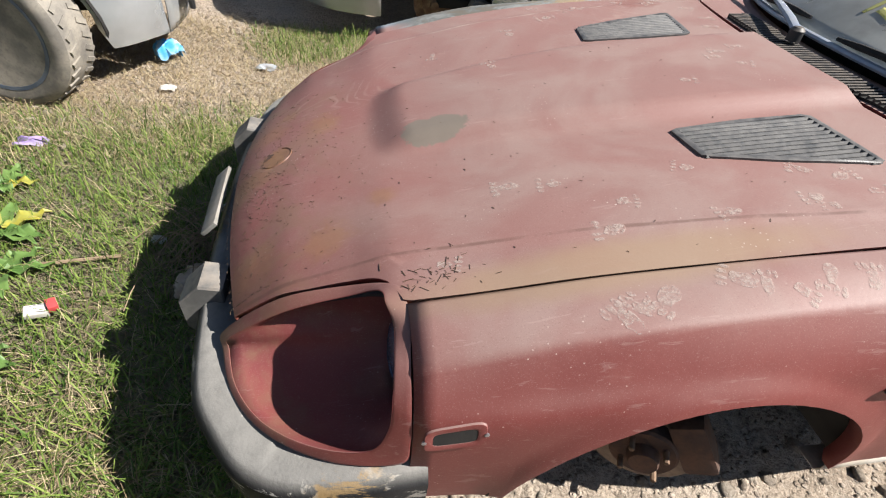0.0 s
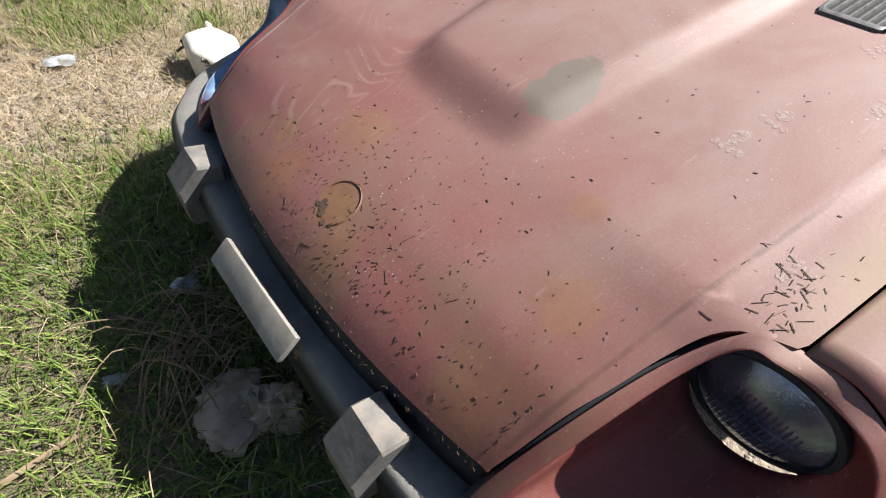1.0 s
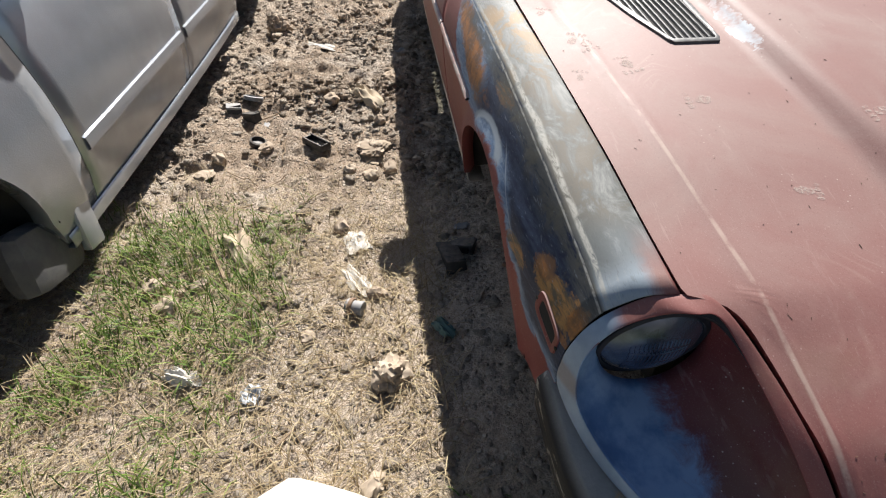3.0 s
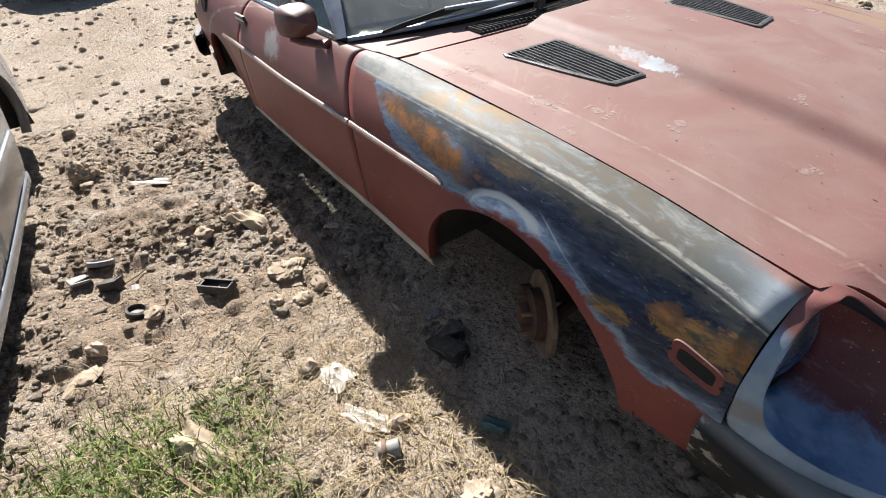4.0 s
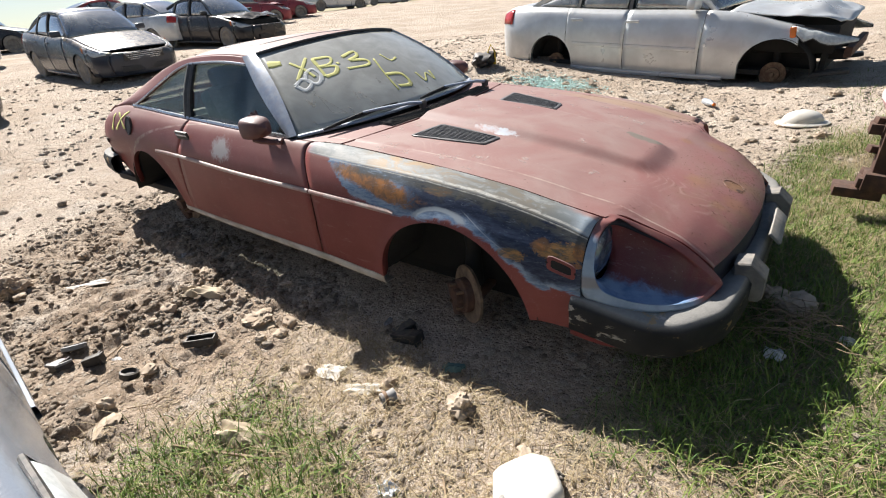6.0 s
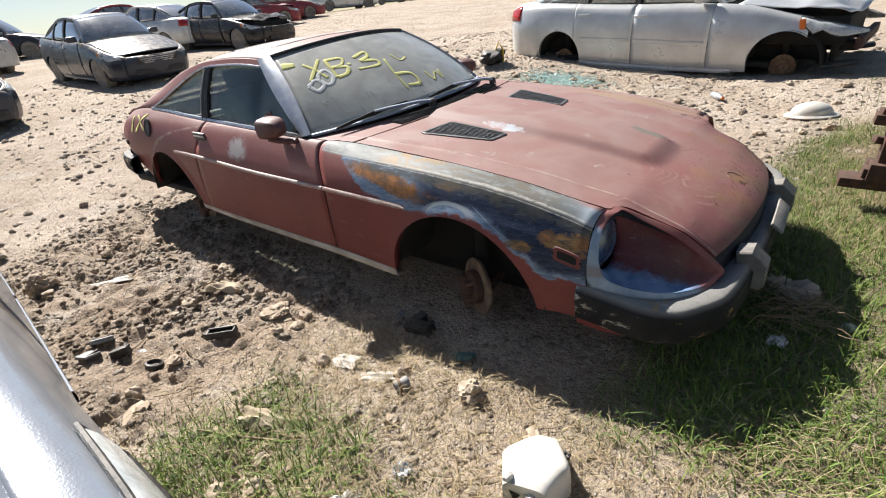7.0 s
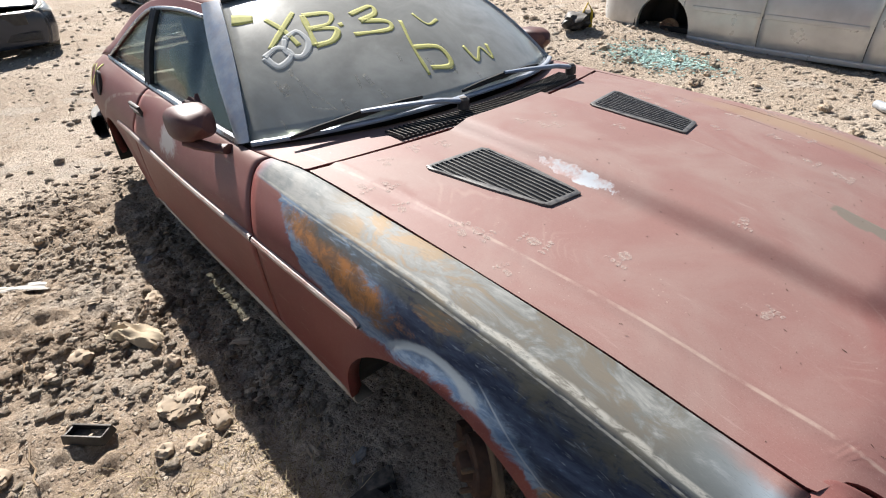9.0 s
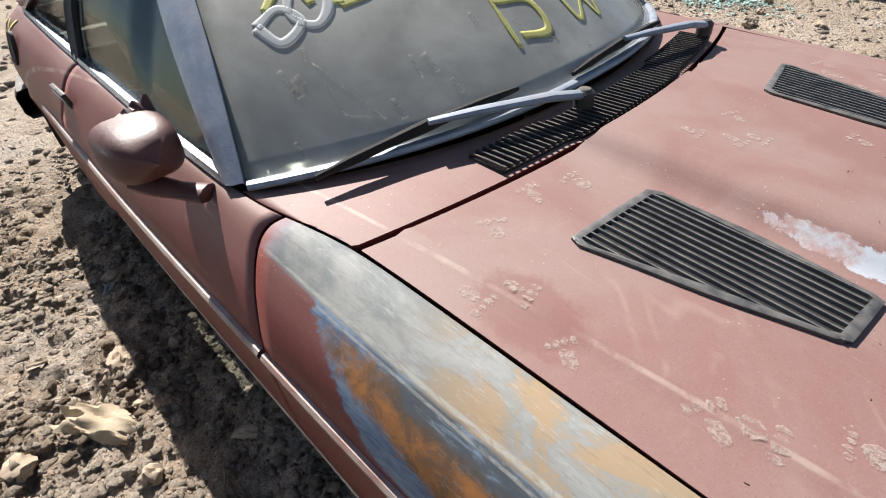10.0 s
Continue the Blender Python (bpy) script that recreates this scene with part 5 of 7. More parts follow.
def soil():
    m, nt, b = blank("dry_stony_soil")
    v = coords(nt)
    big, mid, fine = noise_tex(nt, v, 0.9, 6, 0.6), noise_tex(nt, v, 6.5, 7, 0.65), noise_tex(nt, v, 70, 5, 0.7)
    c = mixed(nt, step(nt, big, 0.36, 0.64), (0.590, 0.492, 0.395), (0.450, 0.355, 0.268))
    grit = noise_tex(nt, v, 24, 6, 0.75)
    c = mixed(nt, step(nt, grit, 0.53, 0.62, 0.5), c, (0.235, 0.193, 0.152))
    x, y, z = axes(nt, v)
    torn = calc(nt, "MULTIPLY", calc(nt, "MULTIPLY", step(nt, x, 1.0, 1.5), step(nt, x, 4.0, 3.2)), calc(nt, "MULTIPLY", step(nt, y, 1.95, 2.15), step(nt, y, 3.5, 3.0)))
    c = mixed(nt, step(nt, mid, 0.46, 0.70, 0.55), c, (0.375, 0.292, 0.222))
    c = mixed(nt, calc(nt, "MULTIPLY", torn, step(nt, noise_tex(nt, v, 4.2, 7, 0.7), 0.36, 0.56, 0.7)), c, (0.33, 0.240, 0.165))
    c = mixed(nt, step(nt, noise_tex(nt, v, 2.2, 5), 0.56, 0.68, 0.55), c, (0.55, 0.495, 0.43))
    pebble = cells(nt, v, 55)
    tone = cells(nt, v, 55, "Color")
    some = step(nt, axes(nt, tone)[0], 0.55, 0.75)
    stone = calc(nt, "MULTIPLY", step(nt, pebble, 0.50, 0.30), some)
    c = mixed(nt, calc(nt, "MULTIPLY", stone, 0.6), c, mixed(nt, axes(nt, tone)[1], (0.62, 0.56, 0.49), (0.25, 0.19, 0.14)))
    c = mixed(nt, step(nt, fine, 0.50, 0.62, 0.5), c, (0.205, 0.165, 0.125))
    c = mixed(nt, step(nt, fine, 0.46, 0.36, 0.45), c, (0.60, 0.53, 0.45))
    grain = noise_tex(nt, v, 210, 4, 0.75)
    c = mixed(nt, step(nt, grain, 0.52, 0.66, 0.55), c, (0.16, 0.125, 0.095))
    c = mixed(nt, step(nt, grain, 0.44, 0.32, 0.55), c, (0.74, 0.65, 0.55))
    wob = calc(nt, "MULTIPLY", calc(nt, "SUBTRACT", noise_tex(nt, v, 2.6, 5), 0.5), 0.9)
    turf = calc(nt, "MULTIPLY", step(nt, calc(nt, "ADD", x, wob), 0.10, -0.35), step(nt, calc(nt, "ADD", y, wob), 2.3, 1.95))
    turf = calc(nt, "MULTIPLY", turf, calc(nt, "MULTIPLY", step(nt, calc(nt, "ADD", x, wob), -2.6, -1.6), step(nt, calc(nt, "ADD", y, wob), -2.2, -1.2)))
    c = mixed(nt, calc(nt, "MULTIPLY", turf, 0.8), c, mixed(nt, mid, (0.10, 0.10, 0.05), (0.20, 0.17, 0.10)))
    put(nt, b.inputs["Base Color"], c)
    b.inputs["Roughness"].default_value = 0.95
    b.inputs["Specular IOR Level"].default_value = 0.15
    h = calc(nt, "ADD", calc(nt, "MULTIPLY", fine, 0.5), calc(nt, "MULTIPLY", stone, 0.7))
    h = calc(nt, "ADD", calc(nt, "ADD", h, calc(nt, "MULTIPLY", mid, 1.2)), calc(nt, "MULTIPLY", grit, 0.5))
    put(nt, b.inputs["Normal"], bumped(nt, h, 1.0, 0.040))
    return m


SOIL = soil()


def spread(start, end, first, last, gap, grow):
    """Places along an axis: every gap between first and last, wider and wider beyond."""
    inside = [first + gap * i for i in range(int((last - first) / gap) + 1)]
    low, high, d = [], [], gap
    while (low[-1] if low else first) > start:
        d *= grow
        low.append((low[-1] if low else first) - d)
    d = gap
    while (high[-1] if high else last) < end:
        d *= grow
        high.append((high[-1] if high else last) + d)
    return [*reversed(low), *inside, *high]


xs, ys = spread(-260, 400, -1.6, 3.6, 0.0140, 1.07), spread(-400, 260, -0.2, 3.5, 0.0140, 1.07)
verts = [(x, y, ground_z(x, y)) for x in xs for y in ys]
n = len(ys)
faces = [(i * n + j, (i + 1) * n + j, (i + 1) * n + j + 1, i * n + j + 1) for i in range(len(xs) - 1) for j in range(n - 1)]
me = bpy.data.meshes.new("ground")
me.from_pydata(verts, [], faces)
me.polygons.foreach_set("use_smooth", [True] * len(me.polygons))
me.materials.append(SOIL)
tagged(new("ground", me), "dry pale stony soil with churned clods", "ground", "", "structure")


# ---- grass, straw, stones ----
def tint(name, a, b, rough=0.7, sheer=0.0, crumbly=False):
    """A colour that varies from piece to piece."""
    m, nt, s = blank(name)
    g = nt.nodes.new("ShaderNodeNewGeometry")
    c = mixed(nt, g.outputs["Random Per Island"], a, b)
    if crumbly:
        v = coords(nt)
        crumb = noise_tex(nt, v, 150, 5, 0.75)
        c = mixed(nt, step(nt, crumb, 0.40, 0.62, 0.6), c, tuple(0.68 * k for k in b))
        put(nt, s.inputs["Normal"], bumped(nt, calc(nt, "ADD", crumb, noise_tex(nt, v, 420, 3, 0.7)), 1.0, 0.006))
    put(nt, s.inputs["Base Color"], c)
    s.inputs["Roughness"].default_value = rough
    s.inputs["Specular IOR Level"].default_value = 0.25
    if sheer:
        t = nt.nodes.new("ShaderNodeBsdfTranslucent")
        put(nt, t.inputs[0], mixed(nt, g.outputs["Random Per Island"], a, b))
        mix = nt.nodes.new("ShaderNodeMixShader")
        mix.inputs[0].default_value = sheer
        nt.links.new(s.outputs[0], mix.inputs[1])
        nt.links.new(t.outputs[0], mix.inputs[2])
        nt.links.new(mix.outputs[0], nt.nodes["Material Output"].inputs[0])
    return m


GRASS = tint("green_grass", (0.048, 0.105, 0.016), (0.215, 0.275, 0.062), 0.6, 0.10)
STRAW = tint("dry_straw", (0.52, 0.43, 0.27), (0.22, 0.155, 0.085), 0.8, 0.15)
CLOD = tint("soil_clods", (0.50, 0.432, 0.355), (0.29, 0.235, 0.182), 0.95, 0.0, True)
STONE = surface("pale_stone", (0.43, 0.35, 0.265), (0.30, 0.23, 0.16), 0.9, 0, 14, 0.2, 0.3, 60)


def blades(name, label, material, thick, count, x_span, y_span, tall, lie, wide):
    """Many bent blades in one mesh."""
    rng = random.Random(name)
    verts, faces = [], []
    made = 0
    while made < count:
        x, y = rng.uniform(*x_span), rng.uniform(*y_span)
        if rng.random() > thick(x, y):
            made += 0.25
            continue
        made += 1
        h = rng.uniform(*tall) * (0.6 + 0.8 * rng.random() ** 2)
        a, flat = rng.uniform(0, 6.283), rng.uniform(*lie)
        dx, dy = math.cos(a), math.sin(a)
        w = rng.uniform(*wide)
        sx, sy = -dy * w, dx * w
        z = ground_z(x, y) - 0.004
        k = len(verts)
        for f, s in ((0.0, 1.0), (0.45, 0.8), (0.8, 0.5)):
            out, up = h * flat * f ** 1.6, h * (1 - 0.55 * flat * f) * f * (1.15 - 0.45 * flat)
            verts += [(x + dx * out + sx * s, y + dy * out + sy * s, z + up), (x + dx * out - sx * s, y + dy * out - sy * s, z + up)]
        out, up = h * flat, h * (1 - 0.75 * flat) * (1.15 - 0.45 * flat)
        verts.append((x + dx * out, y + dy * out, z + max(up, 0.004)))
        faces += [(k, k + 1, k + 3, k + 2), (k + 2, k + 3, k + 5, k + 4), (k + 4, k + 5, k + 6)]
    me = bpy.data.meshes.new(name)
    me.from_pydata(verts, [], faces)
    me.materials.append(material)
    return tagged(new(name, me), label, "grass", "", "stuff")


blades("green_grass", "short green grass growing on the soil", GRASS, greenness, 70000, (-2.3, 1.3), (-1.9, 3.4), (0.035, 0.095), (0.3, 0.95), (0.0011, 0.0024))
blades("tall_grass", "longer green grass in the shade of the bumper", GRASS, lambda x, y: greenness(x, y) * smooth(-1.1, -0.4, x), 6500, (-1.2, 0.3), (0.2, 3.3), (0.06, 0.12), (0.35, 0.9), (0.0013, 0.0024))
blades("dry_grass", "dry straw lying on the soil", STRAW, lambda x, y: 0.9 * straw(x, y) + 0.25 * greenness(x, y), 76000, (-2.2, 1.6), (-1.8, 3.5), (0.04, 0.12), (0.78, 1.0), (0.0007, 0.0016))
blades("grass_tufts", "taller green tufts by the grey car", GRASS, lambda x, y: smooth(1.3, 0.9, x) * smooth(2.5, 2.8, y) * smooth(0.15, 0.45, noise.noise((x * 3.0, y * 3.0, 61.0)) + 0.35 * smooth(0.5, 0.2, math.hypot(x - 0.75, y - 2.86)) + 0.3 * smooth(0.4, 0.1, math.hypot(x - 0.3, y - 2.95))), 3600, (-0.4, 1.3), (2.6, 3.4), (0.06, 0.14), (0.3, 0.9), (0.0013, 0.0026))
blades("far_grass", "thin grass on the yard's edge", GRASS, lambda x, y: 0.5 * smooth(-1.0, -1.5, y) * smooth(0.1, -0.8, x), 6000, (-3.5, 0.2), (-4.5, -0.5), (0.04, 0.09), (0.3, 0.9), (0.0015, 0.003))


def lump(rng, size, bm=None, flat=0.7, fine=1, jag=0.6):
    """A rough stone about the origin."""
    bm = bm or bmesh.new()
    out = bmesh.ops.create_icosphere(bm, subdivisions=fine, radius=1.0)["verts"]
    off = Vector((rng.uniform(0, 90), rng.uniform(0, 90), rng.uniform(0, 90)))
    sx, sy, sz = (size * rng.uniform(0.7, 1.3) for _ in range(3))
    for v in out:
        k = 1.0 + jag * noise.noise(v.co * 1.7 + off) + 0.4 * jag * noise.noise(v.co * 4.0 + off)
        v.co = Vector((v.co.x * sx * k, v.co.y * sy * k, v.co.z * sz * k * flat))
    return bm


def clods(name, label, material, count, thick, x_span, y_span, sizes, power=7):
    rng = random.Random(name)
    shapes, round_shapes = [], []
    for fine, store in ((1, shapes), (2, round_shapes)):
        for i in range(14):
            bm = lump(rng, 1.0, None, 0.7, fine, 0.6 if fine == 1 else 0.75)
            bm.verts.ensure_lookup_table()
            store.append(([v.co.copy() for v in bm.verts], [[v.index for v in f.verts] for f in bm.faces]))
            bm.free()
    verts, faces, made = [], [], 0
    while made < count:
        x, y = rng.uniform(*x_span), rng.uniform(*y_span)
        if rng.random() > thick(x, y):
            made += 0.2
            continue
        made += 1
        size = sizes[0] + (sizes[1] - sizes[0]) * rng.random() ** power
        vs, fs = rng.choice(round_shapes if size > 0.009 and x_span[1] < 4.5 else shapes)
        a = rng.uniform(0, 6.283)
        c, s = math.cos(a) * size, math.sin(a) * size
        z = ground_z(x, y) + rng.uniform(-0.2, 0.15) * size
        k = len(verts)
        verts += [(x + c * p.x - s * p.y, y + s * p.x + c * p.y, z + size * p.z) for p in vs]
        faces += [[k + i for i in f] for f in fs]
    me = bpy.data.meshes.new(name)
    me.from_pydata(verts, [], faces)
    me.polygons.foreach_set("use_smooth", [True] * len(me.polygons))
    me.materials.append(material)
    return tagged(new(name, me), label, "stones", "", "stuff")


def under_car(x, y):
    return smooth(0.9, 0.7, abs(y - 1.25)) * smooth(-0.2, 0.1, x) * smooth(4.2, 4.0, x)


def dirt_near(x, y):
    n = 0.28 + 1.3 * noise.noise((x * 1.9, y * 1.9, 41.0)) + 0.45 * smooth(1.3, 1.6, x) * smooth(3.6, 2.9, x) * smooth(2.9, 2.4, y)
    return max(0.03, n) * (1 - 0.85 * greenness(x, y)) * (1 - 0.7 * under_car(x, y))


clods("loose_clods", "loose clods and pebbles of pale soil", CLOD, 32000, dirt_near, (-1.6, 4.2), (1.7, 3.6), (0.002, 0.021), 6)
clods("far_clods", "pale stones strewn over the yard", CLOD, 9000, lambda x, y: 0.3 + 0.9 * max(0.0, noise.noise((x * 0.8, y * 0.8, 81.0))), (-1.2, 10.0), (-8.0, 0.5), (0.005, 0.045), 5)
clods("side_clods", "broken soil beside and below the coupe", CLOD, 7000, lambda x, y: 0.8, (-0.1, 4.2), (-0.3, 2.2), (0.003, 0.02))
clods("yard_clods", "small stones farther out on the yard", CLOD, 11000, lambda x, y: 0.3 + 0.9 * max(0.0, noise.noise((x * 0.8, y * 0.8, 82.0))), (3.5, 15.0), (-4.5, 5.5), (0.006, 0.05), 5)
DARK_CLOD = tint("dark_broken_soil", (0.34, 0.272, 0.205), (0.20, 0.150, 0.108), 0.95, 0.0, True)
clods("churned_clods", "brown clods of churned soil beside the coupe", DARK_CLOD, 6000, lambda x, y: max(0.0, 0.10 + 1.9 * noise.noise((x * 2.2, y * 2.2, 15.0))) * smooth(1.0, 1.5, x) * smooth(3.8, 3.2, x), (1.0, 3.8), (1.95, 3.2), (0.002, 0.022), 5)
clods("yard_gravel", "fine gravel strewn over the open yard", CLOD, 12000, lambda x, y: 0.25 + 0.9 * max(0.0, noise.noise((x * 1.4, y * 1.4, 91.0))), (-1.0, 5.0), (-4.2, 0.3), (0.004, 0.022), 3)


# ---- the other cars of the yard: x runs aft from the nose, y to the right side, z up ----
def car_paint(name, colour, rough=0.28, dust=0.45, metal=0.35):
    return surface(name, colour, tuple(0.85 * k for k in colour), rough, metal, 5, dust, 0.05, 200, (0.46, 0.40, 0.32))


GREY_PLASTIC_DARK = surface("grey_lining_plastic", (0.10, 0.10, 0.105), (0.16, 0.155, 0.15), 0.7, 0, 12, 0.3)
SILVER = car_paint("dusty_silver_paint", (0.60, 0.61, 0.61), 0.30, 0.25, 0.4)
GREY_SILVER = car_paint("grey_silver_paint", (0.50, 0.52, 0.54), 0.25, 0.25, 0.5)
NAVY = car_paint("dark_blue_paint", (0.035, 0.042, 0.06), 0.22, 0.75, 0.3)
INK = car_paint("black_paint", (0.022, 0.022, 0.026), 0.2, 0.55, 0.2)
MAROON = car_paint("red_car_paint", (0.24, 0.03, 0.04), 0.3, 0.4, 0.2)
WHITE = car_paint("white_car_paint", (0.66, 0.66, 0.65), 0.3, 0.3, 0.0)
# the dust film is paled to carry the sky's reflection in these panes
CAR_GLASS = glass("sky_pale_window_glass", (0.46, 0.47, 0.45), (0.45, 0.48, 0.46), 0.40, 0.35, 5.0)
LAMP_GLASS = surface("hazy_lamp_glass", (0.55, 0.57, 0.56), (0.40, 0.42, 0.42), 0.12, 0.1, 30)
AMBER = surface("amber_lamp_glass", (0.60, 0.17, 0.03), (0.50, 0.12, 0.02), 0.2)
TAIL_RED = surface("red_lamp_glass", (0.38, 0.02, 0.02), (0.28, 0.015, 0.015), 0.2)
TYRE = surface("dusty_tyre_rubber", (0.17, 0.155, 0.135), (0.29, 0.26, 0.215), 0.9, 0, 12, 0.4, 0.3, 90, (0.34, 0.31, 0.26))
RIM = surface("blue_grey_steel_rim", (0.10, 0.13, 0.19), (0.16, 0.19, 0.25), 0.5, 0.5, 10, 0.2)


def road_wheel(parent, x, y, z, sgn, r=0.315, steer=0.0):
    m = Matrix.Translation((x, y, z)) @ Matrix.Rotation(radians(steer), 4, "Z") @ Matrix.Rotation(radians(-90 * sgn), 4, "X")
    tyre = part("tyre", turned(((r * .74, -.10), (r * .84, -.105), (r * .93, -.100), (r * .985, -.085), (r, -.06), (r, .06), (r * .985, .085), (r * .93, .100), (r * .84, .105), (r * .74, .095)), 48, None, m), TYRE, parent, "worn dusty tyre")
    part("wheel_rim", turned(((r * .74, .05), (r * .75, .098), (r * .70, .096), (r * .66, .05), (r * .54, .02), (r * .36, .04), (r * .30, .055), (r * .16, .055), (r * .13, .03), (0.01, .03)), 40, None, m), RIM, tyre, "blue-grey steel rim")
    for k in range(36):
        a = 2 * math.pi * k / 36
        for side in (-1, 1):
            q = m @ Matrix.Rotation(a + side * 0.04, 4, "Z") @ Matrix.Translation((r * 1.0, 0, side * 0.048)) @ Matrix.Rotation(radians(25 * side), 4, "X")
            bm = box(0.010, 0.020, 0.055)
            bmesh.ops.transform(bm, matrix=q, verts=bm.verts)
            part("tread_block", bm, TYRE, tyre)


def bare_hub(parent, x, y, z, sgn):
    m = Matrix.Translation((x, y, z)) @ Matrix.Rotation(radians(-90 * sgn), 4, "X")
    hub = part("brake_disc", turned(((0.06, -.03), (.135, -.03), (.135, -.012), (.08, -.010), (.075, .02), (.03, .024), (.025, .045)), 32, None, m), RUST, parent, "bare rusted hub")
    part("strut", tube([(x, y - sgn * .12, z), (x + .03, y - sgn * .16, z + .35)], [.03, .045], 8), DARK, hub)


def saloon(name, label, at, paint, length=4.7, width=1.8, height=1.43, wheels="all", detail=True, crushed=False, hatch=False, lift=0.0, grille_bars=0, bright_grille=True, group="", steer=0.0, lamp_v=0.55, lamp_long=0.13, front_cut=.335, mid_cut=.545, arch_at=.195, mould_v=2.35, noseless=False, blunt=0.0):
    ob = thing(name, label, "car", at, group)
    L, W = length, width / 2
    ry = (((0, .60), (.05, .76), (.12, .82), (.3, .86), (.75, .86), (.95, .80), (1, .68)),
          ((0, .68), (.05, .85), (.12, .92), (.3, .95), (.8, .95), (.95, .88), (1, .74)),
          ((0, .72), (.05, .90), (.12, .97), (.25, 1.0), (.8, 1.0), (.95, .94), (1, .78)),
          ((0, .71), (.05, .89), (.12, .96), (.25, .985), (.8, .985), (.95, .92), (1, .76)),
          ((0, .66), (.05, .84), (.12, .91), (.25, .94), (.8, .94), (.95, .88), (1, .72)))
    rz = (((0, .64), (.05, .70), (.15, .80), (.28, .92), (.6, .96), (.86, 1.01), (.95, 1.0), (1, .93)),
          ((0, .60), (.05, .66), (.15, .75), (.28, .85), (.6, .88), (.86, .92), (1, .86)),
          ((0, .50), (.15, .56), (.5, .62), (1, .66)),
          ((0, .33), (.5, .36), (1, .40)),
          ((0, .20), (.5, .19), (1, .26)))

    def body(x, v):
        k = min(int(v), 3)
        t = v - k
        u = x / L
        wide = W * (1.0 + blunt * smooth(.27, .05, u))
        a, b, c, d = [Vector((x, wide * spline(u, *ry[j]), spline(u, *rz[j]))) for j in (max(k - 1, 0), k, k + 1, min(k + 2, 4))]
        return 0.5 * (2 * b + (c - a) * t + (2 * a - 5 * b + 4 * c - d) * t * t + (3 * b - 3 * c + d - a) * t ** 3)
    arches = ((arch_at * L, .30, .345), (.79 * L, .30, .345))

    def bottom(x):
        for cx, cz, r in arches:
            if abs(x - cx) < r:
                rim = cz + math.sqrt(r * r - (x - cx) ** 2)
                lo, hi = 0.6, 4.0
                for _ in range(18):
                    mid = (lo + hi) / 2
                    lo, hi = (mid, hi) if body(x, mid).z > rim else (lo, mid)
                return lo
        return 4.0
    cuts = (0.0, .118 * L, front_cut * L, mid_cut * L, .735 * L, L)
    names = ("bumper_end", "front_wing", "front_door", "rear_door", "rear_wing")
    for mirror in (False, True):
        sgn = -1 if mirror else 1
        for q in range(1 if noseless else 0, 5):
            x0, x1 = cuts[q] + .003, cuts[q + 1] - .003
            xs = {round(x0 + (x1 - x0) * i / 14, 4) for i in range(15)}
            for cx, cz, r in arches:
                xs |= {round(cx - r * math.cos(math.pi * i / 24), 4) for i in range(25) if x0 < cx - r * math.cos(math.pi * i / 24) < x1}
            rows = []
            for x in sorted(xs):
                e = bottom(x)
                row = [body(x, e * j / 14) for j in range(15)]
                row.append(row[-1] + Vector((0, -.05, .004)))
                rows.append(row)
            sheet(names[q], grid(rows, mirror=mirror), (0, sgn, 0), paint, ob, "", 0.004)
        if detail:
            for x0, x1 in ((front_cut + .008, mid_cut - .005), (mid_cut + .005, .71)):
                rows = []
                for i in range(16):
                    c = body(L * (x0 + (x1 - x0) * i / 15), mould_v)
                    rows.append([c + Vector((0, -.004, .026)), c + Vector((0, .012, .020)), c + Vector((0, .014, 0)), c + Vector((0, .012, -.020)), c + Vector((0, -.004, -.026))])
                part("side_moulding", grid(rows, close_v=True, mirror=mirror), paint, ob)
            for x in (.525, .70):
                c = body(L * x, 1.25)
                part("door_handle", box(.17, .025, .028, (c.x, sgn * (c.y + .012), c.z), round_by=.008), paint, ob)
            rows = [[body(x, 3.72) + Vector((0, .006, 0)), body(x, 3.85) + Vector((0, .012, 0)), body(x, 4.0) + Vector((0, .010, -.02)), body(x, 4.0) + Vector((0, -.05, -.02))] for x in (L * (.27 + .445 * i / 20) for i in range(21))]
            sheet("sill", grid(rows, mirror=mirror), (0, sgn, 0), paint, ob, "", .004)
            c = body(.36 * L, 0)
            part("door_mirror", box(.11, .20, .12, (c.x + .03, sgn * (c.y + .10), c.z + .07), (0, 0, -8 * sgn), round_by=.035), paint, ob)
        # arch linings coloured near-black to hold the shade inside
        for cx, cz, r in arches:
            rows = [[Vector((cx - (r + .03) * math.cos(math.pi * k / 16), y, cz - .02 + (r + .03) * math.sin(math.pi * k / 16))) for k in range(17)] for y in (W * .97, W * .55)]
            rows.append([Vector((cx + (p.x - cx) * .05, p.y, cz + (p.z - cz) * .05)) for p in rows[-1]])
            sheet("wheel_house", grid(rows, mirror=mirror), (0, sgn, -.5), DARK, ob, "", .004)
        # lamps
        rows = []
        for i in range(9):
            x = .012 * L + lamp_long * L * i / 8
            hgt = .5 + .5 * math.sin(math.pi * min(1, i / 6)) if i < 6 else .5 + .5 * (8 - i) / 2
            a, b = body(x, lamp_v), body(x, lamp_v + 1.1 * hgt)
            rows.append([a + Vector((-.004, .006, .004)), a.lerp(b, .3) + Vector((-.012, .014, .004)), a.lerp(b, .7) + Vector((-.012, .014, 0)), b + Vector((-.004, .006, 0))])
        lamp = sheet("headlamp", grid(rows, mirror=mirror), (-.5, sgn, .3), LAMP_GLASS, ob, "hazy headlamp glass", .01)
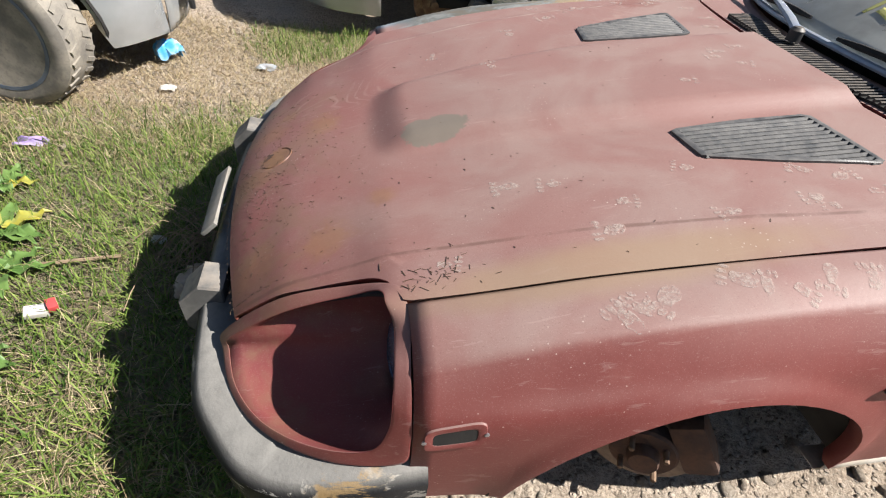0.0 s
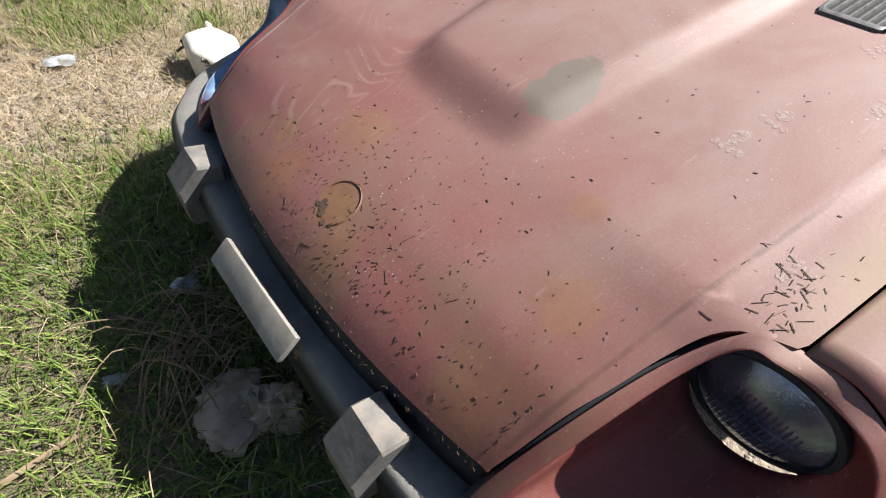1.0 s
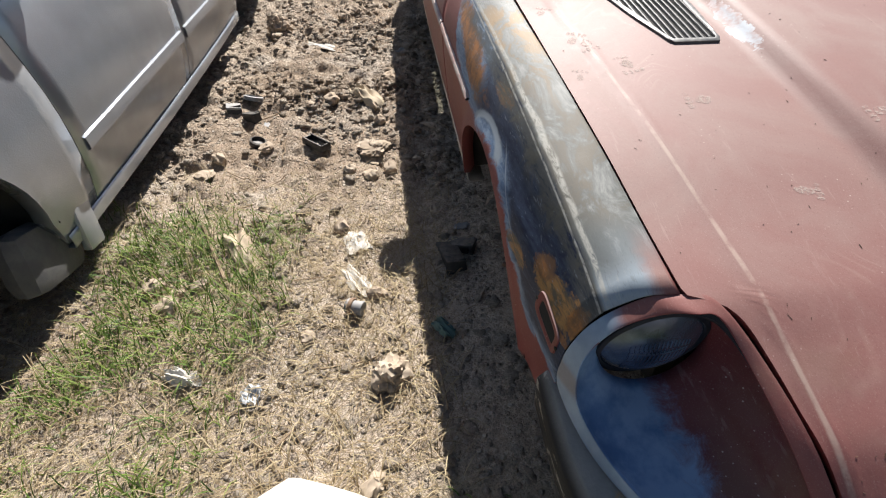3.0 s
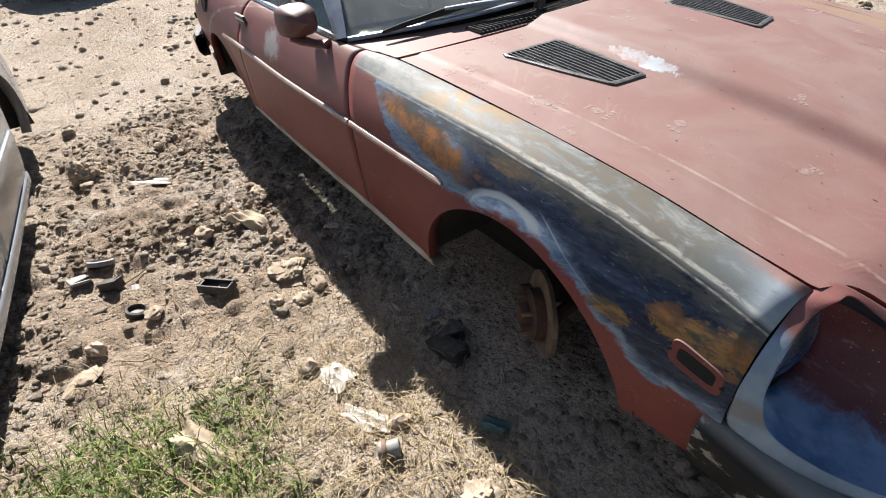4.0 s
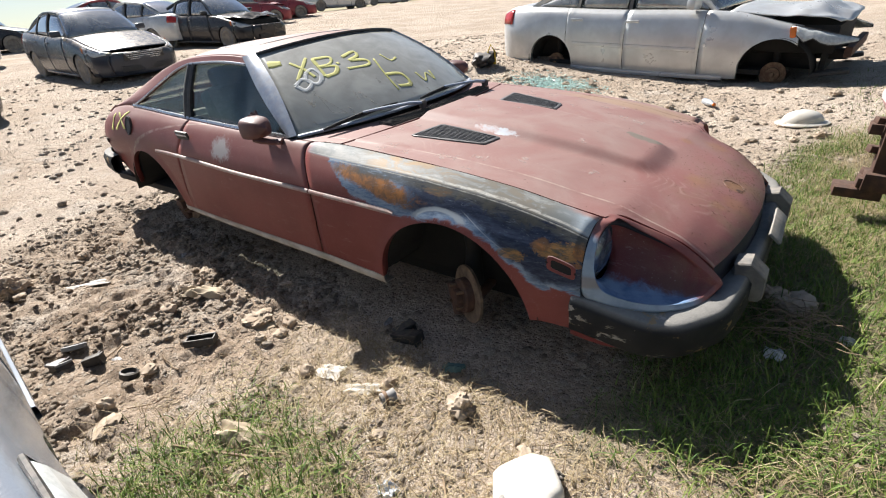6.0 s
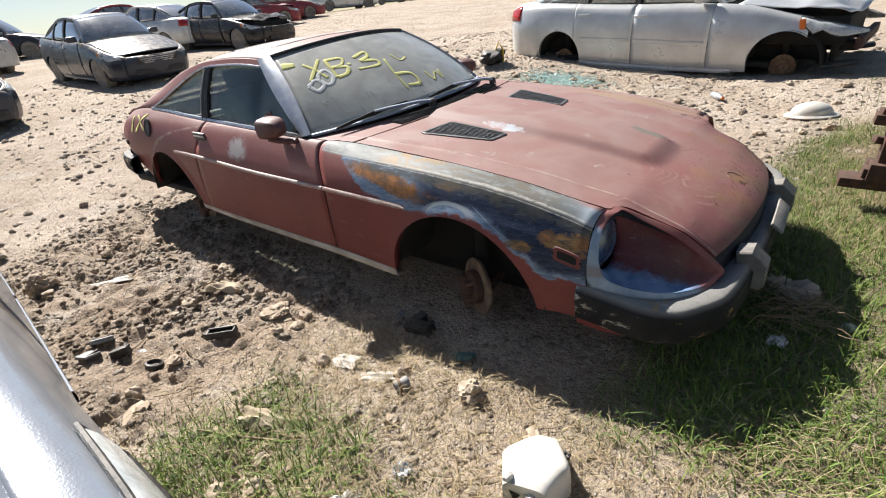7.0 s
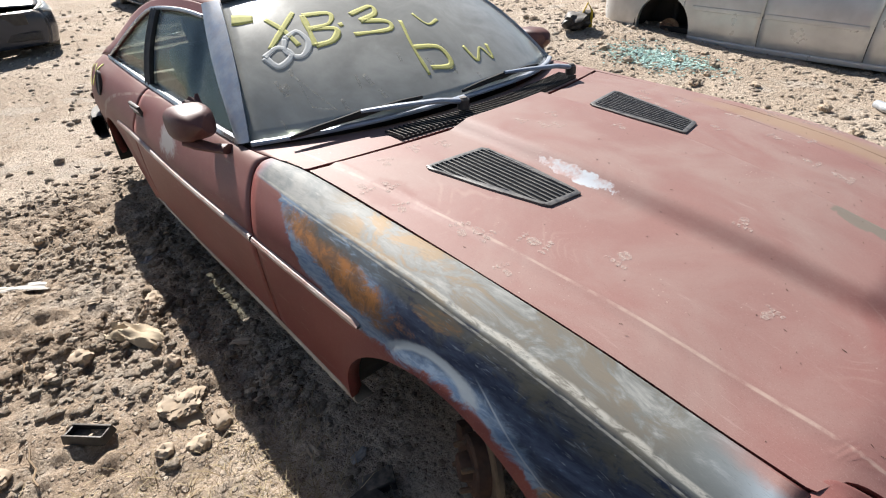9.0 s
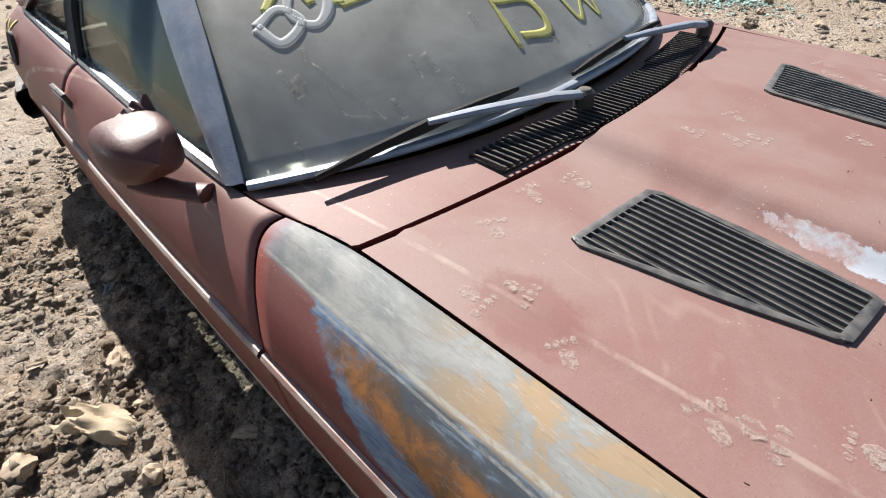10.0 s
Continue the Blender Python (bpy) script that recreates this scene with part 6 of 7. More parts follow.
        if detail:
            seal = [Vector((r_[0].x, sgn * r_[0].y, r_[0].z)) for r_ in rows] + [Vector((r_[-1].x, sgn * r_[-1].y, r_[-1].z)) for r_ in reversed(rows)]
            part("lamp_seal", tube([*seal, seal[0]], .006, 6), BLACK, lamp)
            c = body((lamp_long + .004) * L, lamp_v + .65)
            if lamp_v < 0.9:
                part("turn_signal", box(.06, .02, .11, (c.x, sgn * (c.y + .008), c.z), (0, 8, 0), round_by=.008), AMBER, lamp, "amber turn signal")
        rows = [[body(x, v) + Vector((.006, .008, 0)) for v in (.3, .7, 1.1, 1.5)] for x in (L * (.945 + .055 * i / 6) for i in range(7))]
        sheet("tail_lamp", grid(rows, mirror=mirror), (.4, sgn, 0), TAIL_RED, ob, "red tail lamp", .01)
    cowl_x = .27 * L

    def top(x, s, crown=.045):
        e = body(x, 0)
        return Vector((x, s * e.y, e.z + crown * (1 - s * s)))
    rows = []
    for i in range(21):
        x = .03 * L + (cowl_x - .03 * L + .06) * i / 20
        rows.append([top(x - .10 * (1 - s * s) * (1 - i / 20), s) for s in (-1 + j / 10 for j in range(21))])
    if crushed:
        for row in rows:
            for p in row:
                f = smooth(cowl_x, .03 * L, p.x)
                p.z += f * (.16 + .10 * noise.noise(p * 2.1) + .05 * noise.noise(p * 5.0))
                p.x += f * .10
    sheet("bonnet", grid(rows), (0, 0, 1), paint, ob, "buckled bonnet standing proud" if crushed else "", .008)
    if crushed:
        part("engine_bay", box(.8, 1.3, .3, (.62, 0, .62), round_by=.04), DARK, ob)
    rows = [[Vector((body(.0, v).x - .13 * (1 - s * s) - .02 * math.sin(math.pi * v / 4), s * body(.0, v).y, body(.0, v).z)) for s in (-1 + j / 10 for j in range(21))] for v in (4 * k / 10 for k in range(11))]
    if noseless:
        part("crash_bar", box(.07, 1.35, .11, (.10, 0, .50), round_by=.015), RUST_DARK, ob, "bare rusted crash bar")
        part("radiator_support", box(.06, 1.30, .40, (.30, 0, .50), round_by=.02), DARK, ob, "dark radiator support")
        for s_ in (1, -1):
            part("chassis_leg", box(.50, .10, .11, (.35, s_ * .48, .46), round_by=.012), DARK, ob)
            part("undertray_scrap", box(.35, .28, .05, (.22, s_ * .62, .28), (4, 10, 8), round_by=.02), BLACK, ob)
    else:
        sheet("front_bumper", grid(rows), (-1, 0, 0), paint, ob, "", .006)
    if detail and not noseless:
        g = part("grille", box(.03, .80, .15, (-.125, 0, .555), (0, -6, 0), round_by=.012), BLACK, ob, "dark radiator grille")
        for k in range(grille_bars):
            part("grille_bar", box(.03, .76 - .05 * k, .014, (-.138 + .002 * k, 0, .61 - .036 * k), (0, -6, 0), round_by=.004), CHROME if bright_grille else BLACK, g)
        part("lower_intake", box(.03, 1.0, .10, (-.125, 0, .33), round_by=.015), BLACK, ob)
    rows = [[top(L * (.865 + .13 * i / 8), s, .03) for s in (-1 + j / 10 for j in range(21))] for i in range(9)]
    sheet("boot_lid", grid(rows), (0, 0, 1), paint, ob, "", .006)
    rows = [[Vector((L + .06 * (1 - s * s), s * body(L, v).y, body(L, v).z)) for s in (-1 + j / 10 for j in range(21))] for v in (4 * k / 10 for k in range(11))]
    sheet("rear_bumper", grid(rows), (1, 0, 0), paint, ob, "", .006)
    # cabin
    wx, rx0, rx1, bx = .315 * L, .445 * L, (.80 if hatch else .70) * L, (.94 if hatch else .885) * L
    ty = .66 * W

    def roof(f, s):
        x = rx0 + (rx1 - rx0) * f
        return Vector((x - .07 * (1 - s * s) * (1 - 2 * f), s * ty * (1 - .04 * (2 * f - 1) ** 2), height - .05 * (2 * f - .9) ** 2 - .035 * s * s))
    sheet("roof", grid([[roof(i / 12, -1 + j / 8) for j in range(17)] for i in range(13)]), (0, 0, 1), paint, ob, "", .02)
    front = [[Vector((wx - .16 * (1 - s * s), s * body(wx, 0).y * .97, body(wx, 0).z + .045 * (1 - s * s))).lerp(roof(0, s), f) + Vector((-.02, 0, .03)) * math.sin(math.pi * f) for s in (-1 + j / 8 for j in range(17))] for f in (k / 8 for k in range(9))]
    sheet("windscreen", grid(front), (-1, 0, 1), CAR_GLASS, ob, "dusty windscreen", .006)
    rear = [[Vector((bx + .10 * (1 - s * s), s * body(bx, 0).y * .95, body(bx, 0).z + .03 * (1 - s * s))).lerp(roof(1, s), f) + Vector((.02, 0, .03)) * math.sin(math.pi * f) for s in (-1 + j / 8 for j in range(17))] for f in (k / 8 for k in range(9))]
    sheet("rear_screen", grid(rear), (1, 0, 1), CAR_GLASS, ob, "", .006)
    for mirror in (False, True):
        sgn = -1 if mirror else 1

        def edge(x):
            """The roof's edge line over x, from pillar foot to pillar foot."""
            if x < rx0:
                return front[0][-1].lerp(front[-1][-1], max(0.0, (x - wx) / (rx0 - wx)))
            if x > rx1:
                return rear[-1][-1].lerp(rear[0][-1], min(1.0, (x - rx1) / (bx - rx1)))
            return roof((x - rx0) / (rx1 - rx0), 1.0)
        for x0, x1 in ((wx + .10, .535 * L), (.555 * L, .70 * L), (.715 * L, bx - .16)):
            rows = []
            for i in range(11):
                x = x0 + (x1 - x0) * i / 10
                a = body(x, 0) + Vector((0, -.015, .01))
                b = edge(x)
                b = Vector((x, b.y, b.z)) + Vector((0, .012, -.05))
                if b.z < a.z + .01:
                    b.z = a.z + .01
                rows.append([a.lerp(b, k / 5) + Vector((0, .02, 0)) * math.sin(math.pi * k / 5) for k in range(6)])
            sheet("side_window", grid(rows, mirror=mirror), (0, sgn, .3), CAR_GLASS, ob, "", .005)
        rows = []
        for i in range(40):
            x = wx + (bx - wx) * i / 39
            b = edge(x)
            rows.append([b + Vector((-.01, -.02, .012)), b + Vector((0, .012, .004)), b + Vector((0, .018, -.025)), b + Vector((0, .010, -.055)), b + Vector((0, -.03, -.05))])
        part("roof_rail", grid(rows, close_v=True, mirror=mirror), paint, ob)
        for x, wd in ((.545 * L, .05), (.708 * L, .04)):
            a, b = body(x, 0) + Vector((0, -.005, 0)), edge(x) + Vector((0, .016, -.03))
            rows = [[p + Vector((dx, dy, 0)) for dx, dy in ((-wd / 2, -.03), (-wd / 2, .006), (wd / 2, .006), (wd / 2, -.03))] for p in (a, a.lerp(b, .5) + Vector((0, .018, 0)), b)]
            part("door_pillar", grid(rows, close_v=True, mirror=mirror), BLACK, ob)
    part("cabin_floor", box(.62 * L, 1.5, .06, (.5 * L, 0, .26), round_by=.01), DARK, ob)
    part("dashboard", box(.4, 1.35, .25, (wx + .12, 0, .82), round_by=.06), BLACK, ob)
    for y in (.37, -.37):
        part("seat", box(.16, .5, .62, (.56 * L, y, .74), (0, 18, 0), round_by=.06), SEAT, ob)
    for k, (cx, cz, r) in enumerate(arches):
        for sgn in (1, -1):
            if wheels == "all":
                road_wheel(ob, cx, sgn * (W - .12), .315 + lift, sgn, .315, steer if k == 0 else 0.0) if detail else part("tyre", turned(((.2, -.1), (.30, -.1), (.315, -.07), (.315, .07), (.30, .1), (.2, .1), (.15, .05)), 28, None, Matrix.Translation((cx, sgn * (W - .12), .315)) @ Matrix.Rotation(radians(-90 * sgn), 4, "X")), TYRE, ob)
            elif wheels == "none":
                bare_hub(ob, cx, sgn * (W - .20), .24, sgn)
    return ob


def stand(x, y, yaw, sink=0.0, pitch=0.0):
    """A car's place: its nose at x, y, heading so that aft is at yaw degrees."""
    return Matrix.Translation((x, y, ground_level(x, y) - sink)) @ Matrix.Rotation(radians(yaw), 4, "Z") @ Matrix.Rotation(radians(-pitch), 4, "Y")


SILVER_DARK = car_paint("scratched_silver_paint", (0.43, 0.46, 0.50), 0.2, 0.12, 0.55)
grey_car = saloon("saloon_car", "silver saloon without wheels standing low on the soil", stand(-0.55, 4.14, 0.5, 0.03, 0.6), SILVER_DARK, 4.7, 1.82, 1.45, "none", lamp_v=1.0, lamp_long=0.15, front_cut=.312, mid_cut=.52, arch_at=.188, mould_v=2.75, blunt=0.10)
part("wing_end", box(.09, .03, .17, (1.36, -.865, .20), (0, 14, 4), round_by=.012), SILVER_DARK, grey_car, "torn lower end of the front wing")
part("wing_lining", box(.30, .10, .20, (1.22, -.80, .20), (0, 20, 10), round_by=.05), GREY_PLASTIC_DARK, grey_car, "loose dark wing lining")
saloon("saloon_car", "pale silver saloon without wheels, its bonnet buckled", stand(-0.20, -4.47, -1.0, 0.20, 4.2), SILVER, 4.55, 1.83, 1.46, "none", crushed=True, noseless=True, arch_at=.162)
saloon("hatchback_car", "light grey hatchback on dusty tyres", stand(-1.22, 3.16, 200, 0.0, -0.9), GREY_SILVER, 4.1, 1.70, 1.45, "all", hatch=True, steer=-27, arch_at=.15)
row = "cars across the yard"
saloon("saloon_car", "dusty dark blue saloon with a bright barred grille", stand(11.3, -0.75, 4, 0.05, 4.4), NAVY, 4.6, 1.78, 1.46, "all", grille_bars=4, group=row)
saloon("saloon_car", "black saloon with a crumpled bonnet", stand(14.2, -5.5, 12, 0.05, 4.4), INK, 4.7, 1.8, 1.46, "all", crushed=True, group=row)
saloon("saloon_car", "dark blue saloon seen at the nose", stand(9.3, 2.7, 12, 0.05, 4.4), NAVY, 4.6, 1.8, 1.45, "all", group=row)
saloon("saloon_car", "dusty silver saloon behind the others", stand(21.5, -3.0, 200, 0.05, -4.4), SILVER, 4.6, 1.78, 1.46, "all", False, group=row)
saloon("saloon_car", "faded silver and red saloon", stand(23.0, 2.6, 200, 0.05, -4.4), SILVER, 4.6, 1.78, 1.5, "all", False, group=row)
saloon("saloon_car", "wrecked dull red car far off", stand(22.5, -11.5, 80, 0.1, 2), MAROON, 4.5, 1.75, 1.4, "all", False, True, group=row)
saloon("saloon_car", "dull red car among far wrecks", stand(24.5, -14.5, 70, 0.1, 2), MAROON, 4.5, 1.75, 1.45, "all", False, group=row)
saloon("saloon_car", "dusty red car far across the yard", stand(26.0, -7.0, 100, 0.1, 2), MAROON, 4.5, 1.75, 1.45, "all", False, group=row)
saloon("saloon_car", "grey car far across the yard", stand(27.5, -21.0, 75, 0.1, 2), GREY_SILVER, 4.5, 1.75, 1.45, "all", False, group=row)
saloon("saloon_car", "white car far across the yard", stand(29.5, -27.0, 80, 0.1, 2), WHITE, 4.6, 1.8, 1.6, "all", False, hatch=True, group=row)
saloon("saloon_car", "white car far across the yard", stand(26.0, 1.5, 80, 0.1, 2), WHITE, 4.6, 1.8, 1.5, "all", False, group=row)
saloon("saloon_car", "black car far across the yard", stand(24.0, -2.0, 60, 0.1, 2), INK, 4.6, 1.8, 1.6, "all", False, hatch=True, group=row)


# ---- marks and litter on the coupe ----
def on_car(x, y, lift):
    """A place on the bonnet, or on the wing beside it."""
    if abs(y) < bonnet_half(x) - 0.004:
        return Vector((x, y, bonnet_z(x, y) + lift))
    lo, hi = 0.0, 5.0
    for _ in range(24):
        mid = (lo + hi) / 2
        lo, hi = (mid, hi) if skin(x, mid).y < abs(y) else (lo, mid)
    p = skin(x, lo)
    return Vector((x, math.copysign(p.y, y), p.z + lift))


rng = random.Random(5)


def paw(x, y, heading, size=1.0, smear=0.0):
    """A dusty paw print: a pad and four toes."""
    bm = bmesh.new()
    spots = [(0.0, 0.0, 0.019, 0.015)] + [(0.026 + 0.006 * math.cos(k), 0.0125 * k2, 0.0085, 0.0062) for k, k2 in ((0.6, -1.7), (0.0, -0.6), (0.0, 0.6), (0.6, 1.7))]
    c, s = math.cos(heading), math.sin(heading)
    for px, py, rx, ry in spots:
        size_now = 0.72 * size
        rx, ry = rx * 0.72 * size * rng.uniform(0.8, 1.15) * (1 + smear), ry * 0.72 * size * rng.uniform(0.8, 1.15)
        ring = []
        for k in range(14):
            a = 2 * math.pi * k / 14
            w = rng.uniform(0.72, 1.1)
            lx, ly = px * size_now + rx * w * math.cos(a), py * size_now + ry * w * math.sin(a)
            ring.append(bm.verts.new(on_car(x + c * lx - s * ly, y + s * lx + c * ly, 0.0008)))
        bm.faces.new(ring)
    facing(bm, (0, 0, 1))
    part("paw_print", bm, PAW, bonnet)


PRINTS = ((.234, -.373), (.317, -.39), (.579, -.40), (.64, -.306), (.422, -.474), (.377, -.543), (.592, -.542), (.791, -.446), (.847, -.477), (.757, -.528), (.776, -.556), (.877, -.528), (.084, -.548), (.892, .054), (.909, -.026), (.72, -.096),
          (1.025, .319), (.959, .081), (1.048, .511), (1.0, .625), (.867, .024), (.69, .589), (.847, .621), (.565, .502), (.963, .58), (.569, .508), (.54, .615), (.667, .561), (1.06, .40))
for x, y in PRINTS:
    paw(x, y, rng.choice((0.1, 3.2, 2.9, -0.3)) + rng.uniform(-0.4, 0.4), rng.uniform(0.95, 1.3), rng.choice((0, 0, 0.3)))
for x, y in ((.356, -.715), (.40, -.70), (.551, -.705), (.60, -.72), (.52, -.69), (.33, -.73), (.72, -.72), (.66, -.70), (.80, -.735), (.30, .12), (.17, .33), (.42, .40)):
    paw(x, y, rng.uniform(0, 6.28), rng.uniform(0.9, 1.4), 0.3)

# husks and needles blown against the front of the bonnet
verts, faces = [], []
while len(verts) < 8 * 900:
    kind = rng.random()
    if kind < 0.66:
        x, y = -0.375 + abs(rng.gauss(0, 0.15)), max(-0.46, min(0.46, rng.gauss(-0.12, 0.24)))
        if x > -0.02 and rng.random() < 0.6:
            continue
    elif kind < 0.80:
        x, y = rng.gauss(-0.26, 0.07), rng.gauss(-0.14, 0.09)
    elif kind < 0.87:
        x, y = rng.gauss(0.05, 0.05), rng.gauss(-0.575, 0.025)
    else:
        x, y = rng.uniform(-0.2, 0.75), rng.uniform(-0.63, 0.63)
    x = max(x, -0.375 + 0.28 * y * y)
    if abs(y) > bonnet_half(x) - 0.012:
        continue
    a, ln, w = rng.uniform(0, 6.28), 0.0016 + 0.0050 * rng.random() ** 1.8, rng.uniform(0.0002, 0.00045)
    if rng.random() < 0.04 or 0.80 <= kind < 0.87:
        ln *= 3.0
    p, d = on_car(x, y, 0.0), Vector((math.cos(a), math.sin(a), 0))
    q = on_car(x + d.x * ln, y + d.y * ln, 0.0)
    n = Vector((-d.y, d.x, 0)) * w
    k = len(verts)
    for e in (p, q):
        for side in (n, -n):
            for up in (0.0005, 0.0005 + 2 * w):
                verts.append(e + side + Vector((0, 0, up)))
    faces += [(k, k + 1, k + 3, k + 2), (k + 4, k + 5, k + 7, k + 6), (k, k + 1, k + 5, k + 4), (k + 2, k + 3, k + 7, k + 6), (k + 1, k + 3, k + 7, k + 5)]
me = bpy.data.meshes.new("seed_husks")
me.from_pydata(verts, [], faces)
me.materials.append(SEEDS)
tagged(new("seed_husks", me), "small dry husks scattered over the red bonnet", "debris", "", "stuff").matrix_world = CAR
# rust hole with lifted paint
rows = [[on_car(-0.262 + r * math.cos(a), -0.036 + r * math.sin(a), h) for a in (-2.6 + 2 * math.pi * k / 26 for k in range(17))] for r, h in ((0.0365, 0.0), (0.038, 0.0022), (0.0395, 0.0))]
part("lifted_paint_edge", grid(rows), RED, bonnet)
bm = bmesh.new()
for cx, cy, r in ((-0.281, -0.022, 0.008), (-0.289, -0.030, 0.006), (-0.284, -0.010, 0.005), (-0.297, -0.046, 0.005), (-0.276, -0.016, 0.006), (-0.291, -0.060, 0.004)):
    bm.faces.new([bm.verts.new(on_car(cx + r * rng.uniform(0.6, 1.2) * math.cos(a), cy + r * rng.uniform(0.6, 1.2) * math.sin(a), 0.0012)) for a in (2 * math.pi * k / 12 for k in range(12))])
part("rust_holes", facing(bm, (0, 0, 1)), RUST_DARK, bonnet, "rust holes through the bonnet")


# paint-pen marks on the windscreen
def stroke(name, points, width, material):
    pts = line3([Vector((s, f, 0)) for s, f in points], 8 * len(points)) if len(points) > 2 else [Vector((*points[0], 0)).lerp(Vector((*points[1], 0)), k / 7) for k in range(8)]
    rows = []
    for i, p in enumerate(pts):
        d = pts[min(i + 1, len(pts) - 1)] - pts[max(i - 1, 0)]
        d = Vector((d.x * 0.61, d.y * 0.55, 0)).normalized()
        n = Vector((-d.y / 0.61, d.x / 0.55, 0)) * width / 2 * (0.8 + 0.4 * noise.noise(p * 9))
        row = []
        for k in (-1, -0.4, 0.4, 1):
            q = p + n * k
            s, f = max(-1, min(1, q.x)), max(0, min(1, q.y))
            row.append(screen_point(s, f) + Vector((-0.0014, 0, 0.0010)))
        rows.append(row)
    sheet(name, grid(rows), (-1, 0, 1), material, screen, "", 0.0008)


for pts in (((.80, .763), (.738, .650), (.70, .525)), ((.638, .775), (.738, .663), (.838, .537)),
            ((.625, .50), (.612, .62), (.60, .738)), ((.60, .738), (.45, .713), (.49, .638), (.613, .625)), ((.613, .625), (.475, .588), (.525, .515), (.625, .50)),
            ((.445, .613), (.420, .613)), ((.338, .675), (.175, .713), (.188, .650), (.312, .613)), ((.312, .613), (.163, .575), (.188, .513), (.40, .525)),
            ((.075, .562), (.137, .375), (.163, .175)), ((.137, .363), (-.012, .325), (.0, .20), (.125, .213)), ((-.175, .30), (-.188, .188), (-.287, .263), (-.312, .175), (-.362, .275)), ((-.05, .60), (-.08, .50), (-.18, .52))):
    stroke("yellow_mark", pts, 0.021 if pts[0][0] > 0.1 else 0.013, YELLOW_MARK)
for pts in (((.875, .488), (.80, .537), (.75, .475), (.825, .413), (.875, .488)), ((.75, .588), (.675, .625), (.65, .525), (.713, .45), (.775, .50), (.75, .588))):
    stroke("white_mark", pts, 0.022, WHITE_MARK)
stroke("old_sticker", ((.97, .815), (.86, .790)), 0.05, YELLOW_MARK)
for k in range(16):
    s, f = rng.uniform(-0.2, 0.95), rng.uniform(0.08, 0.4)
    stroke("dust_smear", ((s, f), (s + rng.uniform(-0.02, 0.02), f - rng.uniform(0.03, 0.09))), rng.uniform(0.006, 0.018), SMEAR)
for a, b in (((.775, .325), (.663, .10)), ((.775, .325), (.75, .138)), ((.75, .138), (.663, .10))):
    stroke("sticker_edge", (a, b), 0.004, SMEAR)

# ---- things on the ground ----
WHITE_PLASTIC = surface("yellowed_white_plastic", (0.62, 0.60, 0.55), (0.52, 0.49, 0.42), 0.45, 0, 6, 0.25, 0.1)
PAPER = surface("pale_sheet", (0.62, 0.60, 0.56), (0.48, 0.45, 0.40), 0.8, 0, 10, 0.2, 0.1)
TARP = surface("dirty_cream_sheet", (0.42, 0.345, 0.24), (0.28, 0.21, 0.135), 0.85, 0, 8, 0.3, 0.3)
BLUE = surface("blue_plastic", (0.06, 0.36, 0.72), (0.45, 0.62, 0.72), 0.45, 0, 14)
TEAL = surface("teal_plastic", (0.05, 0.11, 0.11), (0.08, 0.15, 0.15), 0.6, 0, 14)
PURPLE = surface("purple_plastic", (0.30, 0.20, 0.48), (0.45, 0.38, 0.55), 0.6, 0, 14)
RED_CARD = surface("red_card", (0.50, 0.06, 0.06), (0.4, 0.05, 0.05), 0.6)
FOIL = surface("crumpled_clear_wrapper", (0.50, 0.52, 0.54), (0.35, 0.38, 0.42), 0.3, 0.2, 20)
LEAF = surface("broad_green_leaf", (0.075, 0.15, 0.032), (0.12, 0.20, 0.05), 0.5, 0, 14, 0, 0.1)
LEAF_OLD = surface("yellowing_leaf", (0.36, 0.32, 0.04), (0.24, 0.25, 0.06), 0.55, 0, 14)
STICK = surface("dry_twig", (0.30, 0.22, 0.14), (0.20, 0.14, 0.09), 0.9, 0, 20)
GREY_PLASTIC = surface("weathered_grey_plastic", (0.20, 0.21, 0.22), (0.30, 0.30, 0.30), 0.6, 0, 10, 0.4)
MINT = surface("mint_bumper_plastic", (0.42, 0.52, 0.48), (0.52, 0.58, 0.54), 0.5, 0, 8, 0.3)
PINK = surface("faded_pink_plastic", (0.50, 0.27, 0.28), (0.58, 0.36, 0.36), 0.5, 0, 8, 0.3)


def ground_at(x, y, lift=0.0, yaw=0.0):
    return Matrix.Translation((x, y, ground_z(x, y) + lift)) @ Matrix.Rotation(radians(yaw), 4, "Z")


# the white washer tank
tank = thing("plastic_tank", "cracked white plastic tank lying on dry grass", "tank", ground_at(-0.115, 2.45, 0.0, 0) @ Matrix.Scale(0.78, 4))
rows = []
for k in range(13):
    f = k / 12
    # from the blunt spout end to the square lid end
    w = min(.080 + .110 * f, .128, .205 - .175 * f)
    h = spline(f, (0, .068), (.06, .082), (.25, .092), (.6, .080), (.93, .040), (1, .018))
    cx, cz = -0.145 + 0.32 * f, 0.10 - 0.055 * f
    n = spline(f, (0, .45), (.25, .42), (.5, .34), (1, .36))
    row = []
    for j in range(28):
        a = 2 * math.pi * j / 28
        ca, sa = math.cos(a), math.sin(a)
        row.append(Vector((w * math.copysign(abs(ca) ** n, ca), cx, cz + h * math.copysign(abs(sa) ** n, sa))))
    rows.append(row)
bm = grid(rows, close_v=True)
for end in (rows[0], rows[-1]):
    bm.faces.new([bm.verts.new(p) for p in end])
turn_tank = pose(0, 0, 0, 0, 0, 197)
bmesh.ops.transform(bm, matrix=turn_tank, verts=bm.verts)
part("shell", bm, WHITE_PLASTIC, tank)
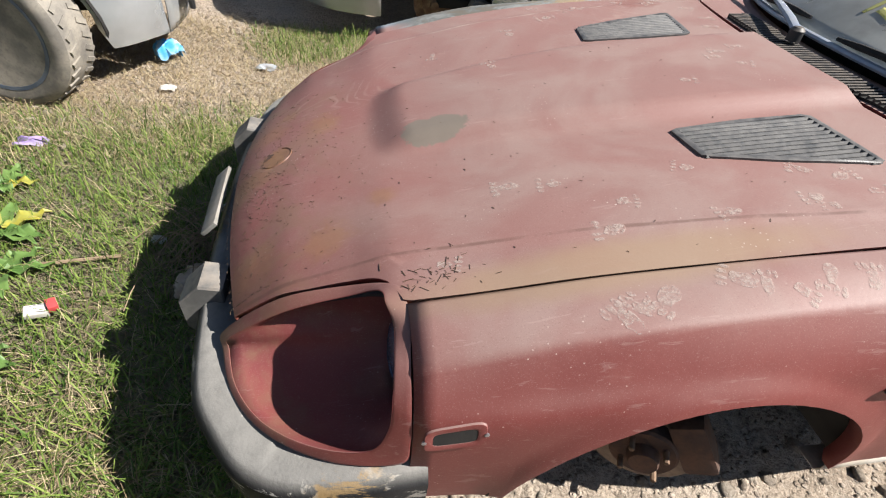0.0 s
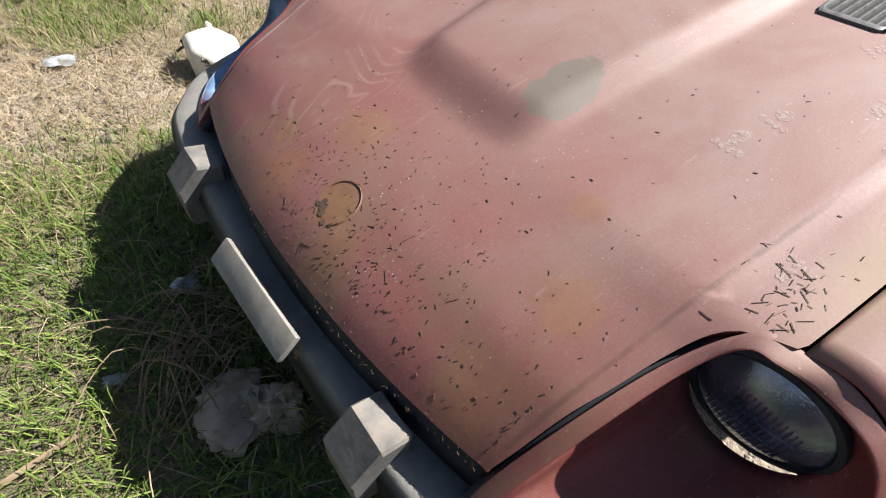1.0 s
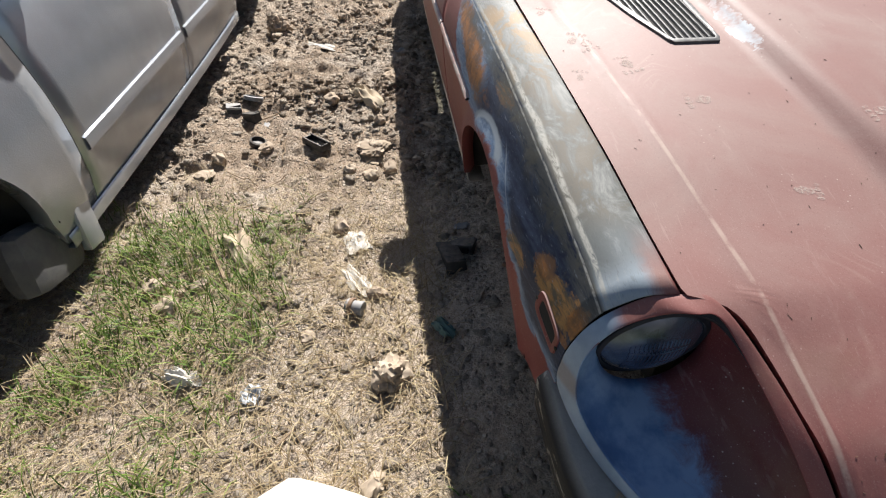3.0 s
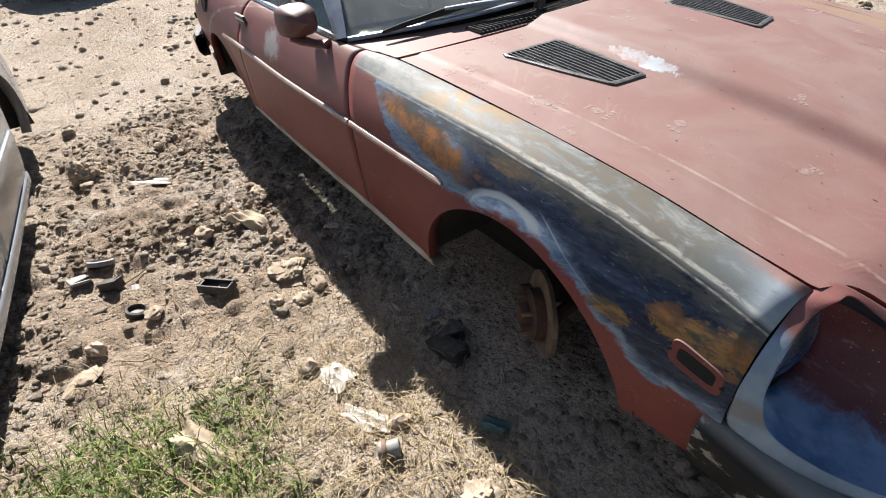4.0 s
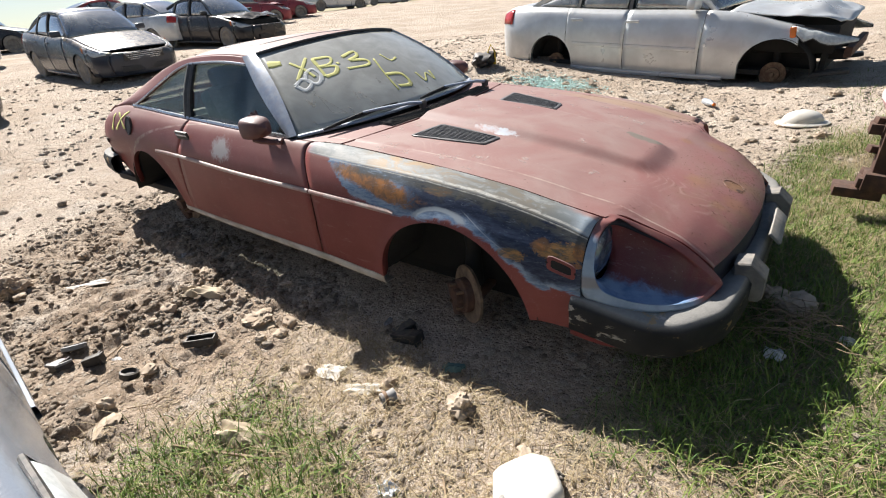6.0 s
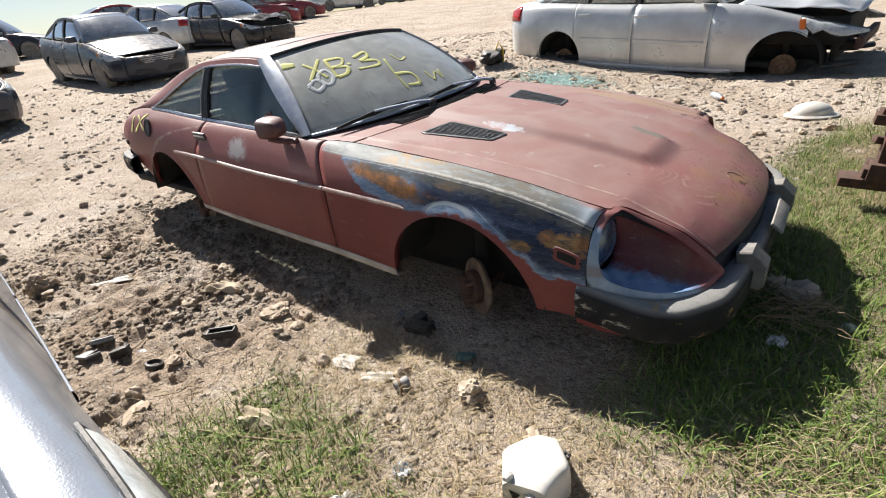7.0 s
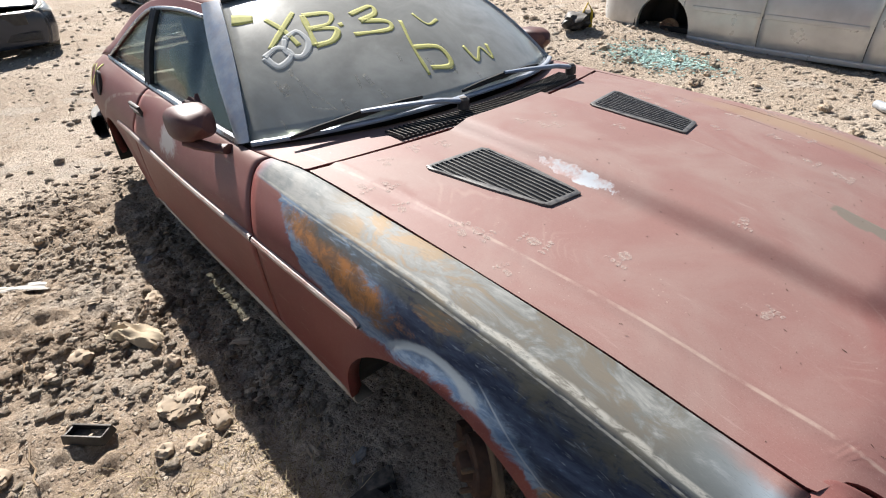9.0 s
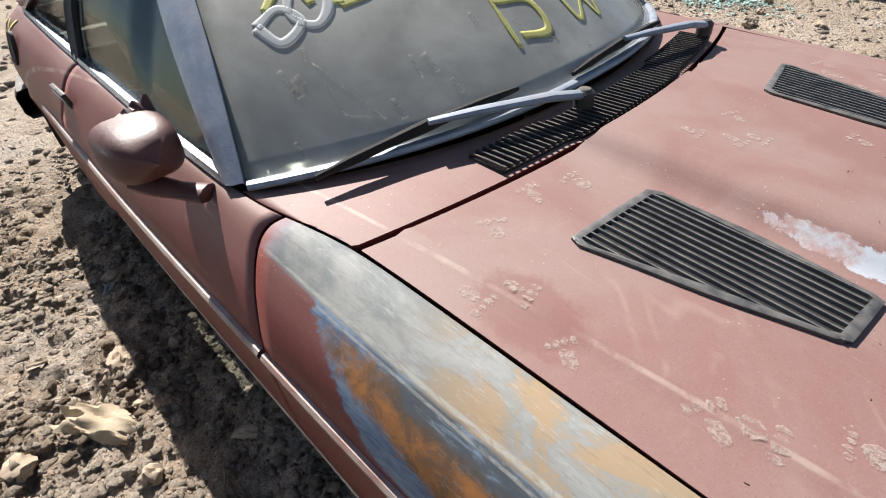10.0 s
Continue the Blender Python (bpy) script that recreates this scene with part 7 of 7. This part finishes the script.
for nm, pts, r, mat in (("spout", [(0.02, -0.14, 0.11), (0.025, -0.165, 0.125), (0.03, -0.19, 0.13)], [0.024, 0.022, 0.017], WHITE_PLASTIC), ("mounting_ear", [(-0.05, -0.10, 0.15), (-0.06, -0.13, 0.18), (-0.065, -0.15, 0.185)], [0.018, 0.016, 0.008], WHITE_PLASTIC), ("torn_hose", [(0.03, -0.19, 0.13), (0.05, -0.22, 0.10), (0.03, -0.25, 0.06), (0.06, -0.28, 0.03)], 0.007, BLACK), ("wire_clip", [(0.088, 0.035, 0.135), (0.104, 0.05, 0.125), (0.090, 0.062, 0.120), (0.102, 0.075, 0.110), (0.080, 0.085, 0.112), (0.090, 0.060, 0.13)], 0.007, BLACK), ("wire_tail", [(0.092, 0.035, 0.13), (0.098, 0.01, 0.14), (0.088, -0.01, 0.148)], 0.003, BLACK)):
    bm = tube(pts, r, 8)
    bmesh.ops.transform(bm, matrix=turn_tank, verts=bm.verts)
    part(nm, bm, mat, tank)
m = turn_tank @ Matrix.Translation((0.030, -0.1465, 0.085)) @ Matrix.Rotation(radians(90), 4, "X")
part("pump_hole", turned(((0.020, 0.0), (0.022, 0.003), (0.016, 0.004), (0.015, 0.001), (0.001, 0.001)), 20, None, m), BLACK, tank, "black hole in the tank's end")
# flat near-black triangle, painted darkness of a torn hole
bm = bmesh.new()
bm.faces.new([bm.verts.new(turn_tank @ Vector(p)) for p in ((-0.055, -0.1475, 0.135), (-0.015, -0.1475, 0.125), (-0.040, -0.1475, 0.085))])
part("torn_hole", bm, DARK, tank, "near-black face drawn as a torn hole")


def sheet_scrap(name, label, category, material, x, y, sx, sy, yaw, seed, crumple=0.02, tilt=0.0, n=17):
    """A crumpled scrap with an uneven outline."""
    r = random.Random(seed)
    off = Vector((r.uniform(0, 50), r.uniform(0, 50), 0))
    rows = []
    for i in range(n):
        u = -1 + 2 * i / (n - 1)
        row = []
        for j in range(n):
            v = -1 + 2 * j / (n - 1)
            k = 1 - 0.22 * (u * u * v * v) + 0.35 * noise.noise(Vector((u * 1.3, v * 1.3, 0)) + off) + 0.16 * noise.noise(Vector((u * 3.7, v * 3.7, 9)) + off)
            z = crumple * (1.2 - 1.9 * abs(noise.noise(Vector((u * 0.8 + v * 0.5, v * 1.1, 3)) + off)) - 0.25 * abs(noise.noise(Vector((u * 1.8, v * 2.2, 3)) + off)) - 0.5 * max(abs(u), abs(v)) ** 3) + tilt * u
            row.append(Vector((u * sx * k, v * sy * k, max(z, 0.002))))
        rows.append(row)
    bm = facing(grid(rows), (0, 0, 1))
    bmesh.ops.solidify(bm, geom=bm.faces[:], thickness=0.0015)
    return single(name, bm, material, label, category, ground_at(x, y, 0.004, yaw))


sheet_scrap("paper_scrap", "white torn scrap lying on the soil", "litter", PAPER, 0.835, 2.43, 0.055, 0.042, 20, 1, 0.012)
sheet_scrap("paper_scrap", "white torn scrap lying beside a clod", "litter", PAPER, 0.645, 2.415, 0.075, 0.030, 35, 2, 0.012)
sheet_scrap("sheet_scrap", "dirty cream sheet crumpled in the weeds", "litter", TARP, 0.80, 2.82, 0.105, 0.045, 30, 3, 0.034, 0.02)
sheet_scrap("sheet_scrap", "crumpled cream sheet on churned soil", "litter", TARP, 1.93, 2.45, 0.12, 0.05, 40, 4, 0.055, 0.02)
sheet_scrap("plank_scrap", "pale splintered board on the soil", "litter", PAPER, 2.77, 2.81, 0.14, 0.035, 55, 5, 0.012)
sheet_scrap("wrapper", "clear wrapper caught in dry grass", "litter", FOIL, 0.24, 2.66, 0.03, 0.025, 10, 6, 0.02)
sheet_scrap("wrapper", "crumpled pale wrapper in weeds", "litter", PAPER, 0.30, 2.86, 0.055, 0.025, 70, 7, 0.035)
sheet_scrap("plastic_bag", "blue and white plastic bag on straw", "litter", BLUE, -1.12, 2.76, 0.075, 0.055, 30, 8, 0.10)
sheet_scrap("plastic_scrap", "purple plastic scrap in grass", "litter", PURPLE, -1.36, 1.86, 0.06, 0.03, 10, 9, 0.03)
sheet_scrap("wrapper", "flattened clear wrapper on straw", "litter", FOIL, -0.62, 2.74, 0.055, 0.035, 0, 10, 0.02)
sheet_scrap("wrapper", "dull wrapper in the bumper's shade", "litter", FOIL, -0.50, 1.47, 0.035, 0.025, 0, 11, 0.03)
sheet_scrap("wrapper", "pale blue wrapper in shaded grass", "litter", FOIL, -0.68, 1.28, 0.022, 0.014, 0, 12, 0.03)
sheet_scrap("teal_rag", "teal plastic rag on shaded soil", "litter", TEAL, 0.42, 2.14, 0.04, 0.022, 40, 13, 0.03)
sheet_scrap("wrapper", "white wrapper on green grass", "litter", PAPER, -1.02, 2.40, 0.04, 0.025, 20, 14, 0.03)
sheet_scrap("pale_board", "pale flat board on the soil", "litter", TARP, 1.42, 2.42, 0.085, 0.04, 30, 15, 0.008)
for i, (x, y, s) in enumerate(((1.75, 2.95, .05), (1.25, 2.30, .04), (2.3, 2.55, .05), (2.6, 2.3, .06), (1.0, 2.15, .05), (1.6, 2.15, .06), (0.9, 2.05, .05), (0.55, 2.02, .04), (0.32, 2.2, .03))):
    sheet_scrap("flat_chip", "flat grey-brown chip of stone on soil", "litter", GREY_PLASTIC if i % 3 == 0 else STONE, x, y, s * 0.6, s * 0.34, i * 47, 30 + i, 0.008)
pack = thing("cigarette_pack", "white and red empty pack on grass", "litter", ground_at(-0.88, 0.955, 0.035, 25))
part("carton", box(0.055, 0.035, 0.018, (0, 0, 0.0), (8, 10, 0), round_by=0.002), PAPER, pack)
part("lid", box(0.024, 0.036, 0.019, (0.036, 0.004, 0.006), (8, 10, 14), round_by=0.002), RED_CARD, pack, "red lid")


def rock(label, x, y, size, seed, flat=0.75, material=STONE, group=""):
    r = random.Random(seed)
    bm = lump(r, size, None, flat, 4 if size > 0.045 else 3, 0.28)
    for v in bm.verts:
        v.co += v.co.normalized() * size * (0.26 * noise.noise(v.co * (1.7 / size)) + 0.13 * noise.noise(v.co * (4.5 / size)) + 0.16 * noise.noise(v.co * (9 / size)))
    return single("rock", bm, material, label, "rock", ground_at(x, y, 0.35 * size * flat, r.uniform(0, 360)), group)


rock("pale crumbling rock on straw beside the shade", 0.265, 2.285, 0.052, 1, 0.9)
rock("small pale rock against the white tank", -0.02, 2.32, 0.032, 2)
rock("pale concrete lump in shaded grass", -0.49, 1.10, 0.075, 3, 0.6)
rock("pale concrete lump in shaded grass", -0.41, 1.05, 0.065, 4, 0.6)
SOIL_STONE = surface("brown_clod", (0.42, 0.335, 0.25), (0.31, 0.235, 0.17), 0.95, 0, 20, 0.3, 0.3, 70)
r = random.Random(77)
for i in range(45):
    x, y = r.uniform(0.4, 3.3), r.uniform(2.12, 3.15)
    if abs(x - 0.87) < 0.12 and y < 2.5:
        continue
    rock(r.choice(("brown clod of dry soil", "pale stone half in dry soil", "small rough stone on soil")), x, y, r.uniform(0.012, 0.034), 100 + i, 0.7, r.choice((STONE, SOIL_STONE, SOIL_STONE)), "stones beside the coupe")
for i in range(60):
    x, y = r.uniform(-0.3, 6.5), r.uniform(-3.3, -0.6)
    rock(r.choice(("pale stone on the open yard", "rough pale stone on dry soil")), x, y, r.uniform(0.02, 0.055), 200 + i, 0.7, STONE, "stones on the yard")
for x, y, s in ((3.1, -1.5, .09), (2.2, -2.3, .06), (4.2, -2.2, .08)):
    rock("large pale stone on dry soil", x, y, s, int(x * 50), 0.7)

# black plastic bracket, a channel with end walls
bracket = thing("plastic_bracket", "black plastic bracket lying on the soil", "car part", ground_at(1.50, 2.66, 0.002, 46) @ Matrix.Diagonal((0.9, 0.9, 0.7, 1)))
part("base", box(0.15, 0.06, 0.008, (0, 0, 0.004), round_by=0.002), BLACK, bracket)
for sgn in (1, -1):
    part("wall", box(0.15, 0.007, 0.045, (0, 0.028 * sgn, 0.026), (10 * sgn, 0, 0), round_by=0.002), BLACK, bracket)
    part("end", box(0.007, 0.06, 0.040, (0.072 * sgn, 0, 0.022), (0, -8 * sgn, 0), round_by=0.002), BLACK, bracket)
rock("pale pebble lying in the bracket", 1.49, 2.655, 0.014, 9)
for x, y, yaw, a, b, c in ((1.88, 3.13, 20, .09, .07, .06), (1.79, 3.02, 60, .08, .05, .05), (0.72, 2.10, 15, .13, .07, .05), (0.78, 2.06, 70, .10, .06, .04)):
    ob = thing("broken_plastic", "broken dark plastic car part on soil", "car part", ground_at(x, y, 0.0, yaw))
    part("shell", box(a, b, 0.012, (0, 0, c * 0.7), (12, 8, 0), round_by=0.004), GREY_PLASTIC if yaw in (20,) else BLACK, ob)
    part("flange", box(0.012, b, c, (-a / 2 + 0.01, 0, c * 0.45), (0, 12, 0), round_by=0.003), BLACK, ob)
    part("rib", box(a * 0.8, 0.01, c * 0.8, (0.01, b * 0.3, c * 0.4), (10, 0, 0), round_by=0.003), BLACK, ob)
m = Matrix.Rotation(radians(78), 4, "X")
single("hose_ring", turned(((.030, -.016), (.038, -.012), (.038, .012), (.030, .016), (.026, .0)), 20, None, pose(0, 0, 0.02, 20, 0, 0)), BLACK, "black rubber ring on the soil", "car part", ground_at(1.58, 2.95, 0.0, 0))
single("hose_ring", turned(((.040, -.012), (.050, -.009), (.050, .009), (.040, .012), (.036, .0)), 22, None, pose(0, 0, 0.022, 24, 8, 0)), GREY_PLASTIC, "grey plastic ring half in the soil", "car part", ground_at(1.97, 3.05, 0.0, 40))
rock("brown boulder beside the grey car", 2.99, 3.11, 0.085, 61, 0.75, SOIL_STONE)
rock("pale rounded stone on the soil", 1.42, 3.08, 0.032, 62)
rock("brown clod beside a torn scrap", 0.92, 2.49, 0.036, 63, 0.8, SOIL_STONE)
rock("brown clod beside a torn scrap", 0.575, 2.343, 0.030, 64, 0.7, SOIL_STONE)
rock("small white stone in straw", 0.42, 2.54, 0.024, 65)
rock("pale flat slab trodden into the soil", 1.45, 2.40, 0.075, 66, 0.25)
rock("pale flat slab trodden into the soil", 1.27, 3.11, 0.045, 67, 0.25)
rock("brown clod of churned soil", 2.106, 2.346, 0.06, 68, 0.7, SOIL_STONE)
can = thing("rusted_can", "crushed grey pipe end on the soil", "litter", ground_at(0.51, 2.405, 0.016, 70))
part("pipe", turned(((.022, -.028), (.024, -.024), (.021, .0), (.024, .022), (.020, .028), (.016, .024), (.015, -.02)), 18, None, pose(0, 0, 0.008, 0, 90, 0)), GREY_PLASTIC, can)
part("collar", turned(((.026, -.006), (.028, 0), (.026, .006), (.020, 0)), 18, None, pose(0.01, 0, 0.008, 0, 90, 0)), RUST, can)
for i in range(34):
    x, y = r.uniform(-0.9, 2.6), r.uniform(2.1, 3.1)
    a, ln = r.uniform(0, 6.28), r.uniform(0.06, 0.22)
    pts = []
    for k in range(5):
        px, py = x + math.cos(a) * ln * k / 4 + r.uniform(-.006, .006), y + math.sin(a) * ln * k / 4 + r.uniform(-.006, .006)
        pts.append((px, py, ground_z(px, py) + 0.006 + r.uniform(0, .008)))
    single("twig", tube(pts, r.uniform(0.0015, 0.0035), 5), STICK, "thin dry twig on the soil", "twig", Matrix(), "twigs on the ground")
for pts in (((-0.98, 1.14), (-0.88, 1.16), (-0.76, 1.19)), ((0.95, 3.0), (0.80, 2.92), (0.66, 2.84))):
    line = line3([Vector((x, y, ground_z(x, y) + 0.025)) for x, y in pts], 9)
    single("stick", tube(line, 0.006, 6), STICK, "dry grey stick lying in grass", "twig")
# tangle of dead stems in the bumper's shade
for i in range(46):
    a = r.gauss(0.6, 0.7)
    x, y = r.gauss(-0.52, 0.07), r.gauss(1.28, 0.10)
    ln = r.uniform(0.12, 0.30)
    pts = [(x + math.cos(a) * ln * (k / 4 - 0.5), y + math.sin(a) * ln * (k / 4 - 0.5) + 0.03 * math.sin(k), ground_z(x, y) + 0.03 + 0.05 * math.sin(math.pi * k / 4) * r.uniform(0.3, 1.2)) for k in range(5)]
    single("dead_stem", tube(line3(pts, 8), 0.0016, 4), STICK, "dead grass stem in a tangle", "grass", Matrix(), "dead stems under the bumper")


# broad-leaved weeds
def weed(x, y, seed, leaves, size):
    q = random.Random(seed)
    ob = thing("broadleaf_weed", "broad-leaved green weed growing in grass", "plant", ground_at(x, y), "weeds in the grass")
    for i in range(leaves):
        a = 6.283 * i / leaves + q.uniform(-.3, .3)
        ln, wd, rise = 0.75 * size * q.uniform(.7, 1.25), 0.75 * size * q.uniform(.14, .22), q.uniform(.25, .75)
        rows = []
        for k in range(8):
            f = k / 7
            w = wd * math.sin(math.pi * min(1, f ** 0.75 + .03)) + .002
            out, up = ln * (0.12 + 0.88 * f), ln * (rise * f - 0.75 * rise * f * f) + .02
            ripple = 0.012 * math.sin(k * 2.1 + i)
            rows.append([Vector((math.cos(a) * out - math.sin(a) * w * s, math.sin(a) * out + math.cos(a) * w * s, up + 0.25 * w * abs(s) + ripple * abs(s))) for s in (-1, -.5, 0, .5, 1)])
        bm = facing(grid(rows), (0, 0, 1))
        bmesh.ops.solidify(bm, geom=bm.faces[:], thickness=0.0008)
        part("leaf", bm, LEAF_OLD if q.random() < .07 else LEAF, ob)


weed(-1.18, 1.30, 1, 9, 0.20)
weed(-1.05, 1.10, 2, 8, 0.15)
weed(-0.98, 0.80, 3, 9, 0.19)
weed(-0.95, 0.60, 4, 8, 0.15)
weed(-1.12, 0.92, 5, 7, 0.16)
weed(-1.30, 1.55, 6, 8, 0.14)
weed(-1.25, 0.62, 7, 8, 0.17)

# yard litter beyond the coupe
tray = thing("plastic_cover", "pale grey domed plastic cover lying on stony soil", "wheel cover", ground_at(-0.06, -1.92, 0.0, 15))
part("flange", turned(((.19, .0), (.20, .012), (.185, .022), (.14, .024), (.13, .01)), 32, None, Matrix.Diagonal((1.0, .72, 1, 1))), WHITE_PLASTIC, tray)
rows = [[Vector((.155 * math.cos(a) * math.cos(b), .11 * math.sin(a) * math.cos(b), .02 + .10 * math.sin(b))) for a in (2 * math.pi * k / 24 for k in range(24))] for b in (math.pi / 2 * j / 7 for j in range(8))]
part("dome", grid(rows, close_v=True), WHITE_PLASTIC, tray)
bottle = thing("plastic_bottle", "clear bottle with an orange cap on stones", "litter", ground_at(0.85, -2.55, 0.035, 220))
part("body", turned(((.012, -.10), (.033, -.095), (.034, .04), (.026, .07), (.013, .09), (.012, .105)), 20, None, pose(0, 0, 0, 90, 0, 0)), FOIL, bottle)
part("cap", turned(((.016, .103), (.016, .125), (.012, .127)), 16, None, pose(0, 0, 0, 90, 0, 0)), AMBER, bottle, "orange cap")
bag = thing("tool_bag", "black and yellow bag standing on the soil", "bag", ground_at(4.15, -3.05, 0.0, 30))
bm = lump(random.Random(3), 0.17, None, 0.8, 3, 0.5)
bmesh.ops.translate(bm, vec=(0, 0, 0.10), verts=bm.verts)
part("body", bm, BLACK, bag)
part("strap", tube([(-.16, .02, .02), (-.17, .04, .20), (-.12, .05, .30), (-.06, .04, .18), (-.04, .06, .05)], .022, 8, None, 0.5), STRAP, bag, "yellow strap")
bm = bmesh.new()
q = random.Random(8)
SHARD = surface("green_glass_crumbs", (0.42, 0.60, 0.55), (0.55, 0.68, 0.64), 0.1, 0, 30)
verts, faces = [], []
for i in range(1400):
    x, y = q.gauss(2.85, .30), q.gauss(-2.75, .16)
    s, z = q.uniform(.006, .016), ground_z(x, y) + .006
    k = len(verts)
    a = q.uniform(0, 6.28)
    for t in range(4):
        verts.append((x + s * math.cos(a + 1.57 * t), y + s * math.sin(a + 1.57 * t), z + q.uniform(0, .008)))
    for t in range(4):
        verts.append((verts[k + t][0], verts[k + t][1], verts[k + t][2] + .007))
    faces += [(k + 4, k + 5, k + 6, k + 7), (k, k + 1, k + 5, k + 4), (k + 1, k + 2, k + 6, k + 5), (k + 2, k + 3, k + 7, k + 6), (k + 3, k, k + 4, k + 7)]
me = bpy.data.meshes.new("glass_crumbs")
me.from_pydata(verts, [], faces)
me.materials.append(SHARD)
tagged(new("glass_crumbs", me), "pale green crumbs of broken car glass", "glass", "", "stuff")

# the stripped front of another car
wreck = thing("stripped_car", "stripped car front with rusted rails and loose bumper pieces", "car", Matrix.Translation((-0.62, -0.50, 0)) @ Matrix.Rotation(radians(184), 4, "Z"))
# a solid near-black block stands in for the darkness of the bay
part("engine_bay", box(1.3, 1.25, 0.45, (0.85, 0, 0.55), round_by=0.05), DARK, wreck, "near-black block standing in for the empty engine bay's shade")
part("radiator_panel", box(0.05, 1.2, 0.42, (0.16, 0, 0.50), (0, 4, 0), round_by=0.01), BLACK, wreck)
for z, y, ln in ((0.46, -0.50, 0.30), (0.20, -0.55, 0.36)):
    rail_ob = part("frame_rail", box(ln, 0.10, 0.09, (0.10, y, z), (0, 6, 3), round_by=0.006), RUST_DARK, wreck, "rusted frame rail end")
    part("bracket", box(0.10, 0.09, 0.05, (-0.05, y, z + 0.005), (0, 6, 3), round_by=0.004), RUST_DARK, rail_ob)
    part("bolt", turned(((.010, 0), (.010, .012), (.006, .014)), 8, None, pose(-.05, y, z + .03)), RUST, rail_ob)
plate = part("end_plate", box(0.06, 0.11, 0.46, (-0.015, -0.52, 0.36), (4, 3, 3), round_by=0.006), RUST_DARK, wreck, "rusted upright end plate")
for z in (0.24, 0.36, 0.50):
    part("tab", box(0.05, 0.05, 0.035, (-0.06, -0.50, z), (0, 12, 20), round_by=0.004), RUST_DARK, plate)
part("foot", box(0.20, 0.13, 0.05, (-0.09, -0.53, 0.15), (0, 5, 4), round_by=0.005), RUST_DARK, plate)
part("lower_panel", box(0.04, 0.9, 0.30, (0.10, -0.15, 0.26), (0, -8, 0), round_by=0.008), RUST_DARK, wreck)
part("crossmember", tube([(0.12, -0.7, 0.18), (0.08, 0, 0.16), (0.12, 0.7, 0.18)], 0.045, 10), RUST_DARK, wreck)
rows = [[Vector((0.02 + 0.22 * (y / 0.8) ** 2 + dx, y, z)) for dx, z in ((0.03, 0.62), (-0.03, 0.66), (-0.05, 0.72), (-0.02, 0.78), (0.06, 0.80))] for y in (-0.80 + 0.08 * k for k in range(21))]
sheet("bumper_piece", grid(rows), (-1, 0, 0.3), MINT, wreck, "pale mint bumper piece", 0.006)
rows = [[Vector((-0.02 + 0.20 * (y / 0.7) ** 2 + dx, y, z)) for dx, z in ((0.03, 0.44), (-0.02, 0.47), (-0.04, 0.52), (0.02, 0.56))] for y in (-0.30 + 0.08 * k for k in range(12))]
sheet("bumper_piece", grid(rows), (-1, 0, 0.3), PINK, wreck, "faded pink bumper piece", 0.006)
part("lamp_shell", box(0.14, 0.26, 0.16, (0.12, -0.58, 0.72), (0, 10, 14), round_by=0.05), LAMP_GLASS, wreck, "cracked pale lamp shell")
for sgn in (1, -1):
    rows = [[Vector((0.30 + 1.3 * i / 12, sgn * (0.72 + 0.03 * math.sin(math.pi * i / 12)), z)) for z in (0.30 + 0.45 * math.sin(math.pi * min(1, i / 12)) * 0.6, 0.62, 0.78, 0.86)] for i in range(13)]
    sheet("wing_panel", grid(rows), (0, sgn, 0), MINT, wreck, "dusty pale wing", 0.005)
rows = [[Vector((1.5 + 2.4 * i / 10, y, 0.35 + 0.55 * math.cos(y / 0.78 * 1.4) + (0.35 if 2 < i < 8 else 0.0))) for y in (-0.78 + 0.156 * k for k in range(11))] for i in range(11)]
sheet("body_shell", grid(rows), (0, 0, 1), MINT, wreck, "", 0.008)
